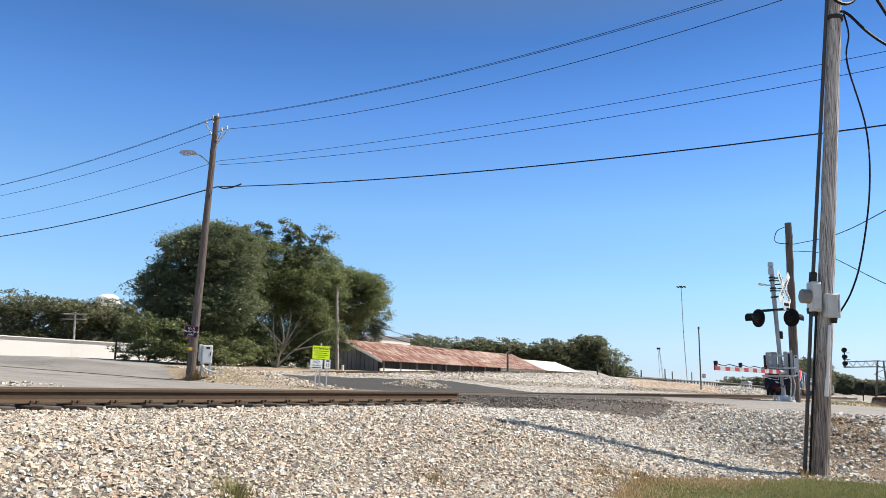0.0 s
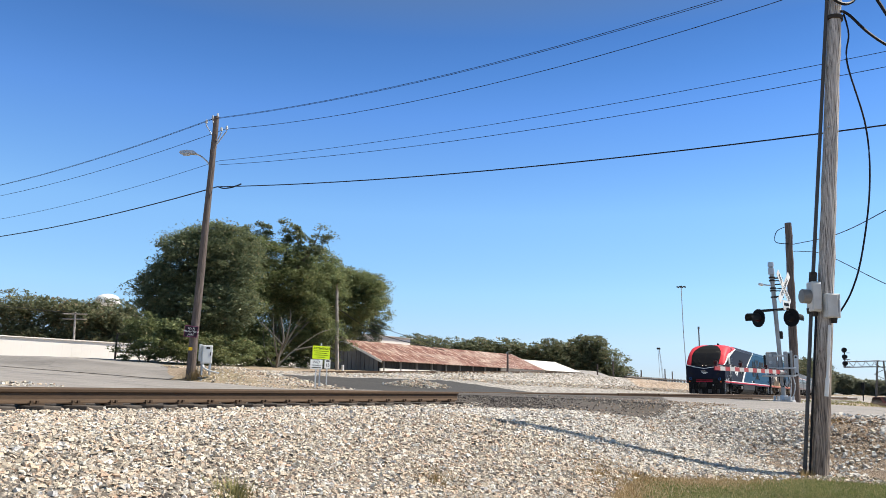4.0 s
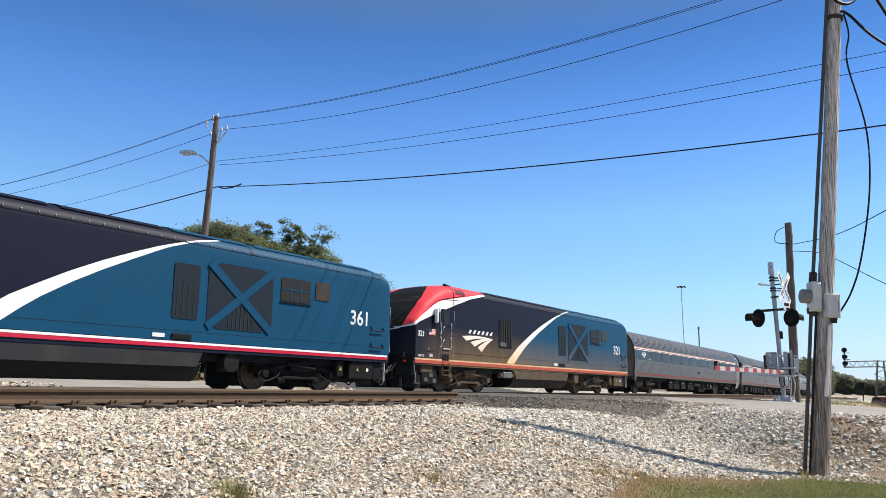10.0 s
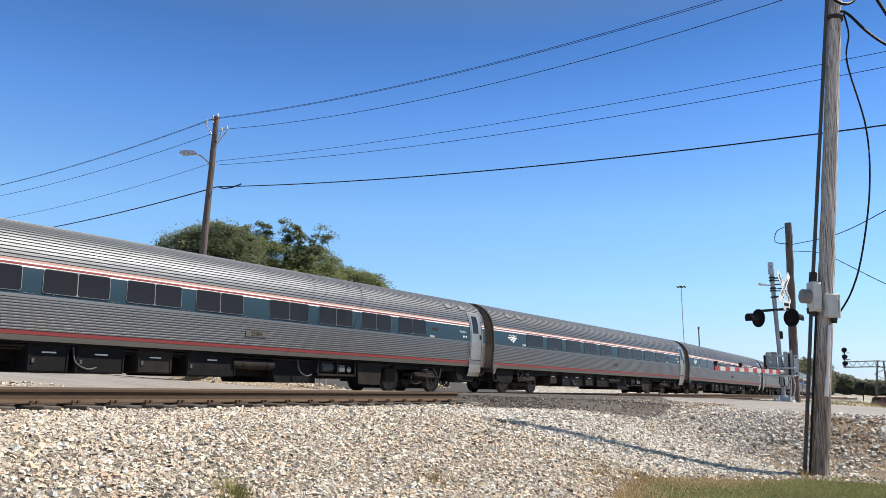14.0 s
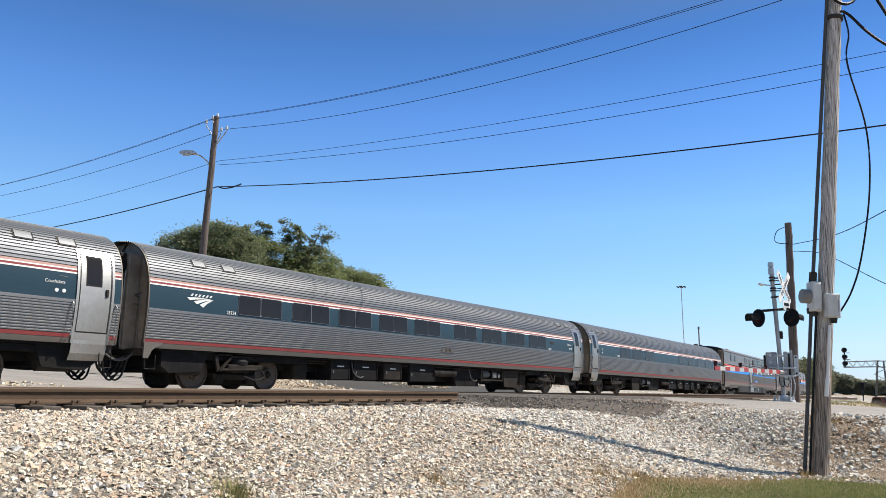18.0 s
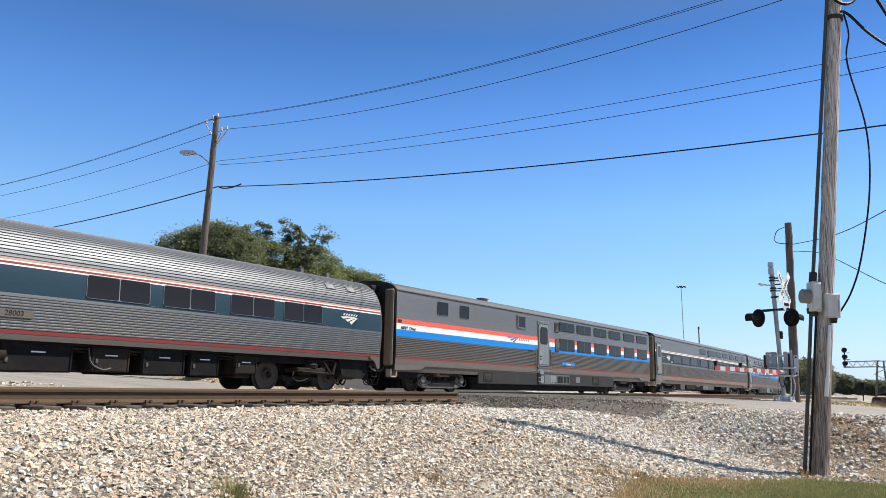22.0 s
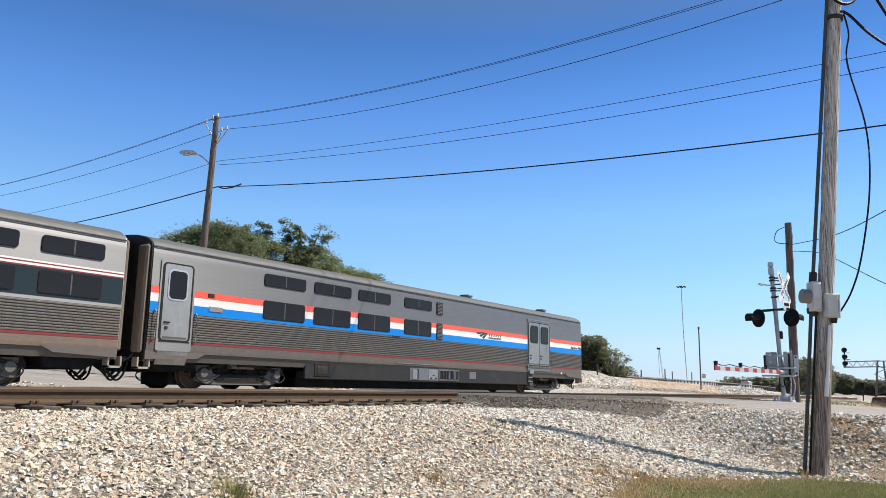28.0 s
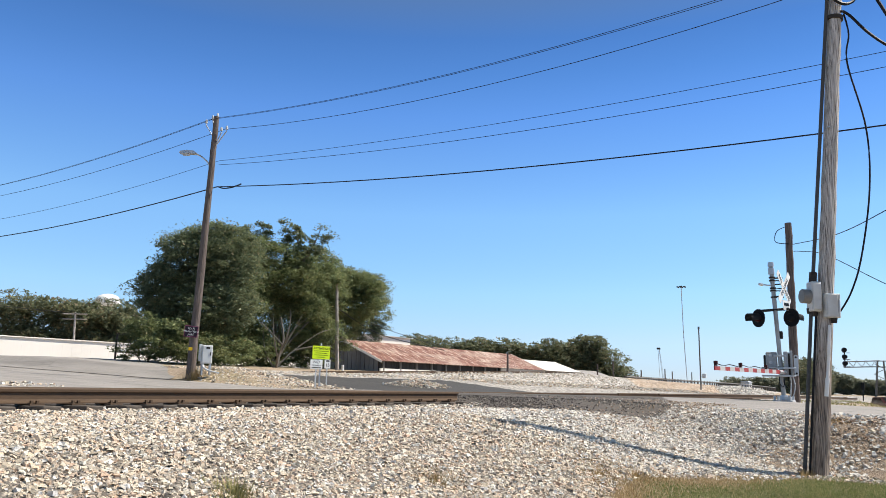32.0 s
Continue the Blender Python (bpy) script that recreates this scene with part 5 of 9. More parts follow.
def tall_car(name, label, bands, windows, doors, small, number=None, number_x=0.0, roof_vents=(), lockers=((-6.6, -5.9), (-0.9, -0.3), (0.1, 0.9), (1.2, 2.1), (4.2, 5.0)), skirted=True):
    half = 12.54
    car = carriage_frame(name, label, VIEW, half, 0.9)
    Y = 1.575
    part("upper_side", sheet_x(span(VIEW, 1.92, 3.53, 0.004), -half, half), GREY_SIDE, car, "smooth satin grey side")
    part("roof", sheet_x(span(VIEW, 3.56, 3.97, 0.006), -half, half), ROOF_GREY, car, "grey roof")
    part("gutter", sheet_x(span(VIEW, 3.53, 3.56, 0.03), -half, half), STEEL_DARK, car)
    part("lower_side", sheet_x(fluted(span(VIEW, 1.22, 1.92), 0.064, 0.016), -half, half), STAINLESS_DIRTY, car, "fluted steel lower side")
    part("sill", sheet_x(span(VIEW, 0.92, 1.16, 0.006), -half, half), SILL_GREY if skirted else SILL_TAN, car, "grimy steel sill")
    part("sill_stripe", sheet_x(span(VIEW, 1.16, 1.22, 0.012), -half, half), CAR_RED, car, "thin red stripe along the sill")
    for z0, z1, m, lab in bands:
        part("stripe", sheet_x(span(VIEW, z0, z1, 0.010), -half, half), m, car, lab)
    for x0, x1, z0, z1, panes in windows:
        for s in (-1, 1):
            window_on(car, x0, x1, z0, z1, s * Y, panes, STAINLESS if panes == 1 else RUBBER)
    for x0, x1, leaves in doors:
        step_w = (x1 - x0) / leaves
        vestibule = x0 < -11
        part("door_frame", aprism(round_rect(x0 - 0.10, x1 + 0.10, 1.0 if not vestibule else 0.96, 3.27, 0.05), "y", -Y - 0.012, -Y + 0.05), GREY_SIDE if vestibule else DOOR_STEEL, car, "bright steel door frame")
        part("door_gasket", aprism(round_rect(x0 - 0.045, x1 + 0.045, 1.20, 3.20, 0.12), "y", -Y - 0.020, -Y), RUBBER, car, "black rubber door gasket")
        for k in range(leaves):
            a = x0 + k * step_w + 0.015
            b = a + step_w - 0.03
            door = part("door", aprism(round_rect(a, b, 1.24, 3.16, 0.08), "y", -Y - 0.026, -Y), DOOR_STEEL, car, "brushed steel door")
            part("door_window", aprism(round_rect(a + 0.11, b - 0.11, 2.24, 3.04, 0.14), "y", -Y - 0.036, -Y - 0.02), GALV if vestibule else RUBBER, door, "pale window frame" if vestibule else "")
            part("pane", aprism(round_rect(a + 0.155, b - 0.155, 2.285, 2.995, 0.11), "y", -Y - 0.041, -Y - 0.03), GLASS, door)
            part("handle", abox(a + 0.06, a + 0.24, -Y - 0.06, -Y - 0.02, 1.66, 1.70, 0.01), STEEL_DARK, door)
            part("lock", abox(a + 0.10, a + 0.18, -Y - 0.05, -Y - 0.02, 1.50, 1.58, 0.01), STEEL_DARK, door)
            part("kick_plate", abox(a + 0.06, b - 0.06, -Y - 0.036, -Y - 0.02, 1.28, 1.32), STAINLESS_DIRTY, door)
        if vestibule:
            part("trap_panel", sheet_x([(1.585, 1.20), (1.578, 0.95), (1.54, 0.76), (1.46, 0.62)], x0 - 0.02, x1 + 0.04, False), DOOR_STEEL, car, "steel trap panel below the door")
            part("trap_seam", abox(x0 - 0.02, x1 + 0.04, -Y - 0.022, -Y, 1.19, 1.215), RUBBER, car)
        else:
            part("door_header", abox(x0 - 0.14, x1 + 0.14, -Y - 0.05, -Y, 3.27, 3.30, 0.008), DOOR_STEEL, car)
            part("threshold", abox(x0 - 0.16, x1 + 0.16, -Y - 0.06, -Y, 1.10, 1.20, 0.01), STAINLESS_DIRTY, car, "grimy steel threshold")
            part("step_well", abox(x0 - 0.02, x0 + 0.42, -Y + 0.04, -Y + 0.09, 0.44, 1.0, 0.01), STEEL_DARK, car)
            for z in (0.50, 0.68):
                part("door_step", abox(x0 + 0.01, x0 + 0.39, -Y, -Y + 0.06, z, z + 0.035), DOOR_STEEL, car)
            part("step_flap", abox(x0 + 0.08, x0 + 0.46, -Y - 0.03, -Y, 0.86, 1.02, 0.01), DOOR_STEEL, car, "folded steel step")
        for hx in (x0 - 0.19, x1 + 0.19):
            if leaves == 1 and not vestibule:
                pocket = part("rail_pocket", abox(hx - 0.085, hx + 0.085, -Y - 0.014, -Y, 1.18, 2.02, 0.01), STEEL_DARK, car, "dark recess for the grab rail")
                part("pocket_rim", merged(abox(hx - 0.095, hx - 0.07, -Y - 0.024, -Y, 1.17, 2.03), abox(hx + 0.07, hx + 0.095, -Y - 0.024, -Y, 1.17, 2.03), abox(hx - 0.095, hx + 0.095, -Y - 0.024, -Y, 2.01, 2.04)), DOOR_STEEL, pocket)
            part("grab_rail", tube(bmesh.new(), [(hx, -Y, 1.2), (hx, -Y - 0.06, 1.25), (hx, -Y - 0.06, 1.93), (hx, -Y, 1.97)], 0.018), DOOR_STEEL, car)
    for x0, x1, z0, z1, m, nm in small:
        part(nm, abox(x0, x1, -Y - 0.016, -Y + 0.02, z0, z1, 0.006), m, car)
    if number:
        t = part("lettering", words(number, 0.165), BLACK, car)
        t.matrix_basis = pose(number_x, -Y - 0.007, 2.235)
    for s in (-1, 1):
        part("end_wall", aprism(closed(VIEW, 0.015), "x", s * half, s * (half + 0.03)), STEEL_DARK if s < 0 else GREY_SIDE, car)
        bm = bmesh.new()
        for y in (-0.72, 0.58):
            box(bm, s * half, s * (half + 0.42), y, y + 0.14, 0.95, 3.6, 0.03)
        box(bm, s * half, s * (half + 0.42), -0.72, 0.72, 3.58, 3.74, 0.04)
        part("gangway", bm, RUBBER, car, "black gangway diaphragm")
        part("end_door", abox(s * (half + 0.02), s * (half + 0.06), -0.45, 0.45, 1.05, 3.1, 0.01), VESTIBULE, car, "tan end door")
        part("corner_post", abox(s * (half + 0.02), s * (half + 0.16), -1.5, -1.12, 0.9, 3.6, 0.05), END_BROWN, car, "grimy brown corner post")
        end_gear(car, s * half, s, "tall")
        part("end_sill", aprism([(s * 10.8, 0.95), (s * 10.95, 0.50), (s * 11.9, 0.44), (s * 12.2, 0.62), (s * 12.2, 0.95)], "y", -1.34, 1.34), UNDER_CLEAN, car, "black end underframe")
        part("truck_pan", abox(s * 7.0, s * 11.0, -1.32, 1.32, 0.80, 0.94, 0.02), UNDER_CLEAN, car)
        for y in (-1.56, 1.52):
            part("corner_sill", aprism([(s * (half + 0.01), 0.95), (s * (half + 0.01), 0.74), (s * 11.0, 0.80), (s * 10.7, 0.95)], "y", y, y + 0.04), SILL_GREY, car)
        part("corner_step", merged(abox(s * half - 0.18, s * half + 0.18, -1.52, -1.30, 0.50, 0.55), abox(s * half - 0.18, s * half - 0.14, -1.52, -1.30, 0.5, 0.78), abox(s * half + 0.14, s * half + 0.18, -1.52, -1.30, 0.5, 0.78)), VESTIBULE, car, "brown stirrup step")
        part("end_handrail", tube(bmesh.new(), [(s * (half + 0.02), -1.42, 1.2), (s * (half + 0.12), -1.44, 1.25), (s * (half + 0.12), -1.44, 2.15), (s * (half + 0.02), -1.3, 2.2)], 0.018), DOOR_STEEL, car)
    for x, y in roof_vents:
        part("roof_vent", merged(acyl((x, y, 3.9), (x, y, 4.12), 0.24, 0.24, 16), acyl((x, y, 4.12), (x, y, 4.18), 0.29, 0.27, 16)), STAINLESS, car)
    part("centre_beam", abox(-12.2, 12.2, -0.6, 0.6, 0.62, 0.94), UNDER, car)
    if skirted:
        part("belly", abox(-6.9, 6.9, -1.05, 1.05, 0.10, 0.62, 0.03), UNDER_CLEAN, car)
        part("skirt", merged(abox(-7.0, 7.0, -1.50, -1.42, 0.36, 0.92, 0.02), abox(-7.0, 7.0, 1.42, 1.50, 0.36, 0.92, 0.02), abox(-6.9, 6.9, -1.4, 1.4, 0.40, 0.6)), SKIRT_GREY, car, "dark grey equipment skirt")
        for x0, x1 in lockers:
            part("equipment_door", abox(x0, x1, -1.515, -1.49, 0.44, 0.84, 0.01), UNDER if x0 > 1 or x0 < -1 else TANK, car)
            part("louvre", abox(x0 + 0.12, x1 - 0.12, -1.522, -1.5, 0.52, 0.76, 0.01), STEEL_DARK, car)
    else:
        hung_equipment(car)
    for x in (-9.25, 8.95):
        truck(car, x, 2.6, 0.457, "outside")
    return car


def skirt_fittings(car):
    """Two louvred vents in the side and the opened service panel in the skirt."""
    for z0, z1 in ((2.88, 3.36), (1.95, 2.56)):
        vent = part("louvred_vent", aprism(round_rect(-0.26, 0.12, z0, z1, 0.05), "y", -1.592, -1.56), RUBBER, car, "grey louvred vent")
        n = int((z1 - z0) / 0.055)
        for k in range(n):
            z = z0 + 0.04 + k * (z1 - z0 - 0.06) / n
            part("louvre", aprism([(-1.600, z), (-1.590, z), (-1.585, z + 0.034), (-1.590, z + 0.034)], "x", -0.22, 0.08), GALV_DARK, vent)
    if car is sleeper:
        return
    service = part("service_panel", abox(-1.75, 1.42, -1.515, -1.49, 0.42, 0.87, 0.01), GREY_SIDE, car, "pale grey service panel with open hatches")
    part("hatch", abox(-1.62, -1.24, -1.522, -1.50, 0.45, 0.82, 0.006), BLACK, service)
    part("hatch_flap", abox(-1.64, -1.34, -1.540, -1.518, 0.46, 0.80, 0.006), DOOR_STEEL, service, "pale hatch flap")
    part("hatch", abox(-0.63, -0.03, -1.522, -1.50, 0.46, 0.82, 0.006), DOOR_STEEL, service)
    part("latch", merged(abox(-0.52, -0.42, -1.530, -1.515, 0.48, 0.53), abox(-0.20, -0.10, -1.530, -1.515, 0.48, 0.53), abox(-0.38, -0.24, -1.530, -1.515, 0.60, 0.63)), STEEL_DARK, service)
    for x0, x1 in ((0.05, 0.68), (0.73, 1.06), (1.12, 1.36)):
        cage = part("open_hatch", abox(x0, x1, -1.522, -1.50, 0.46, 0.82, 0.004), BLACK, service, "dark open hatch")
        part("hatch_frame", merged(abox(x0 - 0.015, x1 + 0.015, -1.534, -1.516, 0.80, 0.835), abox(x0 - 0.015, x1 + 0.015, -1.534, -1.516, 0.445, 0.475), abox(x0 - 0.02, x0 + 0.012, -1.534, -1.516, 0.445, 0.835), abox(x1 - 0.012, x1 + 0.02, -1.534, -1.516, 0.445, 0.835)), GREY_SIDE, cage)
        for k in range(int((x1 - x0) / 0.1)):
            part("cage_bar", abox(x0 + 0.06 + k * 0.1, x0 + 0.075 + k * 0.1, -1.530, -1.518, 0.47, 0.81), GALV_DARK, cage)
    part("pale_plate", abox(2.16, 2.65, -1.512, -1.49, 0.52, 0.81, 0.006), GREY_SIDE, car)
    part("drip_rail", abox(-2.56, -0.18, -1.578, -1.56, 0.985, 1.002), DOOR_STEEL, car)
    part("stencil_plate", abox(-2.92, -2.52, -1.596, -1.57, 1.865, 1.925), STEEL_DARK, car)


UP, LO = (2.98, 3.42), (2.04, 2.62)
TRI = [(2.38, 2.56, BRIGHT_RED, "bright red stripe"), (2.17, 2.38, STRIPE_WHITE, "white stripe"), (1.93, 2.17, STRIPE_BLUE, "bright blue stripe")]
pairs1 = [(0.2, 1.91), (2.22, 3.9), (4.31, 5.95), (6.32, 7.95), (8.44, 10.05), (10.48, 12.1)]
diner = tall_car("dining_car", "tall grey dining car with red, white and blue stripes", TRI,
                 [(a, b, *UP, 2) for a, b in pairs1] + [(a, b, *LO, 2) for a, b in pairs1] + [(-10.05, -9.35, 2.88, 3.40, 1), (-8.52, -7.86, 2.88, 3.40, 1), (-3.86, -3.2, 2.87, 3.38, 1)],
                 [(-1.92, -0.95, 1)], [(0.44, 1.87, 1.34, 1.48, STRIPE_BLUE, "name_plate"), (-12.45, -12.25, 2.42, 2.52, STEEL_DARK, "marker_light")], "68007  Diner", -11.85, roof_vents=((-4.35, 0.0),), lockers=((-6.6, -5.9), (4.2, 5.0)))
pairs2 = [(0.08, 1.68), (2.1, 3.72), (4.21, 5.83), (6.32, 7.9), (8.42, 10.0), (10.5, 12.0)]
sleeper = tall_car("sleeping_car", "tall grey sleeping car with a slate blue window band",
                   [(2.0, 2.62, SLATE_DULL, "slate blue window band"), (2.62, 2.65, CAR_RED, ""), (2.65, 2.70, STRIPE_WHITE, ""), (2.70, 2.73, CAR_RED, ""), (2.73, 2.77, STRIPE_WHITE, "")],
                   [(a, b, 2.98, 3.36, 2) for a, b in [(-2.4, -0.82)] + pairs2] + [(a, b, 2.06, 2.58, 2) for a, b in [(-8.95, -7.34), (-6.94, -5.34), (-4.88, -3.28), (-2.35, -0.6)] + pairs2],
                   [(-12.28, -11.45, 1)], [(-11.04, -10.64, 2.22, 2.43, GREY_SIDE, "number_box"), (-10.98, -10.70, 2.26, 2.39, STEEL_DARK, "number_glass"), (-11.3, -11.26, 2.3, 2.4, STRIPE_WHITE, "stencil_bar"), (-9.0, -8.96, 2.3, 2.4, STRIPE_WHITE, "stencil_bar")], skirted=False)
logo_on(sleeper, -10.38, -9.55, 2.12, 2.38, -1.582, WHITE, None)
name_bars(sleeper, -10.30, 0.125, 0.10, 2.42, 2.49, -1.581, WHITE)
part("number", words("62040", 0.13), WHITE, sleeper).matrix_basis = pose(-9.22, -1.583, 2.09)
logo_on(diner, -4.85, -3.82, 2.11, 2.41, -1.582, VIOLET, None)
name_bars(diner, -3.80, 0.165, 0.13, 2.28, 2.38, -1.581, VIOLET)
part("lettering", words("Columbia", 0.125), WHITE, diner).matrix_basis = pose(1.16, -1.604, 1.385)
for x0, x1, z0, z1 in ((-3.95, -3.86, 2.82, 3.40), (-3.24, -3.15, 2.82, 3.40), (-3.86, -3.24, 3.35, 3.40), (-3.86, -3.24, 2.82, 2.87)):
    part("window_surround", abox(x0, x1, -1.604, -1.57, z0, z1, 0.006), GREY_SIDE, diner, "pale riveted window surround")
pairs3 = [(-8.86, -7.2), (-6.82, -5.12), (-4.75, -3.06), (-2.26, -0.6)]
baggage = tall_car("baggage_dormitory_car", "tall grey baggage car with striped sides and double doors", TRI,
                   [(a, b, 2.98, 3.34, 2) for a, b in pairs3] + [(a, b, 2.02, 2.56, 2) for a, b in pairs3],
                   [(-12.2, -11.35, 1), (6.95, 8.95, 2)], [(-10.75, -10.3, 2.06, 2.2, GREY_SIDE, "vent_box"), (-10.8, -10.6, 2.44, 2.54, STEEL_DARK, "marker_light"), (10.2, 10.3, 0.9, 1.0, STRIPE_WHITE, "placard")], "Bag Dorm  69002", 11.93,
                   roof_vents=((4.16, 0.0), (11.15, 0.0)), lockers=((-6.6, -5.9),))
logo_on(baggage, 2.52, 3.46, 2.14, 2.42, -1.582, SLATE, None)
name_bars(baggage, 3.50, 0.18, 0.14, 2.31, 2.40, -1.581, SLATE)
for k in range(8):
    part("name_bar", abox(3.50 + k * 0.13, 3.58 + k * 0.13, -1.597, -1.58, 2.22, 2.27), ROOF_GREY, baggage)
for car in (diner, sleeper, baggage):
    skirt_fittings(car)

# ---- the two locomotives ----
SILL = 0.98


def loco_w(x):
    return float(np.interp(x, [-10.31, -10.28, -10.24, -10.17, -10.10, -10.01, -9.92, -9.86, -9.82, 10.45, 10.56, 10.6], [0.22, 0.45, 0.66, 0.88, 1.06, 1.24, 1.40, 1.50, 1.545, 1.545, 1.53, 1.48]))


def loco_top(x):
    return float(np.interp(x, [-10.31, -10.28, -10.16, -9.9, -9.6, -9.2, -8.6, -8.0, -7.4, -6.4, -4.0, 9.7, 10.2, 10.5, 10.6],
                           [2.16, 2.22, 2.36, 2.64, 2.99, 3.40, 3.79, 4.06, 4.19, 4.25, 4.27, 4.25, 4.20, 4.08, 3.95]))


def loco_shoulder(x):
    t = loco_top(x)
    return max(1.35, t - min(float(np.interp(x, [-8.0, -5.0], [0.62, 0.56])), (t - 1.2) * 0.55))


def round_n(x):
    return float(np.interp(x, [-9.0, -5.5], [4.0, 2.7]))


def hull(x, q, lift=0.0):
    """A point of the body: q 0..1 up the near side, 1..2 over the shoulder to the centre line."""
    w, t, z1 = loco_w(x) + lift, loco_top(x) + lift, loco_shoulder(x)
    if q <= 1:
        return Vector((x, -w + 0.03 * max(0, q - 0.5), SILL + (z1 - SILL) * q))
    a = (q - 1) * math.pi / 2
    k = 2 / round_n(x)
    return Vector((x, -(w - 0.015) * max(0.0, math.cos(a)) ** k, z1 + (t - z1) * math.sin(a) ** k))


def q_of(x, z):
    z1, t = loco_shoulder(x), loco_top(x)
    if z <= z1:
        return (z - SILL) / (z1 - SILL)
    f = min(1.0, (z - z1) / (t - z1))
    return 1 + math.asin(f ** (round_n(x) / 2)) / (math.pi / 2)


def q_at_y(x, y):
    """q where the roof reaches the distance y from the centre line."""
    f = min(1.0, y / (loco_w(x) - 0.015))
    return 1 + math.acos(f ** (round_n(x) / 2)) / (math.pi / 2)


def nose_x(y, z):
    """Where the front stands at the distance y and the height z."""
    def inside(x):
        w, t, z1 = loco_w(x), loco_top(x), loco_shoulder(x)
        if z <= z1:
            return abs(y) <= w
        if z >= t:
            return False
        return abs(y) <= w * (1 - ((z - z1) / (t - z1)) ** round_n(x)) ** (1 / round_n(x))
    a, b = -10.31, -8.0
    if inside(a):
        return a
    for _ in range(30):
        c = (a + b) / 2
        a, b = (a, c) if inside(c) else (c, b)
    return b


def nose_strip(y0, y1, lo, hi, lift, n=30, m=2):
    """A painted piece of the front between two lines lo(y), hi(y)."""
    bm = bmesh.new()
    rows = []
    for k in range(n + 1):
        y = y0 + (y1 - y0) * k / n
        rows.append([bm.verts.new((nose_x(y, z) - lift, y * (1 + lift), z)) for z in (lo(y) + (hi(y) - lo(y)) * j / m for j in range(m + 1))])
    for r0, r1 in zip(rows, rows[1:]):
        for j in range(m):
            bm.faces.new((r0[j], r0[j + 1], r1[j + 1], r1[j]))
    return bm


def patch(xs, lo, hi, lift, n=10, mirror=True, by_q=False):
    """A panel of the body between two edge lines lo(x), hi(x), given as heights (or q)."""
    bm = bmesh.new()
    for s in ((1, -1) if mirror else (1,)):
        rows = []
        for x in xs:
            a, b = (lo(x), hi(x)) if by_q else (q_of(x, lo(x)), q_of(x, hi(x)))
            rows.append([bm.verts.new(Vector((p.x, p.y * s, p.z))) for p in (hull(x, a + (b - a) * k / n, lift) for k in range(n + 1))])
        for r0, r1 in zip(rows, rows[1:]):
            for k in range(n):
                f = (r0[k], r1[k], r1[k + 1], r0[k + 1])
                try:
                    bm.faces.new(f if s > 0 else f[::-1])
                except ValueError:
                    pass
    bmesh.ops.remove_doubles(bm, verts=bm.verts, dist=0.0005)
    return bm


def line(*pts):
    xs, zs = [p[0] for p in pts], [p[1] for p in pts]
    return lambda x: float(np.interp(x, xs, zs))


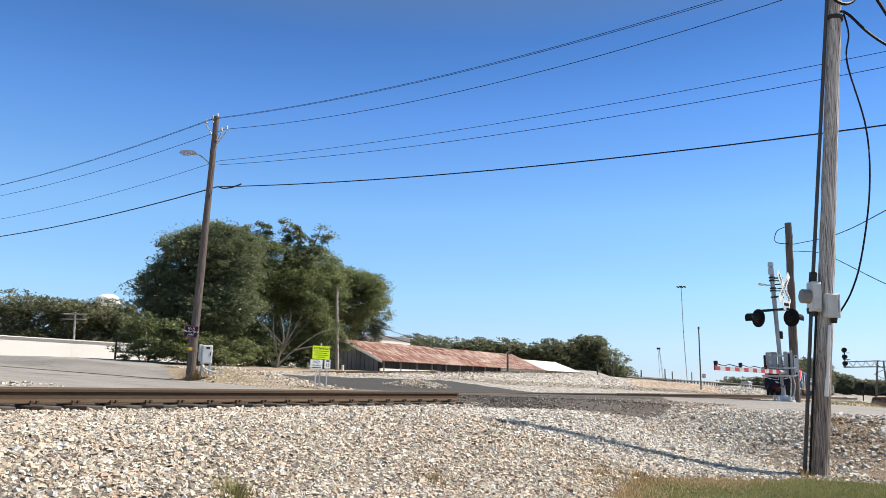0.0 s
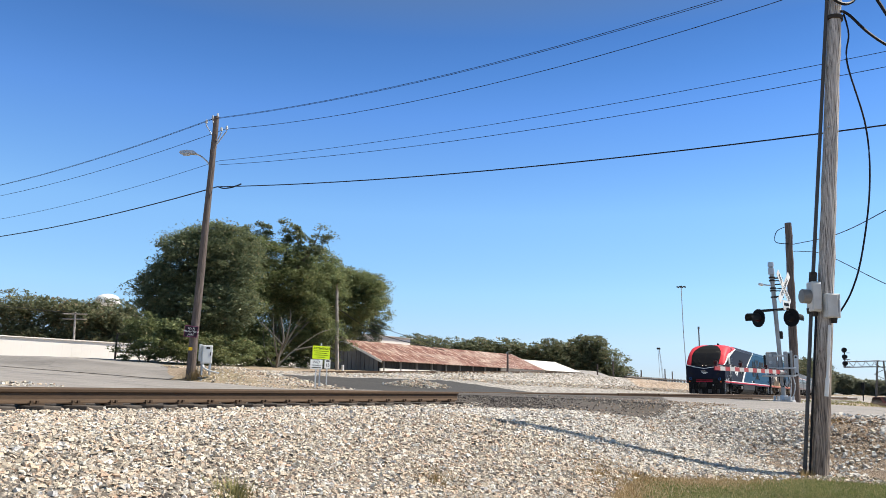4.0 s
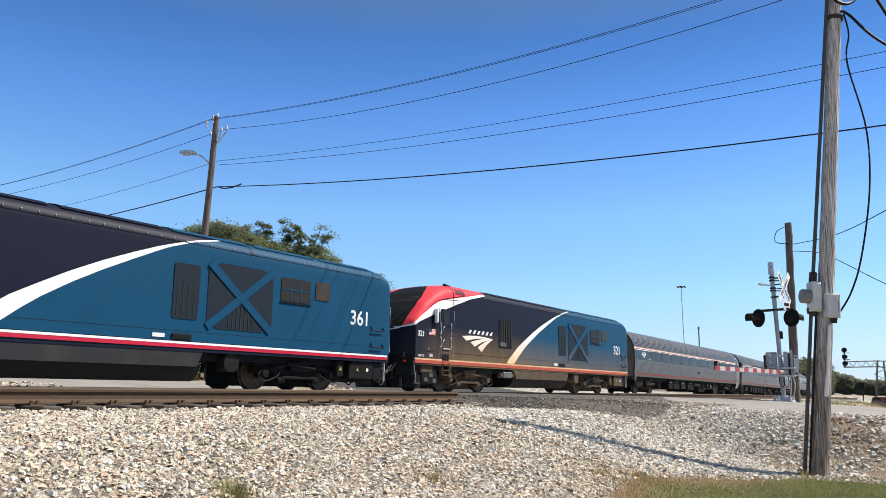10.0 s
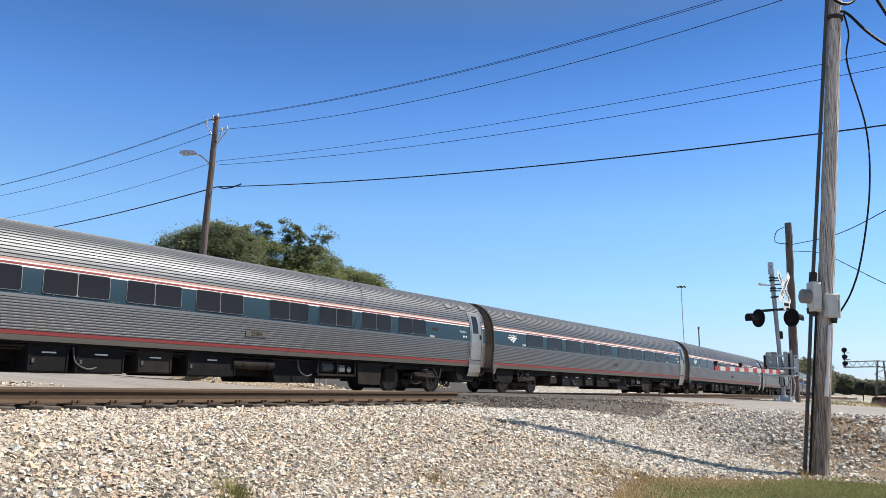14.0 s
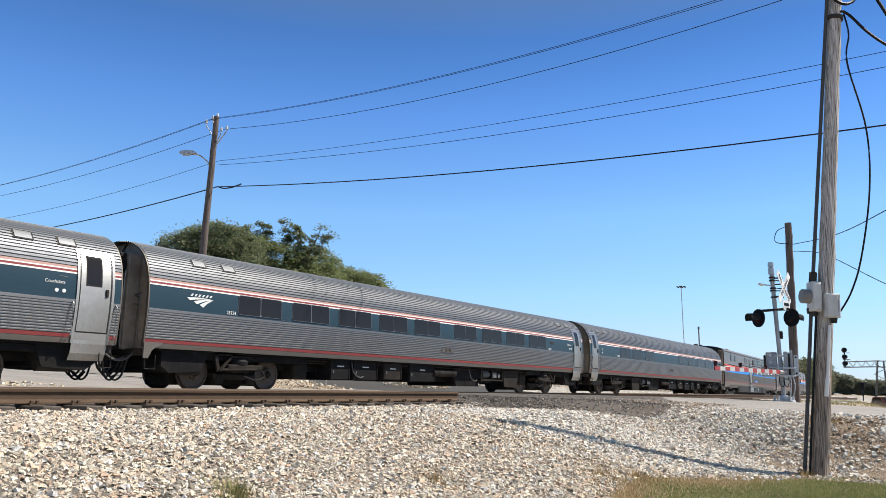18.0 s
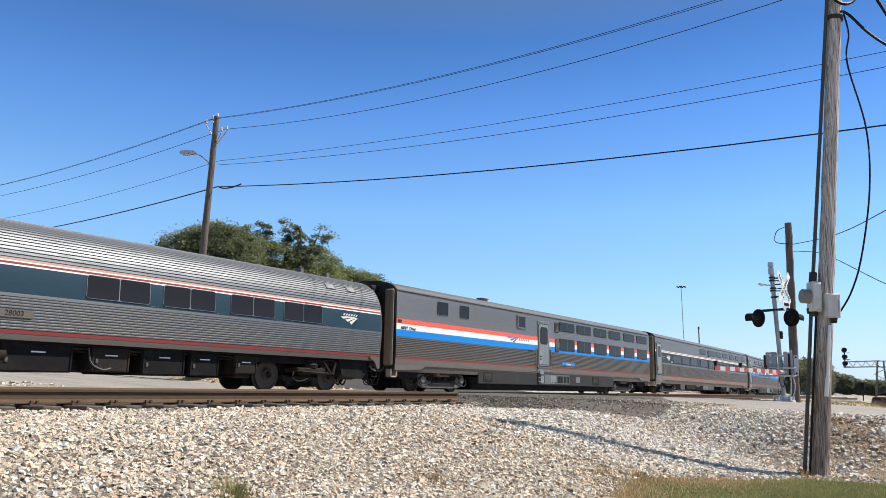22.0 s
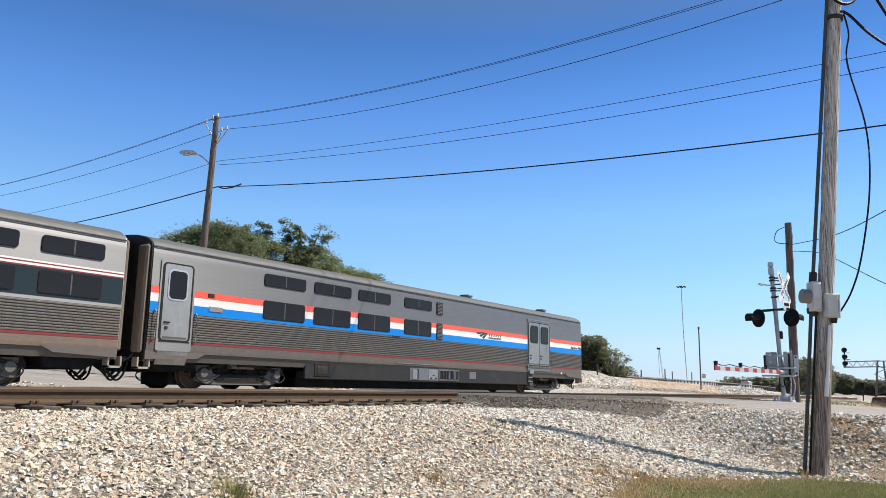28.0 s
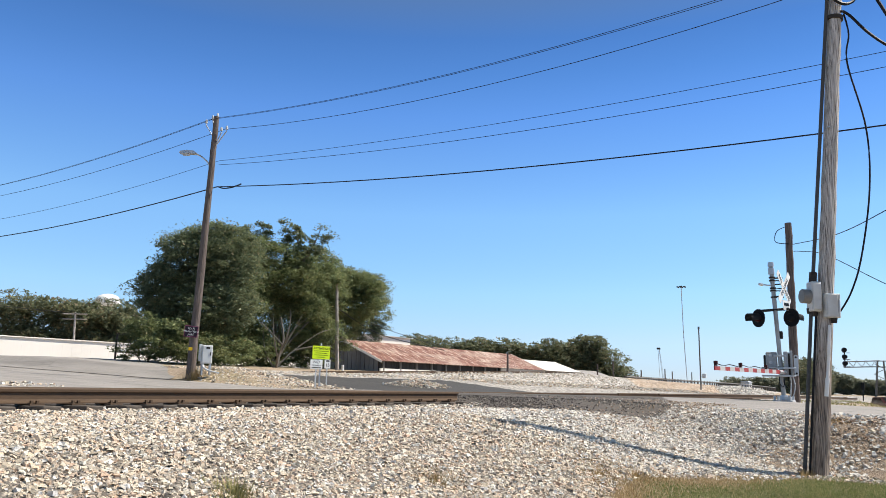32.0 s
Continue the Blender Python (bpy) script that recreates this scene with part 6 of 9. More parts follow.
def loco(label, paint, number, dusty):
    car = tagged(empty("diesel_locomotive"), label, "locomotive", "locomotives of the passenger train")
    low = UNDER_DUST if dusty else UNDER_CLEAN
    xs = np.concatenate([np.linspace(-10.31, -9.82, 26), np.linspace(-9.8, -4.2, 44), np.linspace(-4.0, 10.2, 50), np.linspace(10.3, 10.6, 7)])
    part("body", patch(xs, lambda x: 0.0, lambda x: 2.0, 0.0, 30, True, True), paint["navy"], car, "dark navy painted body", smooth=True)
    part("nose", aprism([(-0.22, 1.36), (0.22, 1.36), (0.22, 2.1), (-0.22, 2.1)], "x", -10.312, -10.29), paint["navy"], car, "navy painted nose")
    part("rear_wall", aprism([(-1.47, SILL), (1.47, SILL), (1.45, 3.4), (1.30, 3.75), (0.9, 3.9), (-0.9, 3.9), (-1.30, 3.75), (-1.45, 3.4)], "x", 10.585, 10.62), paint["blue"], car)
    # coral hood over the cab, its white edge and the black windscreen
    up_edge = line((-10.3, 2.27), (-10.1, 2.34), (-9.91, 2.43), (-9.63, 2.66), (-9.38, 2.85), (-9.07, 3.04), (-8.8, 3.21), (-8.5, 3.36), (-8.18, 3.47), (-7.22, 3.65), (-5.54, 3.94), (-4.95, 4.02))
    dn_edge = line((-10.3, 2.21), (-10.1, 2.30), (-9.91, 2.37), (-9.62, 2.54), (-9.07, 2.75), (-8.29, 3.03), (-7.12, 3.42), (-6.18, 3.71), (-4.95, 3.97))
    brow_y = line((-10.3, 0.98), (-10.0, 1.06), (-9.4, 1.14), (-8.9, 1.08), (-8.3, 0.82), (-7.7, 0.45), (-7.3, 0.0))
    brow = lambda x: q_at_y(x, brow_y(x)) if x < -7.3 else 2.0
    fx = np.concatenate([np.linspace(-10.14, -9.82, 12), np.linspace(-9.78, -4.97, 60)])
    part("hood", patch(fx, lambda x: q_of(x, up_edge(x)), lambda x: max(q_of(x, up_edge(x)), brow(x)), 0.010, 12, True, True), paint["red"], car, "coral red painted cab hood", smooth=True)
    part("hood_edge", patch(fx, dn_edge, up_edge, 0.012, 4), paint["white"], car, "white painted edge band", smooth=True)
    part("brow", patch(np.linspace(-10.26, -7.3, 44), lambda x: max(q_of(x, up_edge(x)), brow(x)), lambda x: 2.0, 0.004, 14, True, True), BLACK, car, "black windscreen surround", smooth=True)
    for s in (1, -1):
        pane = patch(np.linspace(-9.98, -9.12, 20), lambda x: q_at_y(x, min(1.0, loco_w(x) - 0.2)), lambda x: q_at_y(x, 0.05), 0.012, 10, False, True)
        ob = part("windscreen", pane, GLASS, car, "dark windscreen pane", smooth=True)
        ob.scale = (1, s, 1)
        for y0, y1 in ((0.30, 0.55), (0.65, 0.95)):
            a, b = hull(-10.0, q_at_y(-10.0, y0), 0.03), hull(-9.66, q_at_y(-9.66, y1), 0.04)
            part("wiper", tube(bmesh.new(), [Vector((p.x, p.y * s, p.z)) for p in (a, (a + b) / 2 + Vector((0, 0, 0.02)), b)], 0.010), BLACK, car)
        z = 2.40
        x = nose_x(0.14, z)
        part("lamp_ring", acyl((x + 0.03, s * 0.14, z), (x - 0.035, s * 0.14, z), 0.08, 0.075, 18), BLACK, car)
        part("headlight", acyl((x, s * 0.14, z), (x - 0.045, s * 0.14, z), 0.036, 0.034, 18), LAMP_ON, car, "glowing white headlight")
    part("number_board", patch(np.linspace(-9.02, -8.92, 3), lambda x: q_at_y(x, 1.0), lambda x: q_at_y(x, 0.7), 0.016, 3, True, True), STEEL_DARK, car)
    # white chevron round the nose and the emblem below it
    chev = lambda y: 2.11 + 0.165 * min(1.0, abs(y) / 1.0)
    part("nose_chevron", nose_strip(-1.0, 1.0, lambda y: chev(y) + 0.012, lambda y: chev(y) + 0.06, 0.012, 40), paint["white"], car, "white chevron line round the nose")
    for k in range(3):
        top = lambda y, k=k: 1.90 - (0.26 - y) * (0.10 + 0.26 * k)
        part("nose_emblem", nose_strip(-0.28 + 0.14 * k, 0.26, lambda y: top(y) - 0.015 - 0.10 * (0.26 - y), top, 0.012, 8, 1), WHITE, car)
    part("nose_emblem", nose_strip(-0.12, 0.26, lambda y: 1.93, lambda y: 1.965, 0.012, 6, 1), WHITE, car)
    part("nose_skirt", nose_strip(-1.47, 1.47, lambda y: 0.985, lambda y: 1.36, 0.008, 44, 3), BLACK, car, "black recess below the nose")
    for s in (-1, 1):
        bm = bmesh.new()
        x = nose_x(1.05, 1.75)
        prism(bm, [(0.86, 1.66), (1.16, 1.86), (1.12, 1.76), (1.02, 1.64)], "x", x - 0.05, x + 0.14)
        bmesh.ops.scale(bm, vec=(1, s, 1), verts=bm.verts)
        part("lamp_recess", bm, GLASS, car, "dark lamp recess")
        part("vertical_edge", abox(-9.85, -9.82, s * 1.535 - 0.012, s * 1.535 + 0.012, 1.2, 2.36, 0.005), BLACK, car)
    # blue rear half behind the white sweep
    near = line((-2.66, SILL + 0.26), (-2.43, 1.42), (-2.02, 1.74), (-1.65, 2.0), (-0.98, 2.40), (-0.26, 2.78), (0.52, 3.15), (1.1, 3.42), (1.5, 3.60), (2.3, 3.86), (3.4, 4.08), (4.6, 4.31))
    fore = line((-3.31, SILL + 0.26), (-3.13, 1.40), (-2.75, 1.67), (-2.31, 1.98), (-1.68, 2.32), (-1.0, 2.67), (-0.28, 3.0), (0.51, 3.32), (1.18, 3.57), (1.62, 3.71), (2.3, 3.90), (3.4, 4.11), (4.6, 4.31))
    part("rear_panel", patch(np.concatenate([np.linspace(-2.66, 10.2, 84), np.linspace(10.3, 10.6, 6)]), lambda x: SILL + 0.26, lambda x: near(x) if x < 4.6 else loco_top(x), 0.005, 24), paint["blue"], car, "blue painted rear body", smooth=True)
    part("white_sweep", patch(np.linspace(-3.31, 4.3, 70), lambda x: near(x) if x > -2.66 else SILL + 0.26, fore, 0.008, 3), paint["sweep"], car, "white painted sweep", smooth=True)
    for s in (-1, 1):
        for x0, x1 in ((-9.86, -4.2), (-4.19, 1.9), (1.91, 10.45)):
            part("white_stripe", abox(x0, x1, s * 1.50, s * 1.562, 1.166, 1.222), paint["sill_white"], car, "white sill stripe")
            part("red_stripe", abox(x0, x1, s * 1.50, s * 1.566, 1.045 if dusty else 1.07, 1.162), paint["stripe"], car, "crimson sill stripe")
        part("panel_seam", abox(-9.85, 10.4, s * 1.546 - 0.006, s * 1.546 + 0.006, 1.485, 1.495), BLACK, car)
    # roof edge with its row of bolts and low panels
    for k in range(40):
        x = -5.0 + k * 0.39
        p = hull(x, q_of(x, 3.86), 0.01)
        part("roof_bolt", BOLT, None, car).matrix_basis = pose(p.x, p.y, p.z)
    part("roof_seam", patch(np.linspace(-5.6, 10.4, 40), lambda x: 3.795, lambda x: 3.812, 0.010, 1), BLACK, car)
    for x0, x1 in ((-4.1, -1.6), (-1.3, 1.4), (1.7, 4.2), (4.5, 6.9), (7.2, 9.6)):
        part("roof_panel", patch(np.linspace(x0, x1, 6), lambda x: 1.36, lambda x: 2.0, 0.03, 8, True, True), paint["navy"] if x1 < 3 else paint["blue"], car, "raised roof panel", smooth=True)
    for x0, x1 in ((-7.25, -6.6),):
        part("roof_vent", patch(np.linspace(x0, x1, 5), lambda x: q_of(x, 3.80), lambda x: q_of(x, 4.02), 0.016, 4, True, True), VENT_RED, car, "dark red louvred roof vent")
    part("cab_seam", patch(np.linspace(-7.42, -7.38, 2), lambda x: 3.0, lambda x: 4.19, 0.018, 16), BLACK, car)
    part("cab_gutter", patch(np.linspace(-9.0, -6.6, 24), lambda x: up_edge(x) + 0.03, lambda x: up_edge(x) + 0.05, 0.02, 1, False), BLACK, car)
    part("white_gutter", patch(np.linspace(-8.2, -6.9, 12), lambda x: 3.50 + (x + 8.2) * 0.05, lambda x: 3.515 + (x + 8.2) * 0.05, 0.02, 1, False), BLACK, car)
    part("horn", merged(acyl((-6.0, -0.3, 4.2), (-6.0, -0.3, 4.34), 0.03), acyl((-5.8, -0.3, 4.34), (-6.3, -0.3, 4.34), 0.03, 0.08)), BLACK, car)
    # cab door, grab rails, mirror, ladder
    Y = 1.552
    door = part("cab_door", aprism(round_rect(-8.26, -7.58, 1.30, 3.14, 0.06), "y", -Y - 0.006, -Y + 0.03), paint["navy"], car, "navy cab door")
    part("pane", aprism(round_rect(-8.10, -7.72, 2.55, 3.10, 0.05), "y", -Y - 0.014, -Y), GLASS, door)
    part("kick_step", abox(-8.12, -7.66, -Y - 0.05, -Y, 1.60, 1.64, 0.01), GALV, door)
    for z in (2.28, 1.78):
        part("latch", tube(bmesh.new(), [(-8.16, -Y - 0.01, z), (-8.16, -Y - 0.05, z + 0.12), (-8.08, -Y - 0.05, z + 0.2)], 0.016), GALV, door)
    for x, z0, z1 in ((-8.40, 1.40, 3.08), (-7.46, 1.33, 3.12)):
        part("grab_rail", tube(bmesh.new(), [(x, -Y, z0), (x, -Y - 0.07, z0 + 0.03), (x, -Y - 0.07, z1 - 0.03), (x, -Y, z1)], 0.012), GALV, car, "thin steel grab rail")
    for x, z0, z1 in ((-8.30, 1.66, 2.08), (-8.30, 2.16, 2.60), (-7.60, 1.66, 2.08), (-7.60, 2.16, 2.60)):
        part("grab_rail", tube(bmesh.new(), [(x, -Y, z0), (x, -Y - 0.05, z0 + 0.03), (x, -Y - 0.05, z1 - 0.03), (x, -Y, z1)], 0.02), WHITE, car, "white grab rail")
    part("mirror", abox(-8.74, -8.58, -1.70, -1.56, 2.56, 3.12, 0.04), WHITE, car, "white folding mirror case")
    part("mirror_hinge", abox(-8.57, -8.53, -1.66, -1.54, 2.56, 3.12), BLACK, car)
    part("step_recess", abox(-8.16, -7.72, -Y - 0.018, -Y + 0.03, 1.18, 1.42), BLACK, car)
    ladder = part("ladder", merged(abox(-8.14, -8.10, -1.58, -1.42, 0.60, 1.12), abox(-7.72, -7.68, -1.58, -1.42, 0.60, 1.12)), low, car, "dark steel cab ladder")
    for z in (0.62, 0.80, 0.98):
        part("rung", abox(-8.10, -7.72, -1.60, -1.44, z, z + 0.035), low, ladder)
    # side grilles
    grille = part("grille", abox(-3.95, -2.85, -Y - 0.008, -Y + 0.03, 1.88, 3.1, 0.005), BLACK, car, "black louvred grille")
    for k in range(7):
        part("grille_bar", abox(-3.86 + k * 0.15, -3.80 + k * 0.15, -Y - 0.03, -Y - 0.006, 1.95, 3.03), TANK, grille)
    part("sand_box", abox(-3.9, -3.35, -Y - 0.036, -Y - 0.004, 1.93, 2.12, 0.02), GALV_DARK, grille)
    for x0, x1, z0, z1, m, mat in ((1.7, 2.5, 1.80, 3.24, "tall_grille", GRILLE_BLUE), (5.40, 6.60, 2.62, 3.32, "side_grille", GRILLE_TAN), (6.85, 7.48, 2.78, 3.35, "small_grille", GRILLE_BROWN)):
        g = part(m, aprism(round_rect(x0, x1, z0, z1, 0.07), "y", -Y - 0.012, -Y + 0.03), mat, car)
        if m == "tall_grille":
            for k in range(4):
                part("grille_bar", abox(x0 + 0.12 + k * 0.17, x0 + 0.15 + k * 0.17, -Y - 0.02, -Y - 0.008, z0 + 0.08, z1 - 0.5), TANK, g)
        if m == "side_grille":
            part("grille_ledge", abox(x0 - 0.04, x1 + 0.04, -Y - 0.03, -Y, z0 - 0.06, z0 - 0.03), BLACK, g)
            for k in range(2):
                part("grille_bar", abox(x0 + 0.38 + k * 0.41, x0 + 0.415 + k * 0.41, -Y - 0.02, -Y - 0.008, z0 + 0.05, z1 - 0.05), paint["blue"], g)
            part("grille_bar", abox(x0 + 0.05, x1 - 0.05, -Y - 0.022, -Y - 0.009, (z0 + z1) / 2 - 0.015, (z0 + z1) / 2 + 0.015), paint["blue"], g)
    screen = part("radiator_grille", aprism([(2.78, 1.80), (3.15, 1.62), (4.70, 1.62), (5.08, 1.80), (5.08, 3.2), (4.70, 3.42), (3.15, 3.42), (2.78, 3.2)], "y", -Y - 0.010, -Y + 0.03), GRILLE_BLUE, car, "black radiator intake behind a cross brace")
    for k in range(7):
        part("intake_bar", abox(3.5 + k * 0.14, 3.53 + k * 0.14, -Y - 0.02, -Y - 0.008, 1.68, 2.3), TANK, screen)
    for a, b in (((2.80, 1.66), (5.05, 3.38)), ((2.80, 3.38), (5.05, 1.66))):
        bm = bmesh.new()
        n = Vector((-(b[1] - a[1]), b[0] - a[0])).normalized() * 0.11
        prism(bm, [(a[0] + n.x, a[1] + n.y), (a[0] - n.x, a[1] - n.y), (b[0] - n.x, b[1] - n.y), (b[0] + n.x, b[1] + n.y)], "y", -Y - 0.03 - (0.004 if a[1] > 2 else 0), -Y - 0.012)
        part("cross_brace", bm, paint["blue"], screen)
    # lettering and decals
    for x, size, z in ((-9.50, 0.29, 2.11), (8.98, 0.66, 2.36)):
        t = part("number", words(number, size, 0.002, "CENTER", size * 0.015), WHITE, car, "white running number")
        t.matrix_basis = pose(x, -(loco_w(x) + 0.003), z)
    logo_on(car, -6.79, -4.42, 1.58, 2.23, -Y - 0.001, paint["sweep"] if dusty else WHITE, None)
    name_bars(car, -6.33, 0.325, 0.26, 2.33, 2.48, -Y - 0.002, WHITE)
    flag = part("flag_panel", abox(-9.02, -8.62, -Y - 0.004, -Y + 0.03, 2.10, 2.32), WHITE, car, "small flag decal")
    for k in range(4):
        part("flag_stripe", abox(-9.02, -8.62, -Y - 0.008, -Y, 2.105 + k * 0.056, 2.13 + k * 0.056), BRIGHT_RED, flag)
    part("flag_canton", abox(-9.02, -8.86, -Y - 0.012, -Y, 2.21, 2.32), SLATE, flag)
    part("model_mark", words("ALC-42", 0.12), WHITE, car).matrix_basis = pose(-9.50, -Y - 0.002, 1.31)
    part("end_mark", words("F", 0.1), WHITE, car).matrix_basis = pose(-9.02, -Y - 0.002, 1.58)
    part("data_plate", abox(-8.98, -8.78, -Y - 0.01, -Y + 0.03, 1.28, 1.40), GALV, car)
    part("side_lamp_box", abox(1.75, 2.35, -Y - 0.03, -Y, 1.26, 1.42, 0.02), BLACK, car)
    part("side_label", abox(1.2, 1.55, -Y - 0.012, -Y, 1.30, 1.40), STRIPE_WHITE, car)
    for z in (1.46, 2.02):
        part("rear_step", tube(bmesh.new(), [(9.55, -Y, z + 0.14), (9.55, -Y - 0.07, z), (10.15, -Y - 0.07, z), (10.15, -Y, z + 0.14)], 0.022), BLACK, car)
    part("rear_grab_rail", tube(bmesh.new(), [(10.62, -1.35, 1.3), (10.72, -1.42, 1.35), (10.72, -1.42, 2.9), (10.62, -1.35, 3.0)], 0.018), GALV, car)
    # below the sill: tank, boxes
    part("tank_skirt", aprism([(-2.75, 0.99), (-2.5, 0.80), (-2.42, 0.60), (2.62, 0.60), (2.70, 0.80), (2.80, 0.99)], "y", -1.53, 1.53), low if dusty else TANK, car, "dark fuel tank skirt")
    part("fuel_tank", aprism([(-1.50, 0.64), (1.50, 0.64), (1.42, 0.42), (1.15, 0.22), (-1.15, 0.22), (-1.42, 0.42)], "x", -2.6, 2.75), BLACK, car, "black fuel tank")
    part("tank_valve", abox(-3.5, -2.75, -1.52, -1.2, 0.62, 0.88, 0.03), FILLER_GREY, car, "grey steel filler box")
    for x in (-3.62, -2.66):
        part("valve_cap", acyl((x, -1.50, 0.74), (x, -1.40, 0.74), 0.09, 0.09, 12), low, car)
    part("underframe", abox(-9.9, 10.4, -1.25, 1.25, 0.78, 1.0), BLACK, car)
    part("inner_gear", abox(-9.85, -8.35, -1.1, 1.1, 0.22, 0.8, 0.04), BLACK, car)
    part("front_gear", merged(abox(-9.3, -8.30, -1.44, 1.44, 0.30, 0.98, 0.04), abox(-8.30, -7.85, -1.2, 1.2, 0.26, 0.70, 0.04)), BLACK, car, "black gear behind the plough")
    for x, z in ((-9.05, 0.44), (-8.72, 0.60), (-8.5, 0.40)):
        part("gear_cover", abox(x - 0.11, x + 0.11, -1.47, -1.43, z - 0.06, z + 0.08, 0.01), GALV_DARK, car)
    part("air_tank", acyl((-9.3, -1.2, 0.62), (-8.4, -1.2, 0.62), 0.2, 0.2, 16), BLACK, car)
    part("rear_gear", abox(8.4, 10.3, -1.0, 1.0, 0.3, 0.8, 0.04), BLACK, car)
    part("battery_box", aprism([(8.62, 0.42), (9.78, 0.42), (9.78, 0.92), (9.66, 1.0), (8.78, 1.0), (8.62, 0.88)], "y", -1.48, 1.48), low, car, "dark battery box")
    part("warning_mark", aprism([(8.95, 0.66), (9.07, 0.66), (9.01, 0.78)], "y", -1.49, -1.47), DULL_YELLOW, car)
    part("warning_mark", acyl((9.50, -1.47, 0.70), (9.50, -1.49, 0.70), 0.06, 0.06, 12), WHITE, car)
    part("equipment_box", abox(8.05, 8.36, -1.46, -1.0, 0.46, 0.98, 0.03), low, car)
    part("warning_mark", aprism([(8.14, 0.66), (8.28, 0.66), (8.21, 0.78)], "y", -1.47, -1.455), DULL_YELLOW, car)
    part("equipment_box", abox(9.84, 10.3, -1.44, -0.9, 0.40, 0.96, 0.03), BLACK, car)
    part("equipment_box", abox(-9.35, -8.6, -1.46, -1.1, 0.70, 0.98, 0.03), low, car)
    part("end_pillar", abox(10.36, 10.40, -1.50, -1.44, 0.35, 1.0), GALV, car)
    part("sand_bin", aprism(round_rect(3.55, 4.05, 0.50, 1.0, 0.18), "y", -1.48, -1.1), low, car)
    part("frame_box", abox(-7.5, -7.2, -1.40, -1.0, 0.55, 0.98, 0.03), low, car)
    # the front below the nose: beam, lamps, plough, coupler, hoses
    part("bumper_beam", aprism([(-10.12, -0.9), (-10.24, 0.0), (-10.12, 0.9), (-9.82, 1.36), (-9.5, 1.42), (-9.5, -1.42), (-9.82, -1.36)], "z", 0.62, 0.99), BLACK, car, "black buffer beam")
    part("anticlimber", aprism([(-10.30, -0.66), (-10.40, 0.0), (-10.30, 0.66), (-10.0, 0.66), (-10.0, -0.66)], "z", 1.04, 1.30), BLACK, car, "black anticlimber ribs")
    for z in (1.07, 1.20):
        part("front_stripe", aprism([(-10.315, -0.64), (-10.415, 0.0), (-10.315, 0.64), (-10.2, 0.64), (-10.2, -0.64)], "z", z, z + 0.055), paint["stripe"], car, "crimson anticlimber rib")
    part("plough", aprism([(-10.08, -0.6), (-10.22, 0.0), (-10.08, 0.6), (-9.66, 1.40), (-9.3, 1.40), (-9.3, -1.40), (-9.66, -1.40)], "z", 0.14, 0.62), BLACK, car, "black pilot plough")
    for s in (-1, 1):
        part("plough_panel", aprism([(-0.22, 0.20), (0.22, 0.20), (0.17, 0.52), (-0.16, 0.52)], "x", -0.025, 0.0), GALV_DARK, car, "grey plough panel").matrix_basis = pose(-9.92, s * 0.92, 0.0, 0, 0, s * 27)
        part("plough_panel", aprism([(-0.22, 0.20), (0.22, 0.20), (0.22, 0.52), (-0.2, 0.52)], "x", -0.025, 0.0), GALV_DARK, car, "grey plough panel").matrix_basis = pose(-10.16, s * 0.32, 0.0, 0, 0, s * 14)
        part("ditch_lamp", acyl((-9.90, s * 1.14, 1.33), (-10.12, s * 1.14, 1.33), 0.10, 0.10, 16), STRIPE_BLUE if not dusty else low, car, "round blue-lit ditch lamp")
        part("lamp_glass", acyl((-10.12, s * 1.14, 1.33), (-10.13, s * 1.14, 1.33), 0.085, 0.08, 16), GLASS, car)
        part("marker_light", acyl((-9.88, s * 1.20, 1.10), (-10.06, s * 1.22, 1.10), 0.055, 0.05, 12), ORANGE, car, "orange marker lamp")
        part("front_step", abox(-9.80, -9.45, s * 1.46 - 0.05, s * 1.46 + 0.05, 0.30, 0.34), low, car)
        part("step_bracket", tube(bmesh.new(), [(-9.86, s * 1.50, 1.12), (-9.84, s * 1.52, 0.8), (-9.74, s * 1.50, 0.62), (-9.74, s * 1.48, 0.3)], 0.012), GALV, car)
        part("uncoupling_bar", tube(bmesh.new(), [(-10.42, s * 0.25, 0.80), (-10.28, s * 0.8, 0.96), (-10.06, s * 1.2, 0.92), (-10.04, s * 1.26, 1.15)], 0.014), BLACK, car)
        part("end_handrail", tube(bmesh.new(), [(-10.10, s * 0.98, 1.0), (-10.22, s * 0.98, 1.06), (-10.22, s * 0.98, 1.26), (-10.12, s * 0.98, 1.3)], 0.016), BLACK, car)
        part("hose_bracket", abox(-10.28, -10.18, s * 0.62 - 0.05, s * 0.62 + 0.05, 0.80, 0.90), STRIPE_WHITE if s < 0 else BLACK, car)
        for k in range(3):
            y = s * (0.62 + 0.13 * k)
            hose(car, [(-10.14, y, 1.02 - 0.05 * k), (-10.30, y, 0.86), (-10.36 + 0.03 * k, y * 0.97, 0.58), (-10.28, y * 0.92, 0.38 + 0.04 * k), (-10.16, y * 0.9, 0.52)], 0.026)
    part("coupler", merged(abox(-10.62, -10.17, -0.15, 0.15, 0.72, 0.98, 0.04), abox(-10.84, -10.52, -0.23, 0.23, 0.66, 1.02, 0.07)), STEEL_DARK, car, "brown steel knuckle coupler")
    for k in range(3):
        r = 0.24 + 0.05 * k
        hose(car, [(-10.6 - 0.02 * k, 0.26, 0.9)] + [(-10.78 - r * 0.8 * math.sin(a), 0.28, 0.70 + r * math.cos(a)) for a in (0.4, 0.9, 1.4, 1.9, 2.4, 2.9)] + [(-10.55, 0.26, 0.45)], 0.02)
    end_gear(car, 10.6, 1, "loco")
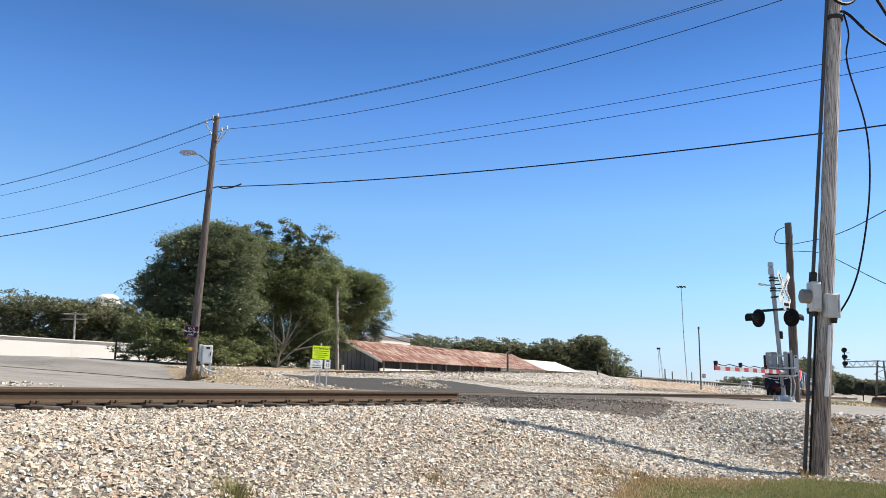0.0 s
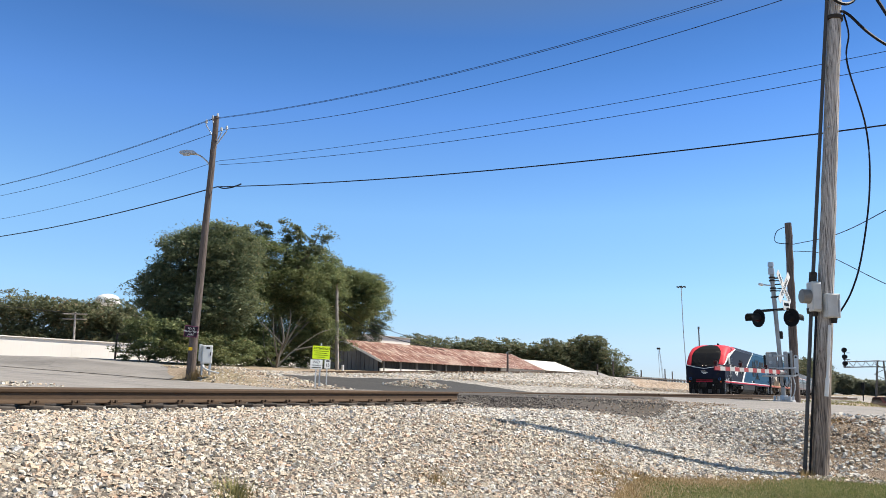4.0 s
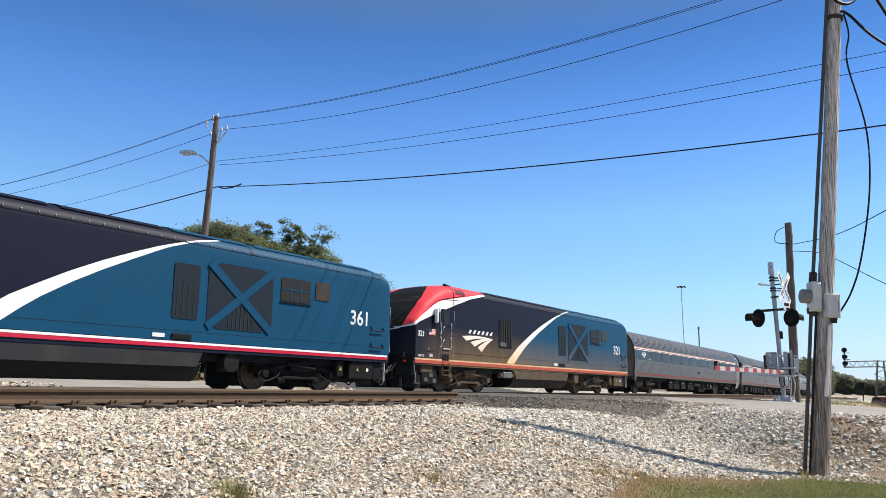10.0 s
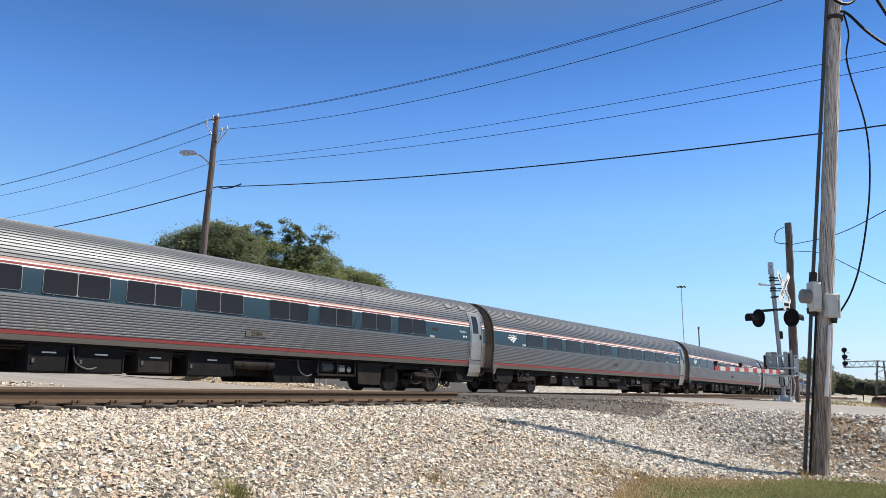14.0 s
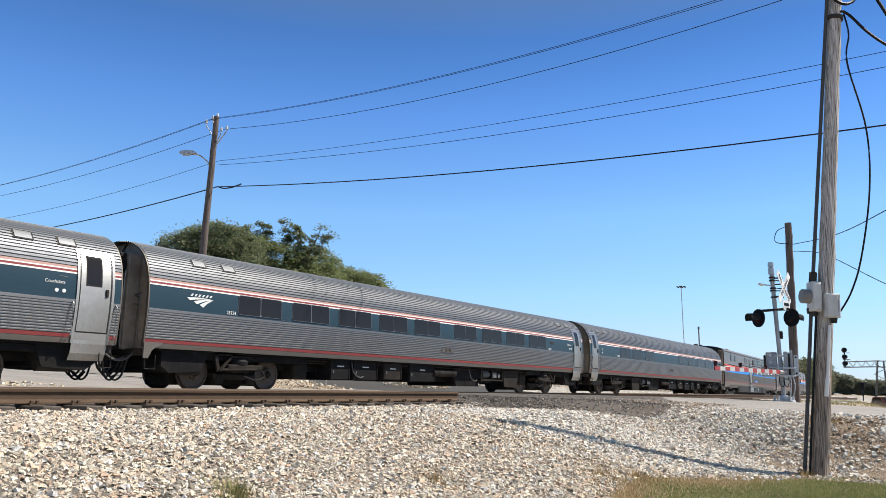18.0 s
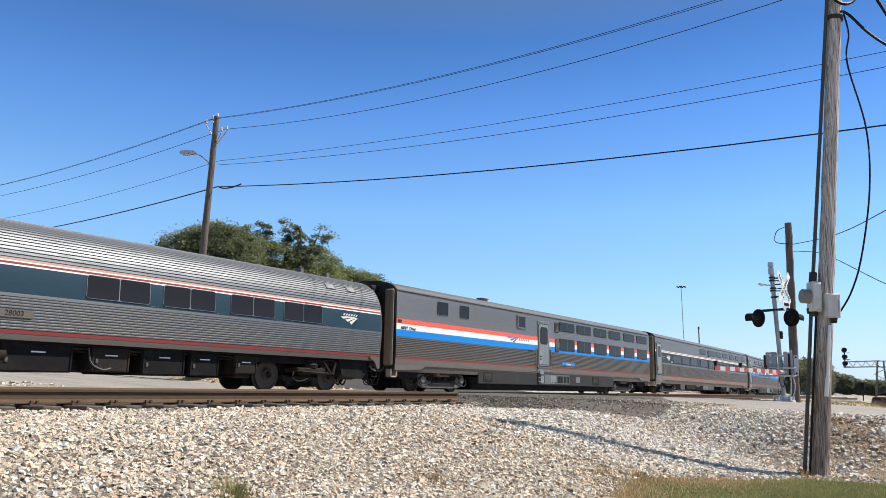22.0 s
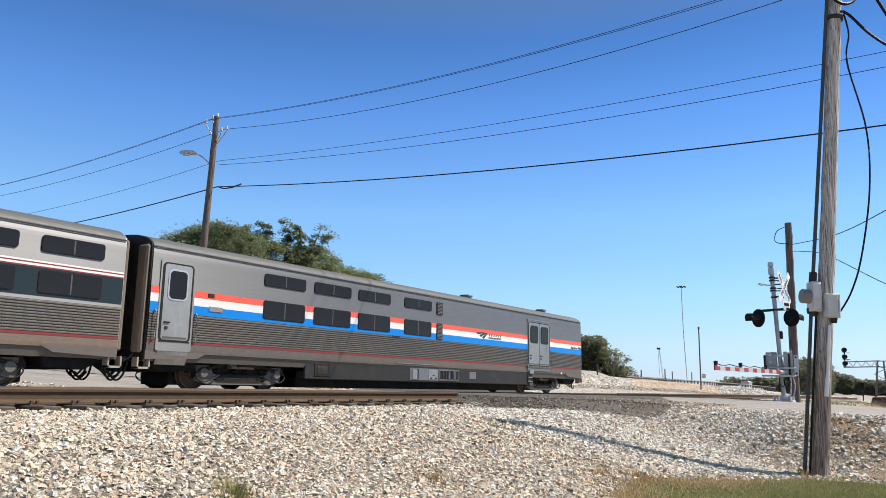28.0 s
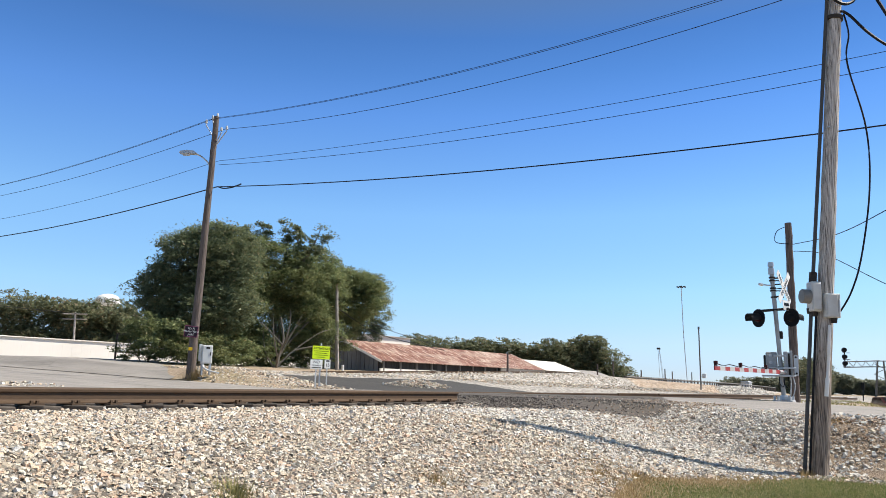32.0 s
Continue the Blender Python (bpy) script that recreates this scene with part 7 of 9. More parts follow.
    for k in range(4):
        y = -1.25 + 0.18 * k
        hose(car, [(10.6, y, 1.25 - 0.08 * k), (10.85, y, 0.86 - 0.06 * k), (11.05, y + 0.03, 0.72 - 0.08 * k), (11.3, y, 1.0 - 0.06 * k)], 0.024, GALV_DARK if k == 1 else None)
    for x in (-5.8, 6.6):
        truck(car, x, 2.8, 0.51, "loco", low)
    return car


lamp = Mat("lit_headlamp", 0.3)
lamp.color((0.5, 0.5, 0.47))
lamp.b.inputs["Emission Color"].default_value = (1.0, 0.95, 0.85, 1)
lamp.b.inputs["Emission Strength"].default_value = 0.6
LAMP_ON = lamp.m
BOLT = finish(merged(acyl((0, 0.01, 0), (0, -0.015, 0), 0.017, 0.015, 8)))
BOLT.materials.append(GALV)
loco_a = loco("clean navy and blue diesel locomotive with a coral red cab hood", loco_paints(0.0), "361", False)
loco_b = loco("dust-caked navy and blue diesel locomotive with a coral red hood", loco_paints(0.95), "321", True)

TRAIN = [(loco_a, -21.0, 6.2), (loco_b, 0.91, 6.2), (coach, 25.13, 9.08), (coach_b, 51.20, 9.08), (coach_c, 77.28, 9.08), (lounge, 103.4, 9.08),
         (diner, 129.3, 9.08), (sleeper, 155.2, 9.08), (baggage, 181.05, 9.08)]
SPEED_T, SPEED_V = (0, 5.5, 9, 13, 18, 23, 27, 30.5, 32), (10.870, 10.745, 10.377, 10.497, 10.746, 10.383, 10.138, 10.111, 10.1)
_tick = np.arange(0, 32.001, 0.02)
_gone = np.concatenate([[0], np.cumsum(np.interp((_tick[1:] + _tick[:-1]) / 2, SPEED_T, SPEED_V) * 0.02)])


def run(t):
    """Metres that the train has run at t, counted from 13 s."""
    return float(np.interp(t, _tick, _gone) - np.interp(13.0, _tick, _gone))


def car_pose(centre, half, t):
    s = centre - run(t)
    ax, ay, _ = along(s - half)
    bx, by, _ = along(s + half)
    az, bz = float(fall(ax)), float(fall(bx))
    return Matrix.Translation(((ax + bx) / 2, (ay + by) / 2, (az + bz) / 2)) @ Matrix.Rotation(math.atan2(by - ay, bx - ax), 4, "Z") @ Matrix.Rotation(math.atan2(az - bz, 2 * half), 4, "Y")


def motions():
    times = [k * 0.5 for k in range(65)]
    for thing, centre, half in TRAIN:
        walk(thing, [(t, car_pose(centre, half, t)) for t in times])
    centre_of = {thing: centre for thing, centre, half in TRAIN}
    for wheel, thing, x, dx, r in SPIN:
        s0 = centre_of[thing] + x
        rows, turned = [], 0.0
        t = 0.0
        # the wheels are seen to turn while they pass within sixty metres
        inside = [k / 30 for k in range(0, 961) if -6 < s0 - run(k / 30) < 45]
        stamps = ([0.0] if not inside or inside[0] > 0 else []) + inside + ([32.0] if not inside or inside[-1] < 32 else [])
        base = run(inside[0]) if inside else 0.0
        for t in stamps:
            d = 0.0 if not inside or t < inside[0] else min(run(t), run(inside[-1])) - base
            rows.append((t, pose(dx, 0, r) @ Matrix.Rotation(-d / r, 4, "Y")))
        walk(wheel, rows)

# ---- poles, wires and lineside things ----
def lathe_pole(a, b, r0, r1, n=14, seed=1, rings=14, rough=0.05):
    """A slightly crooked tapered wooden pole."""
    rng = random.Random(seed)
    a, b = Vector(a), Vector(b)
    bm = bmesh.new()
    prev = None
    for k in range(rings + 1):
        f = k / rings
        c = a.lerp(b, f) + Vector((rng.uniform(-1, 1), rng.uniform(-1, 1), 0)) * r0 * 0.06
        r = r0 + (r1 - r0) * f
        ring = [bm.verts.new(c + Vector((math.cos(j * math.tau / n), math.sin(j * math.tau / n), 0)) * r * (1 + rng.uniform(-rough, rough))) for j in range(n)]
        if prev:
            for j in range(n):
                bm.faces.new((prev[j], prev[(j + 1) % n], ring[(j + 1) % n], ring[j]))
        else:
            bm.faces.new(ring[::-1])
        prev = ring
    bm.faces.new(prev)
    return bm


def bend_through(pts, n=10):
    """Smooth points through the given ones."""
    P = section_3d(pts, n)
    return [Vector(p) for p in P]


def section_3d(points, n):
    P = np.array([tuple(p) for p in points], float)
    out = []
    for v in np.linspace(0, len(P) - 1, (len(P) - 1) * n + 1):
        i = min(int(v), len(P) - 2)
        f = v - i
        p0, p1, p2, p3 = P[max(i - 1, 0)], P[i], P[i + 1], P[min(i + 2, len(P) - 1)]
        out.append(0.5 * ((2 * p1) + (p2 - p0) * f + (2 * p0 - 5 * p1 + 4 * p2 - p3) * f * f + (3 * p1 - p0 - 3 * p2 + p3) * f ** 3))
    return out


def hang(y0, z0, y1, z1, y2, z2, ya, yb, x0, x1, n=28):
    """A wire on the vertical plane over the road: the parabola through three heights, from ya to yb."""
    c = np.polyfit([y0, y1, y2], [z0, z1, z2], 2)
    return [(x0 + (x1 - x0) * k / n, ya + (yb - ya) * k / n, float(np.polyval(c, ya + (yb - ya) * k / n))) for k in range(n + 1)]


CERAMIC = plain("grey_glazed_ceramic", (0.55, 0.57, 0.58), 0.3, 0, 0.1, 6)

# the leaning roadside pole with its street lamp
up = tagged(empty("utility_pole"), "leaning brown wooden utility pole with a street lamp", "utility pole")
P0, P1 = Vector((21.87, 28.85, 0.2)), Vector((22.06, 28.58, 12.5))
part("pole", lathe_pole(P0, P1, 0.20, 0.125, 14, 3), POLE_BROWN, up, "dark brown wooden pole")
for z, dx, dy in ((12.3, -0.05, 0.65), (12.45, 0.0, 0.25), (12.5, 0.02, -0.05), (11.85, 0.2, -0.55), (11.8, 0.1, -0.30)):
    base = P0.lerp(P1, min(1, (z - 0.6) / 12.3))
    tip = Vector((22.06 + dx, 28.58 + dy, z))
    part("insulator_arm", tube(bmesh.new(), [base + Vector((0, 0, -0.5 if abs(dy) > 0.2 else -0.1)), tip - Vector((0, 0, 0.1)), tip], 0.025), GALV, up)
    part("insulator", merged(acyl(tip, tip + Vector((0, 0, 0.09)), 0.07, 0.05, 10), acyl(tip + Vector((0, 0, 0.09)), tip + Vector((0, 0, 0.17)), 0.06, 0.03, 10)), CERAMIC, up)
lamp_arm = part("lamp_arm", tube(bmesh.new(), bend_through([(21.98, 28.72, 9.75), (21.95, 28.75, 10.2), (21.75, 29.05, 10.55), (21.52, 29.36, 10.72)], 5), 0.035, 8), GALV, up, "curved metal lamp arm")
head = part("lamp_head", aprism([(-0.42, 0.0), (0.30, -0.03), (0.36, 0.03), (0.25, 0.12), (-0.1, 0.15), (-0.40, 0.10)], "y", -0.13, 0.13), GALV, up, "cobra-head street lamp")
head.matrix_basis = pose(21.4, 29.52, 10.68, 0, 0, -55)
part("lens", aprism([(-0.38, -0.002), (0.05, -0.02), (0.0, -0.08), (-0.3, -0.07)], "y", -0.1, 0.1), CERAMIC, head)
sign = tagged(empty("pole_sign"), "dark purple sign with white lettering on the pole", "sign")
part("board", abox(-0.29, 0.29, -0.015, 0.015, -0.25, 0.25, 0.01), plain("purple_black_sign", (0.022, 0.012, 0.022), 0.5), sign)
for txt, dz in (("It's A", 0.13), ("Hump Yard", 0.0), ("Jack!", -0.13)):
    part("lettering", words(txt, 0.135, 0.002), WHITE, sign).matrix_basis = pose(0, -0.019, dz)
part("border", merged(abox(-0.285, 0.285, -0.02, -0.01, 0.225, 0.24), abox(-0.285, 0.285, -0.02, -0.01, -0.24, -0.225), abox(-0.285, -0.27, -0.02, -0.01, -0.24, 0.24), abox(0.27, 0.285, -0.02, -0.01, -0.24, 0.24)), plain("pink_border", (0.4, 0.1, 0.2), 0.5), sign)
sign.matrix_basis = pose(21.60, 28.66, 2.42, 0, 4, -36)
tag = tagged(part("pole_marker", abox(-0.08, 0.08, -0.01, 0.01, -0.07, 0.07, 0.005), plain("yellow_tag", (0.8, 0.5, 0.02), 0.5)), "small yellow marker nailed to the pole", "marker")
tag.matrix_basis = pose(21.68, 28.72, 1.66, 0, 0, -36)

WIRES = tagged(empty("overhead_wires"), "black overhead wires strung along the road", "wires")
for x0, p, lft, r in ((22.06, (28.6, 12.45, 15.5, 11.6, 5.57, 11.72), (48.9, 11.98), 0.0105), (21.95, (28.9, 12.4, 15.5, 11.52, 5.1, 11.66), (48.9, 11.98), 0.0105),
                      (22.3, (28.2, 11.9, 15.5, 10.90, 3.94, 11.22), (48.7, 11.35), 0.0125), (22.2, (28.36, 10.36, 15.5, 9.42, 1.38, 9.05), (48.4, 9.82), 0.010),
                      (22.22, (28.35, 10.17, 15.5, 9.03, 1.42, 8.63), None, 0.011), (22.22, (28.35, 9.12, 15.5, 7.81, 1.5, 7.06), (48.0, 8.71), 0.021)):
    part("wire", tube(bmesh.new(), hang(*p, p[0], -9.0, x0, 22.0), r * (1.05 if r > 0.015 else 0.9), 5), WIRE, WIRES)
    if lft:
        part("wire", tube(bmesh.new(), hang(p[0], p[1], lft[0], lft[1], 72.0, p[1] + 1.2, p[0], 72.0, x0, 22.0), r * 1.3 if r > 0.015 else r, 5), WIRE, WIRES)
part("drip_loop", tube(bmesh.new(), bend_through([(22.2, 28.3, 9.12), (22.21, 27.9, 8.98), (22.21, 27.3, 8.95), (22.21, 26.7, 9.02)], 5), 0.03, 6), WIRE, WIRES)

# meter cabinet at the pole's foot
cab = tagged(empty("electrical_cabinet"), "white metal electrical cabinet on short legs", "cabinet")
part("case", abox(-0.22, 0.22, -0.2, 0.2, 0.20, 1.0, 0.02), CABINET, cab)
part("door", abox(-0.19, 0.19, -0.22, -0.2, 0.24, 0.96, 0.008), CABINET, cab)
part("handle", abox(0.12, 0.15, -0.24, -0.22, 0.55, 0.7, 0.005), STEEL_DARK, cab)
part("name_plate", abox(-0.06, 0.1, -0.226, -0.22, 0.84, 0.92), STEEL_DARK, cab)
part("side_case", abox(-0.33, -0.22, -0.12, 0.12, 0.30, 1.04, 0.015), CABINET, cab)
for x in (-0.17, 0.17):
    part("leg", abox(x - 0.03, x + 0.03, -0.15, 0.15, -0.3, 0.21), GALV, cab)
part("conduit", tube(bmesh.new(), bend_through([(-0.12, -0.1, 0.22), (-0.15, -0.25, 0.05), (0.1, -0.35, -0.1), (0.5, -0.5, -0.2)], 4), 0.035, 8), CERAMIC, cab)
cab.matrix_basis = pose(22.02, 28.02, 0.82, 0, 0, -30)

# the grey pole by the road with its boxes and conduits
rp = tagged(empty("service_pole"), "weathered grey wooden service pole with metal boxes", "utility pole")
Q0, Q1 = Vector((12.99, 2.17, -1.15)), Vector((13.50, 1.45, 7.45))
part("pole", lathe_pole(Q0, Q1, 0.130, 0.100, 18, 9, 30, 0.035), SERVICE_POLE, rp, "split and weathered grey wooden pole")


def on_pole(z, du=0.0, dv=0.0):
    """A point by the service pole at height z: du across it, dv towards the viewer's side."""
    c = Q0.lerp(Q1, (z - Q0.z) / (Q1.z - Q0.z))
    return c + Vector((0.571, -0.821, 0)) * du + Vector((-0.806, -0.565, 0)) * dv


CONDUIT_GREY = plain("weathered_grey_conduit", (0.085, 0.083, 0.082), 0.6, 0.2, 0.3, 4, 0.05)
part("conduit", tube(bmesh.new(), [on_pole(z, -0.140 - 0.015 * max(0, 6.8 - z), 0.02) for z in (7.4, 6.5, 4.5, 3.0, 2.2, 1.92)], 0.028, 10), CONDUIT_GREY, rp, "dark grey metal conduit")
part("conduit", tube(bmesh.new(), [on_pole(z, -0.222 - 0.004 * (1.5 - z), 0.02) for z in (1.5, 0.8, 0.2, -1.05)], 0.028, 10), CONDUIT_GREY, rp, "dark grey metal conduit")
part("thin_conduit", tube(bmesh.new(), [on_pole(1.4, -0.16, 0.06), on_pole(0.9, -0.165, 0.06), on_pole(0.0, -0.165, 0.05), on_pole(-1.0, -0.17, 0.05)], 0.018, 8), WIRE, rp)
part("conduit_coupling", acyl(on_pole(2.05, -0.212, 0.02), on_pole(1.90, -0.214, 0.02), 0.058, 0.058), STEEL_DARK, rp)
part("conduit_coupling", acyl(on_pole(1.48, -0.222, 0.02), on_pole(1.40, -0.222, 0.02), 0.07, 0.055), STEEL_DARK, rp)


def pole_box(name, z0, z1, u0, u1, d0, d1, label, mat):
    ob = part(name, abox(u0, u1, -d1, -d0, -(z1 - z0) / 2, (z1 - z0) / 2, 0.012), mat, rp, label)
    c = on_pole((z0 + z1) / 2)
    ob.matrix_basis = pose(c.x, c.y, c.z, 0, 2.5, -55.18)
    return ob


b1 = pole_box("meter_case", 1.42, 1.88, -0.285, -0.135, -0.02, 0.17, "white painted metal meter case", CABINET)
part("cover", abox(-0.275, -0.145, -0.185, -0.168, -0.205, 0.205, 0.008), CABINET, b1)
part("socket", merged(acyl((-0.285, -0.08, 0.0), (-0.40, -0.08, 0.0), 0.11, 0.11, 20), acyl((-0.40, -0.08, 0.0), (-0.41, -0.08, 0.0), 0.11, 0.10, 20)), plain("smoked_meter_glass", (0.22, 0.215, 0.205), 0.3, 0, 0.2, 6), b1, "round smoked glass meter")
part("hub", acyl((-0.215, -0.08, -0.23), (-0.215, -0.08, -0.30), 0.05, 0.045), STEEL_DARK, b1)
b2 = pole_box("switch_box", 1.33, 1.70, -0.085, 0.125, 0.10, 0.24, "grey metal switch box", CABINET)
part("cover", abox(-0.08, 0.075, -0.252, -0.238, -0.17, 0.17, 0.006), CABINET, b2)
part("latch", abox(0.088, 0.108, -0.255, -0.238, -0.1, 0.1, 0.004), GALV, b2)
part("hub", acyl((0.05, -0.17, -0.185), (0.05, -0.17, -0.26), 0.05, 0.04), STEEL_DARK, b2)
part("white_conduit", tube(bmesh.new(), [on_pole(1.22, 0.0, 0.165), on_pole(0.6, 0.0, 0.165), on_pole(0.35, -0.01, 0.17)], 0.024, 10), WHITE, rp, "white plastic conduit")
part("white_conduit_end", tube(bmesh.new(), [on_pole(0.42, -0.01, 0.17), on_pole(0.15, -0.018, 0.17)], 0.030, 10), WHITE, rp)
part("strap", acyl(on_pole(6.30), on_pole(6.36), 0.135, 0.135, 16), STEEL_DARK, rp)
part("service_cable", tube(bmesh.new(), bend_through([on_pole(6.42, 0.06, 0.1), on_pole(6.38, 0.22, 0.05), (13.78, 0.86, 5.84), (14.6, -0.4, 5.0)], 8), 0.022, 6), WIRE, rp)
part("loop_cable", tube(bmesh.new(), bend_through([on_pole(6.4, 0.13, 0.05), (13.42, 1.35, 6.0), (13.38, 1.40, 5.5), (13.50, 1.22, 4.4), (13.50, 1.24, 3.4), (13.40, 1.41, 2.34), (13.28, 1.58, 1.75), on_pole(1.36, 0.12, 0.15)], 9), 0.014, 6), WIRE, rp, "black looping cable")
part("top_cable", tube(bmesh.new(), bend_through([on_pole(6.7, -0.2, 0.15), on_pole(6.52, 0.02, 0.18), on_pole(6.6, 0.25, 0.1), on_pole(6.95, 0.5, 0.0), on_pole(6.3, 0.95, 0.0)], 7), 0.026, 6), WIRE, rp)
part("pole_step", acyl(on_pole(4.4, -0.10, 0.09), on_pole(4.4, -0.10, 0.16), 0.015, 0.015, 8), GALV, rp)
tagged(part("ground_board", abox(-1.0, 0.1, -0.06, 0.06, -0.02, 0.03, 0.01), POLE_GREY), "weathered board lying by the pole", "board").matrix_basis = pose(12.55, 2.55, -0.99, 0, -3, -42)

# dark pole behind the signal, with its wires
sp = tagged(empty("signal_pole"), "plain dark brown wooden pole behind the crossing signal", "utility pole")
part("pole", lathe_pole((30.78, 5.75, -0.5), (30.86, 5.63, 6.55), 0.165, 0.12, 12, 21), POLE_BROWN, sp)
part("cable", tube(bmesh.new(), bend_through([(30.8, 5.75, 6.4), (30.55, 6.0, 6.2), (30.5, 6.05, 5.8), (30.75, 5.6, 5.72)], 5), 0.015), WIRE, sp)
part("wire", tube(bmesh.new(), bend_through([(30.85, 5.5, 5.72), (27.5, 3.6, 5.32), (24.0, 1.85, 5.23), (20.0, -0.2, 5.4)], 8), 0.014, 5), WIRE, sp)
part("wire", tube(bmesh.new(), bend_through([(30.85, 5.5, 5.45), (30.4, 5.2, 5.35), (28.0, 4.0, 4.75), (24.0, 2.0, 3.17), (20.0, 0.0, 1.7)], 8), 0.012, 5), WIRE, sp)

# ---- crossing signal with its gate ----
sig = tagged(empty("crossing_signal"), "silver crossing signal mast with crossbuck and flashing lights", "crossing signal")
part("mast", tube(bmesh.new(), [(27.26, 5.43, -0.05), (27.15, 5.58, 4.42)], 0.070, 14), MAST_STEEL, sig, "dull silver mast")
part("mast_cap", acyl((27.15, 5.58, 4.36), (27.149, 5.58, 4.50), 0.10, 0.09, 14), GALV, sig)
part("lamp_bracket", tube(bmesh.new(), [(27.16, 5.57, 3.72), (26.95, 5.86, 3.74)], 0.022), GALV, sig)
part("side_lamp", abox(26.72, 26.98, 5.80, 5.92, 3.70, 3.78, 0.02), WHITE, sig, "thin white lamp on a bracket")
for z in (3.30, 3.52, 3.60, 3.86, 3.96, 2.88):
    f = (z + 0.05) / 4.47
    c = Vector((27.26, 5.43, -0.05)).lerp(Vector((27.15, 5.58, 4.42)), f)
    part("clamp", acyl(c, c + Vector((0, 0, 0.05)), 0.105, 0.105, 14), STEEL_DARK, sig)
    part("clamp_bolt", acyl(c + Vector((0.08, -0.1, 0.025)), c + Vector((0.20, -0.26, 0.025)), 0.018, 0.018, 6), STEEL_DARK, sig)
part("mast_collar", acyl((27.153, 5.575, 4.1), (27.151, 5.577, 4.3), 0.10, 0.10, 14), GALV, sig)
part("crossarm", tube(bmesh.new(), [(26.90, 5.94, 2.86), (27.45, 5.15, 2.95)], 0.045, 10), STEEL_DARK, sig)


# black hoods coloured grey for the light that falls on them
HOOD_GREY = plain("lit_black_hood_paint", (0.05, 0.05, 0.052), 0.6, 0, 0.2, 5)


def flasher(x, y, z, face):
    """A black round background with a hooded red lamp; face: heading in degrees of the lamp's look."""
    ob = part("flashing_light", acyl((0, -0.02, 0), (0, 0.02, 0), 0.30, 0.30, 28), BLACK, sig, "black round flashing light with a hood")
    ob.matrix_basis = pose(x, y, z, 0, 0, face)
    part("lens", acyl((0, -0.02, 0), (0, -0.05, 0), 0.15, 0.14, 20), plain("dark_red_lens", (0.05, 0.006, 0.006), 0.25), ob)
    bm = bmesh.new()
    n = 18
    ra, rb = [], []
    for k in range(n + 1):
        a = radians(-25 + 230 * k / n)
        ra.append(bm.verts.new((0.165 * math.cos(a), -0.02, 0.165 * math.sin(a))))
        rb.append(bm.verts.new((0.17 * math.cos(a), -0.40 - 0.03 * math.sin(a), 0.17 * math.sin(a) - 0.03)))
    for k in range(n):
        bm.faces.new((ra[k], ra[k + 1], rb[k + 1], rb[k]))
    bmesh.ops.solidify(bm, geom=bm.faces[:], thickness=0.008)
    part("hood", bm, HOOD_GREY, ob)
    part("housing", acyl((0, 0.02, 0), (0, 0.16, 0), 0.16, 0.10, 16), BLACK, ob)
    return ob


flasher(26.86, 6.0, 2.62, -128)
flasher(27.50, 5.10, 2.66, 62)
for k, turn in enumerate((46, -46)):
    blade = part("crossbuck_blade", aprism(round_rect(-0.68, 0.68, -0.115, 0.115, 0.03), "y", -0.012 - 0.014 * k, 0.0 - 0.014 * k), WHITE, sig, "white crossbuck blade with black lettering")
    blade.matrix_basis = pose(27.36, 5.26, 3.66) @ Matrix.Rotation(radians(-10), 4, "Z") @ Matrix.Rotation(radians(turn), 4, "Y")
    if k == 0:
        for wd, dx in (("RAIL", -0.37), ("ROAD", 0.37)):
            part("lettering", words(wd, 0.17, 0.002), BLACK, blade).matrix_basis = pose(dx, -0.016, 0)
    else:
        part("lettering", words("CROSSING", 0.17, 0.002), BLACK, blade).matrix_basis = pose(0, -0.03, 0)
plate = part("track_count_plate", aprism([(-0.28, 0.12), (0.28, 0.12), (0.22, -0.2), (-0.22, -0.2)], "y", -0.012, 0), WHITE, sig, "white plate below the crossbuck")
plate.matrix_basis = pose(27.40, 5.22, 3.10) @ Matrix.Rotation(radians(-13), 4, "Z")
part("lettering_bar", abox(-0.18, 0.18, -0.018, -0.011, -0.06, 0.04), BLACK, plate)
for z in (3.35, 3.75, 3.95):
    part("bracket", tube(bmesh.new(), [(27.18, 5.55, z), (27.36, 5.28, z + 0.03)], 0.022), STEEL_DARK, sig)
# the gate machine sits on both sides of the mast: x across, y away from the road's near lane
mech = part("gate_mechanism", merged(abox(0.10, 0.23, -0.14, 0.26, 0.72, 1.53, 0.02), abox(0.29, 0.37, -0.10, 0.26, 0.72, 1.56, 0.02), abox(0.20, 0.32, -0.02, 0.24, 0.74, 1.50)), MAST_STEEL, sig, "silver gate machine")
mech.matrix_basis = pose(27.22, 5.47, 0, 0, 0, -78.6)
part("motor_case", merged(abox(-0.44, -0.09, -0.02, 0.30, 0.84, 1.52, 0.03), abox(-0.40, -0.12, -0.06, -0.02, 0.92, 1.44, 0.012)), MAST_STEEL, mech, "silver motor case behind the mast")
# dark block stands for the case's side that lies in shadow
part("case_shaded_side", abox(-0.51, -0.44, 0.02, 0.26, 0.90, 1.42, 0.02), STEEL_DARK, mech, "shaded side of the case, made in dark steel")
for z in (1.40, 1.17):
    part("cover_bolt", acyl((-0.29, -0.04, z), (-0.29, -0.12, z), 0.055, 0.045, 12), GALV, mech)
# dark filler gives the gap between the plates its shade
part("recess", abox(0.225, 0.295, -0.06, 0.0, 0.76, 1.46), STEEL_DARK, mech, "dark filler for the shaded gap between the machine's plates")
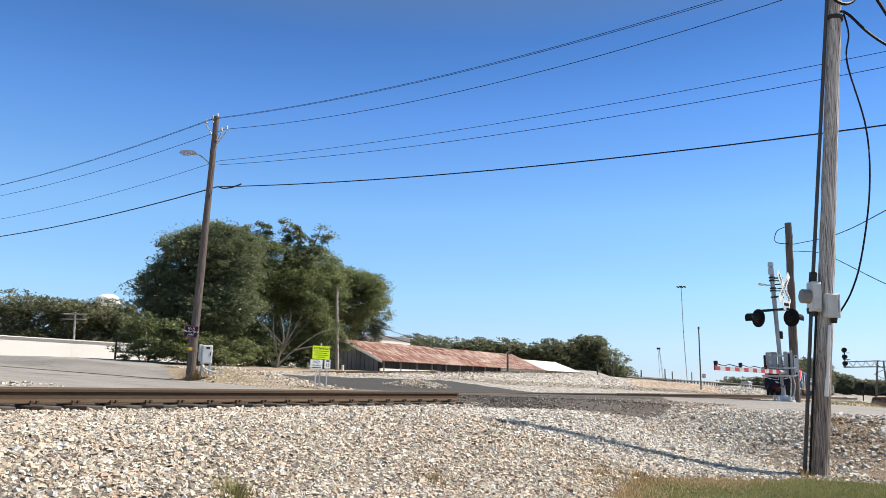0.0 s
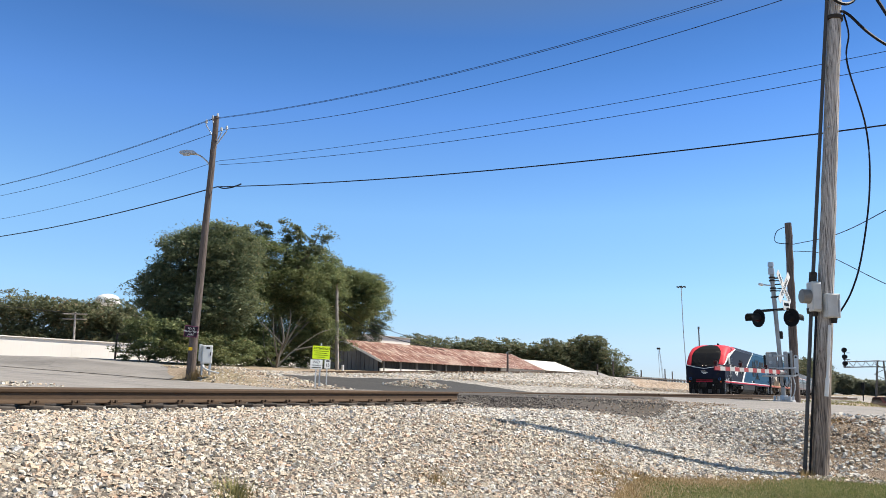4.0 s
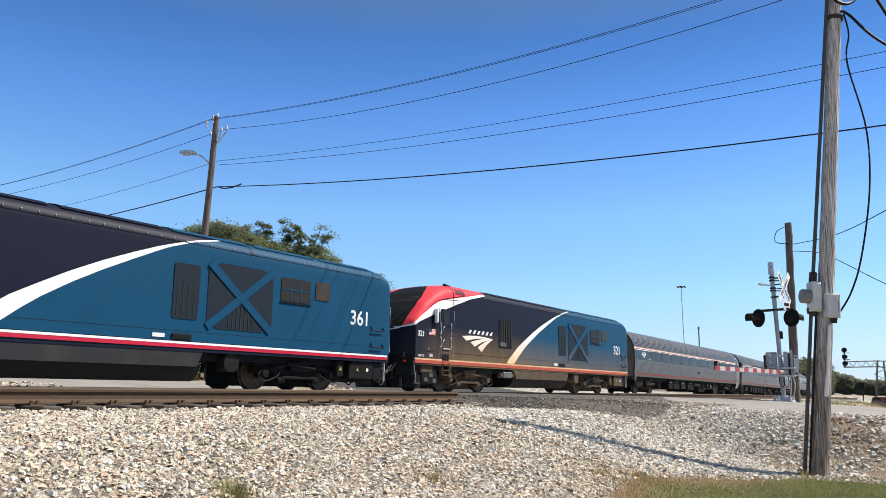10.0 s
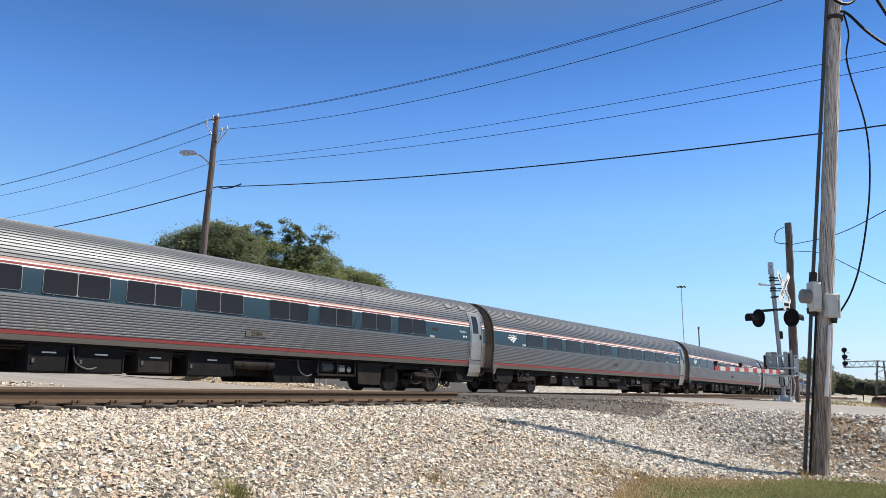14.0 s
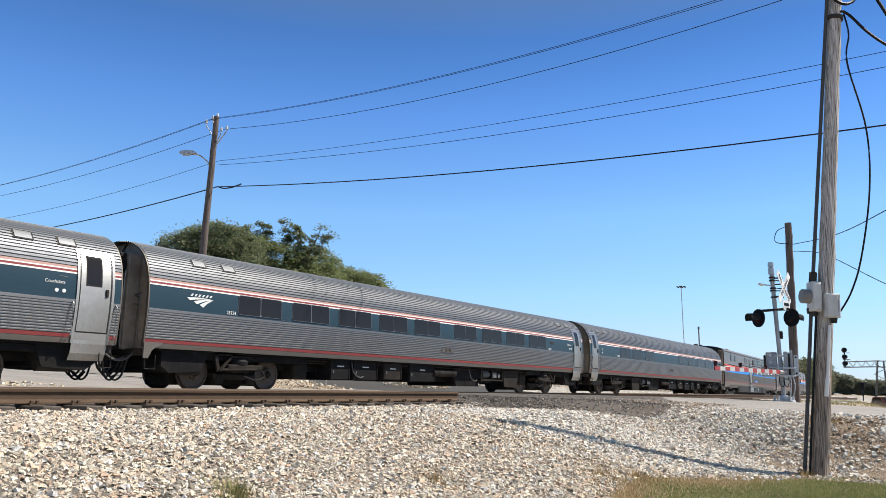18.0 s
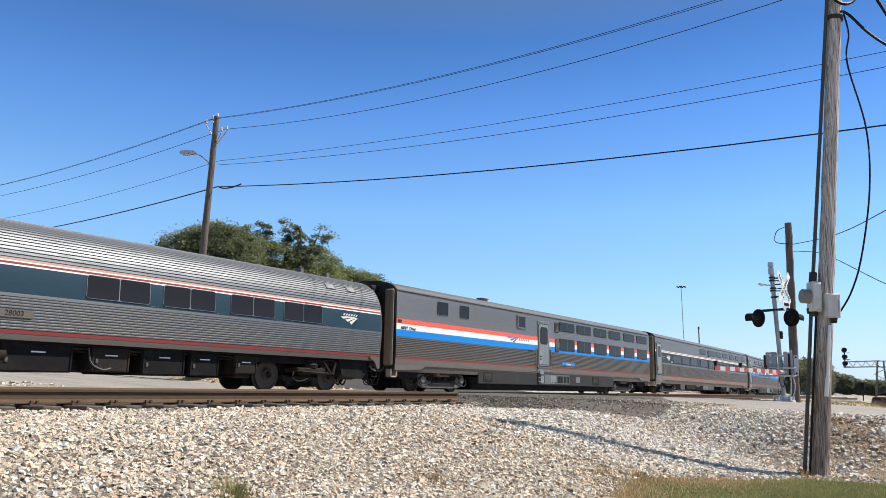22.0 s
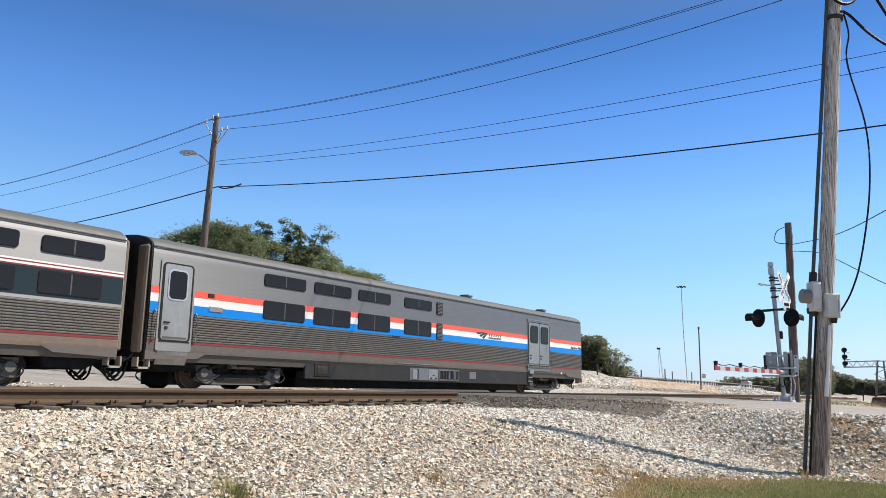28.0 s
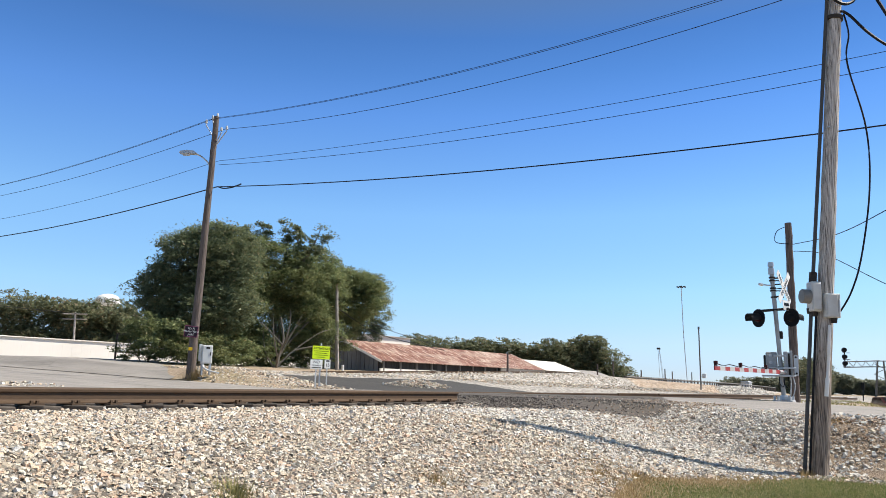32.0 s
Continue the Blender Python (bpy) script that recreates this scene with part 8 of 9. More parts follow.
part("mast_strap", merged(abox(-0.20, 0.20, -0.13, -0.09, 1.36, 1.42, 0.01), acyl((0.16, -0.10, 1.39), (0.16, -0.18, 1.39), 0.035, 0.03, 8)), GALV, mech)
part("counterweight_arm", aprism(round_rect(0.40, 0.53, 0.74, 1.42, 0.06), "y", -0.16, -0.08), GALV, mech, "pale rounded counterweight arm")
part("arm_pivot", merged(acyl((0.46, -0.16, 1.34), (0.46, -0.20, 1.34), 0.035, 0.03, 10), acyl((0.46, -0.16, 0.82), (0.46, -0.20, 0.82), 0.035, 0.03, 10)), STEEL_DARK, mech)
for z in (0.71, 0.96):
    part("arm_bar", merged(abox(-0.58, 0.44, -0.27, -0.20, z, z + 0.055, 0.012), abox(-0.58, 0.44, -0.20, -0.19, z + 0.02, z + 0.035)), GALV, mech, "silver gate arm bracket")
part("shaft_hub", merged(acyl((-0.02, -0.12, 0.86), (-0.02, -0.32, 0.86), 0.085, 0.07, 14), acyl((0.12, -0.20, 0.87), (0.12, -0.30, 0.87), 0.05, 0.04, 10)), GALV, mech)
part("arm_socket", abox(-0.24, 0.10, -0.31, -0.24, 0.80, 0.92, 0.02), GALV, mech)
for dx in (-0.03, 0.10):
    part("cable_loop", tube(bmesh.new(), bend_through([(dx - 0.02, -0.14, 0.72), (dx - 0.03, -0.20, 0.52), (dx + 0.06, -0.20, 0.38), (dx + 0.12, -0.16, 0.52), (dx + 0.10, -0.10, 0.74)], 5), 0.013), WIRE, mech)
for x, y in ((27.0, 5.2), (27.5, 5.2), (27.0, 5.66), (27.5, 5.66)):
    part("anchor_bolt", acyl((x, y, -0.05), (x, y, 0.10), 0.04, 0.04, 8), GALV, sig)
part("base_plate", merged(abox(26.98, 27.54, 5.12, 5.74, -0.14, -0.04, 0.02), abox(27.02, 27.12, 5.16, 5.40, -0.04, 0.08, 0.02), acyl((27.26, 5.43, -0.05), (27.255, 5.435, 0.12), 0.15, 0.12, 14)), GALV, sig)
part("junction_box", abox(27.18, 27.34, 5.36, 5.52, 1.95, 2.2, 0.02), STEEL_DARK, sig)
for dy, sway in ((0.0, 0.03), (0.07, -0.02)):
    part("conduit", tube(bmesh.new(), bend_through([(27.30, 5.20 - dy, 0.72), (27.30, 5.17 - dy + sway, 0.4), (27.28, 5.25 - dy, -0.02)], 4), 0.02), CERAMIC, sig)
A0, A1 = Vector((27.6, 5.30, 0.86)), Vector((20.63, 5.76, 0.80))
GATE_RED = plain("faded_reflective_red", (0.36, 0.05, 0.05), 0.5, 0, 0.2, 6)
GATE_WHITE = plain("dusty_reflective_white", (0.50, 0.49, 0.47), 0.5, 0, 0.15, 6)
gate = tagged(empty("crossing_gate"), "lowered red and white striped crossing gate arm", "crossing gate")
part("support_arm", tube(bmesh.new(), [A0 + Vector((0.15, -0.02, 0.01)), A0, A0.lerp(A1, 0.16)], 0.05, 8), GALV, gate)
d = (A1 - A0).normalized()
L = (A1 - A0).length
nst = 17
for k in range(nst):
    a, b = A0 + d * (0.35 + (L - 0.35) * k / nst), A0 + d * (0.35 + (L - 0.35) * (k + 1) / nst)
    h = 0.064 - 0.012 * k / nst
    bm = bmesh.new()
    m = Matrix.Translation((a + b) / 2) @ d.to_track_quat("X", "Z").to_matrix().to_4x4()
    bmesh.ops.create_cube(bm, size=1, matrix=m @ Matrix.Diagonal(((b - a).length, 0.035, h * 2, 1)))
    part("stripe_section", bm, GATE_RED if k % 2 == nst % 2 - 1 or k == nst - 1 else GATE_WHITE, gate)
for f in (0.36, 0.70, 0.985):
    c = A0 + d * L * f + Vector((0, 0, 0.09))
    part("arm_light", merged(abox(c.x - 0.04, c.x + 0.04, c.y - 0.035, c.y + 0.035, c.z - 0.03, c.z + 0.03), acyl(c + Vector((0, 0.0, 0.06)), c + Vector((0, -0.045, 0.06)), 0.045, 0.04, 14), acyl(c + Vector((0, 0.045, 0.06)), c + Vector((0, 0, 0.06)), 0.04, 0.045, 14)), plain("dark_red_lamp", (0.06, 0.012, 0.012), 0.4), gate)
part("light_cable", tube(bmesh.new(), [A0 + d * L * f + Vector((0, 0, 0.10 + 0.02 * math.sin(f * 40))) for f in np.linspace(0.2, 0.97, 18)], 0.012), WIRE, gate)

# ---- warning signs beside the main track ----
SIGN_YELLOW = plain("fluorescent_yellow_green_sign", (0.62, 0.80, 0.02), 0.5, 0, 0.04)
sg = tagged(empty("attention_sign"), "fluorescent yellow warning sign on a steel post", "sign")
part("post", abox(-0.025, 0.025, 0.012, 0.05, -1.45, 0.4), GALV, sg)
part("board", aprism(round_rect(-0.375, 0.375, -0.28, 0.28, 0.03), "y", -0.01, 0.012), SIGN_YELLOW, sg)
part("lettering", words("ATTENTION", 0.125, 0.002), BLACK, sg).matrix_basis = pose(0, -0.014, 0.17)
for k, w in enumerate((0.62, 0.5, 0.6, 0.3)):
    part("lettering_bar", abox(-w / 2, w / 2, -0.016, -0.009, 0.05 - 0.085 * k, 0.066 - 0.085 * k), BLACK, sg)
sg.matrix_basis = pose(24.5, 23.5, 1.57, 0, 1, -20) @ Matrix.Diagonal((1.1, 1, 1, 1))
nt = tagged(empty("no_trespassing_sign"), "white no trespassing sign on a steel post", "sign")
part("post", abox(-0.025, 0.025, 0.012, 0.05, -1.0, 0.2), GALV, nt)
part("board", aprism(round_rect(-0.255, 0.255, -0.205, 0.205, 0.03), "y", -0.01, 0.012), WHITE, nt)
part("lettering", words("NO", 0.17, 0.002), BLACK, nt).matrix_basis = pose(0, -0.014, 0.10)
part("lettering", words("TRESPASSING", 0.068, 0.002), BLACK, nt).matrix_basis = pose(0, -0.014, -0.04)
part("lettering_bar", abox(-0.2, 0.2, -0.016, -0.009, -0.15, -0.12), BLACK, nt)
nt.matrix_basis = pose(24.15, 23.42, 1.05, 0, 0, -20) @ Matrix.Diagonal((1.1, 1, 1, 1))
sl = tagged(empty("speed_sign"), "small white speed sign reading 15", "sign")
part("post", abox(-0.02, 0.02, 0.012, 0.05, -0.9, 0.15), GALV, sl)
part("board", aprism(round_rect(-0.125, 0.125, -0.19, 0.19, 0.02), "y", -0.01, 0.012), WHITE, sl)
part("lettering", words("15", 0.19, 0.002), BLACK, sl).matrix_basis = pose(0, -0.014, -0.05)
for z in (0.10, 0.145):
    part("lettering_bar", abox(-0.08, 0.08, -0.016, -0.009, z, z + 0.02), BLACK, sl)
sl.matrix_basis = pose(24.68, 23.28, 1.08, 0, 0, -20) @ Matrix.Diagonal((1.1, 1, 1, 1))

# slim bleached pole by the trees, its guy wire and drop wires
bp = tagged(empty("bleached_pole"), "bleached bare wooden pole beside the trees", "utility pole")
part("pole", lathe_pole((45.12, 41.48, 0.9), (44.95, 41.75, 8.15), 0.17, 0.11, 10, 31), POLE_GREY, bp)
part("guy_wire", tube(bmesh.new(), [(45.0, 41.7, 6.0), (43.3, 43.6, 1.6)], 0.015, 5), WIRE, bp)
part("drop_wire", tube(bmesh.new(), bend_through([(45.0, 41.6, 6.2), (56, 46, 4.9), (72, 50, 4.3)], 8), 0.035, 5), WIRE, bp)
part("drop_wire", tube(bmesh.new(), bend_through([(45.0, 41.6, 6.9), (56, 47, 5.9), (76, 52, 4.6)], 8), 0.025, 5), WIRE, bp)
part("low_box", abox(45.3, 45.5, 41.1, 41.25, 1.3, 1.75, 0.02), CABINET, bp)


# ---- trees ----
BARK = wood_pole_mat("grey_bark", (0.13, 0.115, 0.095), (0.29, 0.265, 0.225))


def leaf_mat(name, stops):
    m = Mat(name, 0.6, 0, 0.35)
    g = m.node("ShaderNodeNewGeometry")
    col = m.ramp(g.outputs["Random Per Island"], stops)
    col = m.mix(m.ramp(m.noise(0.35, 3), [(0.35, (0, 0, 0)), (0.65, (0.6, 0.6, 0.6))]), col, m.mix(0.5, col, (0.10, 0.085, 0.02)))
    m.color(col)
    tr = m.node("ShaderNodeBsdfTranslucent")
    m.link(col, tr.inputs["Color"])
    mx = m.node("ShaderNodeMixShader", Fac=0.42)
    m.link(m.b.outputs[0], mx.inputs[1])
    m.link(tr.outputs[0], mx.inputs[2])
    m.link(mx.outputs[0], m.t.nodes["Material Output"].inputs["Surface"])
    return m.m


LEAF_DARK = leaf_mat("dark_green_leaves", [(0.0, (0.092, 0.132, 0.085)), (0.5, (0.176, 0.220, 0.130)), (0.93, (0.265, 0.296, 0.168)), (1.0, (0.35, 0.27, 0.16))])
LEAF_OLIVE = leaf_mat("olive_green_leaves", [(0.0, (0.104, 0.148, 0.074)), (0.5, (0.202, 0.248, 0.114)), (0.93, (0.305, 0.335, 0.152)), (1.0, (0.40, 0.30, 0.16))])
# distant leaves dulled and lifted in colour to allow for haze
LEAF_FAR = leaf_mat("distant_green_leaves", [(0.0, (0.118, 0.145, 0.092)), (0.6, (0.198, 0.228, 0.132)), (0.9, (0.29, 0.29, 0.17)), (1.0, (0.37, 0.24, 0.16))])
LEAF_HILL = leaf_mat("deep_green_hill_leaves", [(0.0, (0.075, 0.095, 0.062)), (0.6, (0.135, 0.152, 0.090)), (1.0, (0.23, 0.205, 0.12))])
# haze over the far hill is put into this pale leaf colour
LEAF_HAZY = leaf_mat("haze_paled_leaves", [(0.0, (0.17, 0.195, 0.15)), (0.6, (0.26, 0.28, 0.20)), (1.0, (0.36, 0.35, 0.25))])
GRASS = leaf_mat("lawn_grass", [(0.0, (0.10, 0.145, 0.045)), (0.50, (0.20, 0.250, 0.080)), (0.78, (0.34, 0.33, 0.14)), (1.0, (0.56, 0.46, 0.27))])
WEED = leaf_mat("dry_weeds", [(0.0, (0.22, 0.17, 0.07)), (0.5, (0.40, 0.28, 0.14)), (1.0, (0.52, 0.38, 0.22))])
STRAW = leaf_mat("dry_straw", [(0.0, (0.26, 0.18, 0.09)), (0.4, (0.50, 0.37, 0.20)), (1.0, (0.74, 0.60, 0.40))])
WEED_GREEN = leaf_mat("green_weeds", [(0.0, (0.16, 0.17, 0.06)), (0.5, (0.28, 0.26, 0.11)), (1.0, (0.45, 0.38, 0.2))])


def leaf_mesh(c, size, rng, flat=0.5):
    """Small folded leaf sprays at the points c."""
    n = len(c)
    a, tilt = rng.uniform(0, math.tau, n), rng.normal(0, flat, n)
    u = np.stack([np.cos(a), np.sin(a), np.sin(tilt) * 0.8], 1)
    v = np.stack([-np.sin(a) * np.cos(tilt), np.cos(a) * np.cos(tilt), rng.normal(0, flat, n)], 1)
    s = size * rng.uniform(0.6, 1.4, n)[:, None]
    lift = np.stack([np.zeros(n), np.zeros(n), s[:, 0] * 0.18], 1)
    P = np.stack([c - u * s * 0.5, c + u * s * 0.5 - v * s * 0.32 + lift, c + u * s * 0.35 + v * s * 0.40 + lift], 1)
    return mesh_np(P.reshape(-1, 3), np.arange(n * 3).reshape(-1, 3))


def crown_points(blobs, n, rng, clump=0.55, per=110):
    """Leaf points gathered in flat clumps over and inside several rounded masses."""
    vol = np.array([b[3] * b[3] * b[4] for b in blobs]) ** 0.8
    which = rng.choice(len(blobs), max(1, n // per), p=vol / vol.sum())
    B = np.array(blobs)[which]
    d = rng.normal(0, 1, (len(B), 3))
    d /= np.linalg.norm(d, axis=1, keepdims=True)
    rad = rng.uniform(0.25, 1.0, len(B)) ** 0.35 * 0.92
    c = B[:, :3] + d * rad[:, None] * np.stack([B[:, 3], B[:, 3], B[:, 4]], 1)
    cr = clump * rng.lognormal(0.1, 0.38, len(B))
    e = rng.normal(0, 1, (len(B), per, 3))
    e /= np.linalg.norm(e, axis=2, keepdims=True)
    p = c[:, None] + e * rng.uniform(0, 1, (len(B), per, 1)) ** 0.45 * (cr[:, None, None] * np.array([1, 1, 0.42]))
    p[..., 2] -= 0.25 * ((p[..., :2] - c[:, None, :2]) ** 2).sum(-1) / np.maximum(cr[:, None], 0.1)
    return p.reshape(-1, 3)


def limb(pts, r0, r1, n=7):
    """A tapering limb through the points."""
    P = bend_through(pts, 5)
    bm = bmesh.new()
    prev = None
    for k, p in enumerate(P):
        t = (P[min(k + 1, len(P) - 1)] - P[max(k - 1, 0)]).normalized()
        u = t.orthogonal().normalized()
        v = t.cross(u)
        r = r0 + (r1 - r0) * k / (len(P) - 1)
        ring = [bm.verts.new(p + (u * math.cos(j * math.tau / n) + v * math.sin(j * math.tau / n)) * r) for j in range(n)]
        if prev:
            s = min(range(n), key=lambda q: (prev[0].co - p - (ring[q].co - p)).length)
            ring = ring[s:] + ring[:s]
            for j in range(n):
                bm.faces.new((prev[j], prev[(j + 1) % n], ring[(j + 1) % n], ring[j]))
        prev = ring
    bmesh.ops.recalc_face_normals(bm, faces=bm.faces)
    return bm


def tree(name, label, base, trunk, limbs, blobs, n, leaf, size, seed, clump=0.55, thick=0.22):
    rng = np.random.RandomState(seed)
    t = tagged(empty(name), label, "tree", "grove beside the railway")
    part("trunk", limb(trunk, thick, thick * 0.4, 9), BARK, t)
    for k, pts in enumerate(limbs):
        part("limb", limb(pts, thick * 0.5, thick * 0.1), BARK, t)
    part("crown", leaf_mesh(crown_points(blobs, n, rng, clump), size, rng), leaf, t, "crown of small leaves with gaps")
    return t


T1 = [(31.3, 41.9, 7.9, 2.6, 2.6), (30.4, 43.2, 6.0, 2.0, 2.3), (32.5, 40.6, 8.6, 2.7, 2.3), (29.7, 44.2, 6.2, 0.9, 1.1), (31.7, 41.9, 5.0, 3.3, 2.3), (33.0, 40.6, 5.9, 2.2, 2.9)]
T1B = [(28.8, 41.0, 2.8, 2.5, 1.3), (27.5, 42.0, 2.5, 1.2, 1.3), (30.9, 39.8, 2.5, 1.5, 1.0), (27.9, 41.4, 3.4, 1.2, 1.1), (30.2, 39.9, 2.4, 2.1, 1.1)]
T2 = [(40.1, 43.4, 8.6, 2.6, 2.8), (39.2, 44.7, 5.6, 2.4, 2.8), (41.3, 42.6, 7.6, 2.4, 2.7), (38.4, 45.0, 9.2, 1.9, 1.8), (36.8, 43.8, 6.4, 2.4, 2.6), (36.0, 44.0, 8.6, 2.1, 2.3), (35.0, 43.4, 9.6, 1.6, 1.7), (38.0, 44.0, 9.6, 1.6, 1.7)]
TOPS = [(39.3, 44.4, 11.6, 0.6, 1.1), (38.7, 45.3, 11.3, 0.8, 0.9), (40.7, 42.5, 11.6, 0.8, 1.0), (41.8, 40.8, 11.2, 0.5, 1.3), (41.4, 41.6, 10.5, 1.2, 0.9), (42.2, 40.2, 11.6, 0.3, 0.6), (40.2, 43.1, 12.0, 0.35, 0.6)]
T2B = [(39.8, 43.6, 3.0, 2.6, 1.3), (37.6, 43.6, 3.2, 2.2, 1.4), (37.4, 43.0, 2.4, 1.5, 1.0), (35.2, 41.4, 2.4, 1.6, 1.1), (38.6, 43.8, 2.2, 2.5, 1.0), (43.2, 42.6, 2.4, 1.8, 0.9), (33.2, 41.2, 2.3, 1.6, 1.0)]
T2C = [(43.9, 42.9, 8.8, 2.0, 2.6), (42.4, 42.4, 5.4, 2.0, 2.2), (45.8, 44.1, 7.6, 2.1, 2.7), (44.2, 43.0, 4.2, 2.0, 2.0), (49.7, 45.7, 6.1, 1.7, 3.4), (47.2, 45.4, 7.4, 1.7, 3.0), (49.6, 49.0, 10.9, 1.4, 1.4), (49.5, 47.4, 9.8, 1.6, 1.4), (49.6, 45.4, 9.1, 1.8, 1.5), (49.7, 43.2, 8.5, 1.7, 1.4), (49.8, 42.0, 7.7, 1.3, 1.5), (49.6, 44.7, 7.0, 2.5, 1.8)]
T3 = [(62.5, 62.0, 9.3, 3.0, 3.4), (62.0, 61.0, 5.5, 3.0, 2.4), (66.2, 57.6, 10.0, 3.3, 3.7), (64.8, 59.4, 11.6, 2.3, 2.6), (67.2, 56.0, 8.3, 1.7, 2.9), (64.8, 59.6, 7.0, 2.8, 1.9), (66.6, 56.9, 6.0, 1.9, 1.4)]
tree("oak_tree", "broad dark green oak with a dense rounded crown", (31.5, 41.8, 1.0), [(31.6, 41.7, 0.6), (31.5, 41.8, 2.4), (31.6, 41.6, 4.6), (31.9, 41.4, 8.0)],
     [[(31.5, 41.8, 2.2), (30.4, 42.8, 4.4), (29.8, 43.6, 6.5)], [(31.6, 41.7, 3.0), (32.4, 41.0, 5.5), (32.8, 40.7, 8.3)]], T1, 110000, LEAF_DARK, 0.150, 41, 0.62)
tree("scrub_tree", "low olive green scrub at the edge of the grove", (28.4, 41.6, 0.8), [(28.4, 41.6, 0.4), (28.4, 41.6, 1.4), (28.6, 41.4, 3.0)],
     [[(28.4, 41.6, 0.8), (27.7, 42.0, 2.0), (27.2, 42.3, 3.0)], [(28.4, 41.5, 0.8), (29.8, 40.4, 1.8), (30.8, 39.9, 2.6)]], T1B, 24000, LEAF_OLIVE, 0.135, 42, 0.42, 0.1)
tree("hackberry_tree", "tall olive green tree with wispy upright top shoots", (40.2, 43.2, 1.0), [(40.0, 43.2, 0.9), (40.1, 43.3, 2.6), (40.2, 43.4, 5.0), (40.3, 43.3, 9.0)],
     [[(40.1, 43.2, 2.4), (38.9, 44.4, 4.4), (38.6, 45.2, 7.5)], [(40.1, 43.2, 2.0), (41.6, 42.0, 4.4), (42.8, 41.4, 5.6)], [(40.2, 43.4, 6.0), (39.6, 44.3, 9.5), (39.3, 44.4, 12.0)],
      [(40.3, 43.3, 7.0), (41.0, 42.2, 9.5), (40.8, 42.4, 12.0)], [(40.3, 43.3, 7.0), (41.5, 41.6, 10.0), (41.9, 40.8, 12.0)]], T2, 115000, LEAF_OLIVE, 0.145, 43, 0.66)
tree("sapling_tops", "tall wispy dark green shoots above the grove", (40.2, 43.2, 1.0), [(40.6, 43.3, 0.9), (40.6, 43.4, 4.0), (40.5, 43.2, 8.0), (40.6, 42.9, 11.6)],
     [[(40.5, 43.2, 8.0), (39.6, 44.2, 10.0), (39.3, 44.4, 12.2)], [(40.5, 43.2, 8.0), (41.4, 41.6, 10.0), (41.9, 40.8, 12.0)]], TOPS, 9500, LEAF_DARK, 0.150, 46, 0.32, 0.12)
tree("pecan_tree", "olive green tree with hanging outer branches", (44.5, 43.2, 1.0), [(43.6, 42.6, 1.0), (43.8, 42.8, 2.6), (44.4, 43.2, 5.0), (44.6, 43.4, 8.6)],
     [[(43.8, 42.8, 2.4), (45.4, 44.0, 4.6), (46.6, 44.8, 7.0)], [(44.2, 43.0, 3.6), (43.0, 42.6, 5.6), (43.2, 42.8, 8.0)], [(43.8, 42.8, 1.6), (44.6, 42.0, 3.0), (45.8, 41.6, 4.0)]], T2C, 105000, LEAF_OLIVE, 0.150, 47, 0.66)
tree("undergrowth_tree", "sparse young tree under the grove with bare branches", (40.0, 42.6, 1.0), [(38.6, 41.4, 0.9), (38.7, 41.3, 2.0), (39.0, 41.2, 3.4), (38.8, 41.4, 5.0)],
     [[(38.7, 41.3, 1.5), (39.6, 40.7, 2.6), (41.2, 39.9, 3.9), (42.4, 39.6, 4.3)], [(38.9, 41.2, 3.0), (37.9, 41.9, 4.2), (36.8, 42.6, 5.2)], [(39.6, 40.7, 2.6), (40.6, 40.0, 2.9), (42.2, 39.4, 3.0)], [(38.7, 41.3, 2.0), (39.4, 40.8, 3.8), (40.0, 40.4, 5.2)],
      [(38.65, 41.4, 1.1), (38.0, 41.9, 2.4), (37.8, 42.0, 4.0)],
      [(38.62, 41.35, 1.2), (37.6, 40.2, 2.0), (36.7, 38.6, 3.0), (36.4, 37.2, 4.0), (36.3, 36.2, 4.5)], [(37.6, 40.2, 2.0), (36.6, 39.6, 3.4), (36.2, 39.4, 5.0)], [(36.7, 38.6, 3.0), (36.5, 38.0, 4.2), (36.4, 37.9, 5.2)]], T2B, 30000, LEAF_OLIVE, 0.135, 44, 0.4, 0.13)
tree("willow_oak_tree", "feathery grey-green tree behind the shed", (66.0, 58.0, 1.5), [(66.0, 58.0, 1.2), (66.0, 58.0, 4.0), (65.6, 58.4, 8.0), (65.6, 58.6, 12.0)],
     [[(66.0, 58.0, 4.0), (66.8, 57.0, 7.0), (67.6, 56.0, 9.5)], [(66.0, 58.0, 4.0), (64.8, 59.4, 8.0), (64.5, 59.8, 11.0)]], T3, 85000, LEAF_DARK, 0.18, 45, 0.75)


THICKET = [(40.6, 45.0, 2.5, 2.6, 1.5), (43.6, 44.6, 2.8, 2.2, 1.7), (36.6, 44.4, 3.0, 2.2, 1.6), (33.8, 43.0, 2.8, 2.0, 1.5), (47.0, 46.0, 2.6, 2.2, 1.5), (38.8, 45.8, 4.4, 2.2, 1.5), (44.4, 46.2, 4.8, 2.2, 1.6)]
tree("thicket", "dark shaded thicket behind the trunks of the grove", (40.6, 45.0, 1.0), [(40.6, 45.0, 0.9), (40.6, 45.1, 2.0), (40.4, 45.2, 3.6)],
     [[(40.6, 45.0, 1.2), (43.4, 44.6, 2.4), (44.4, 44.8, 3.8)], [(40.6, 45.0, 1.2), (37.4, 44.6, 2.4), (36.4, 44.4, 3.6)]], THICKET, 34000, LEAF_OLIVE, 0.15, 48, 0.6, 0.1)


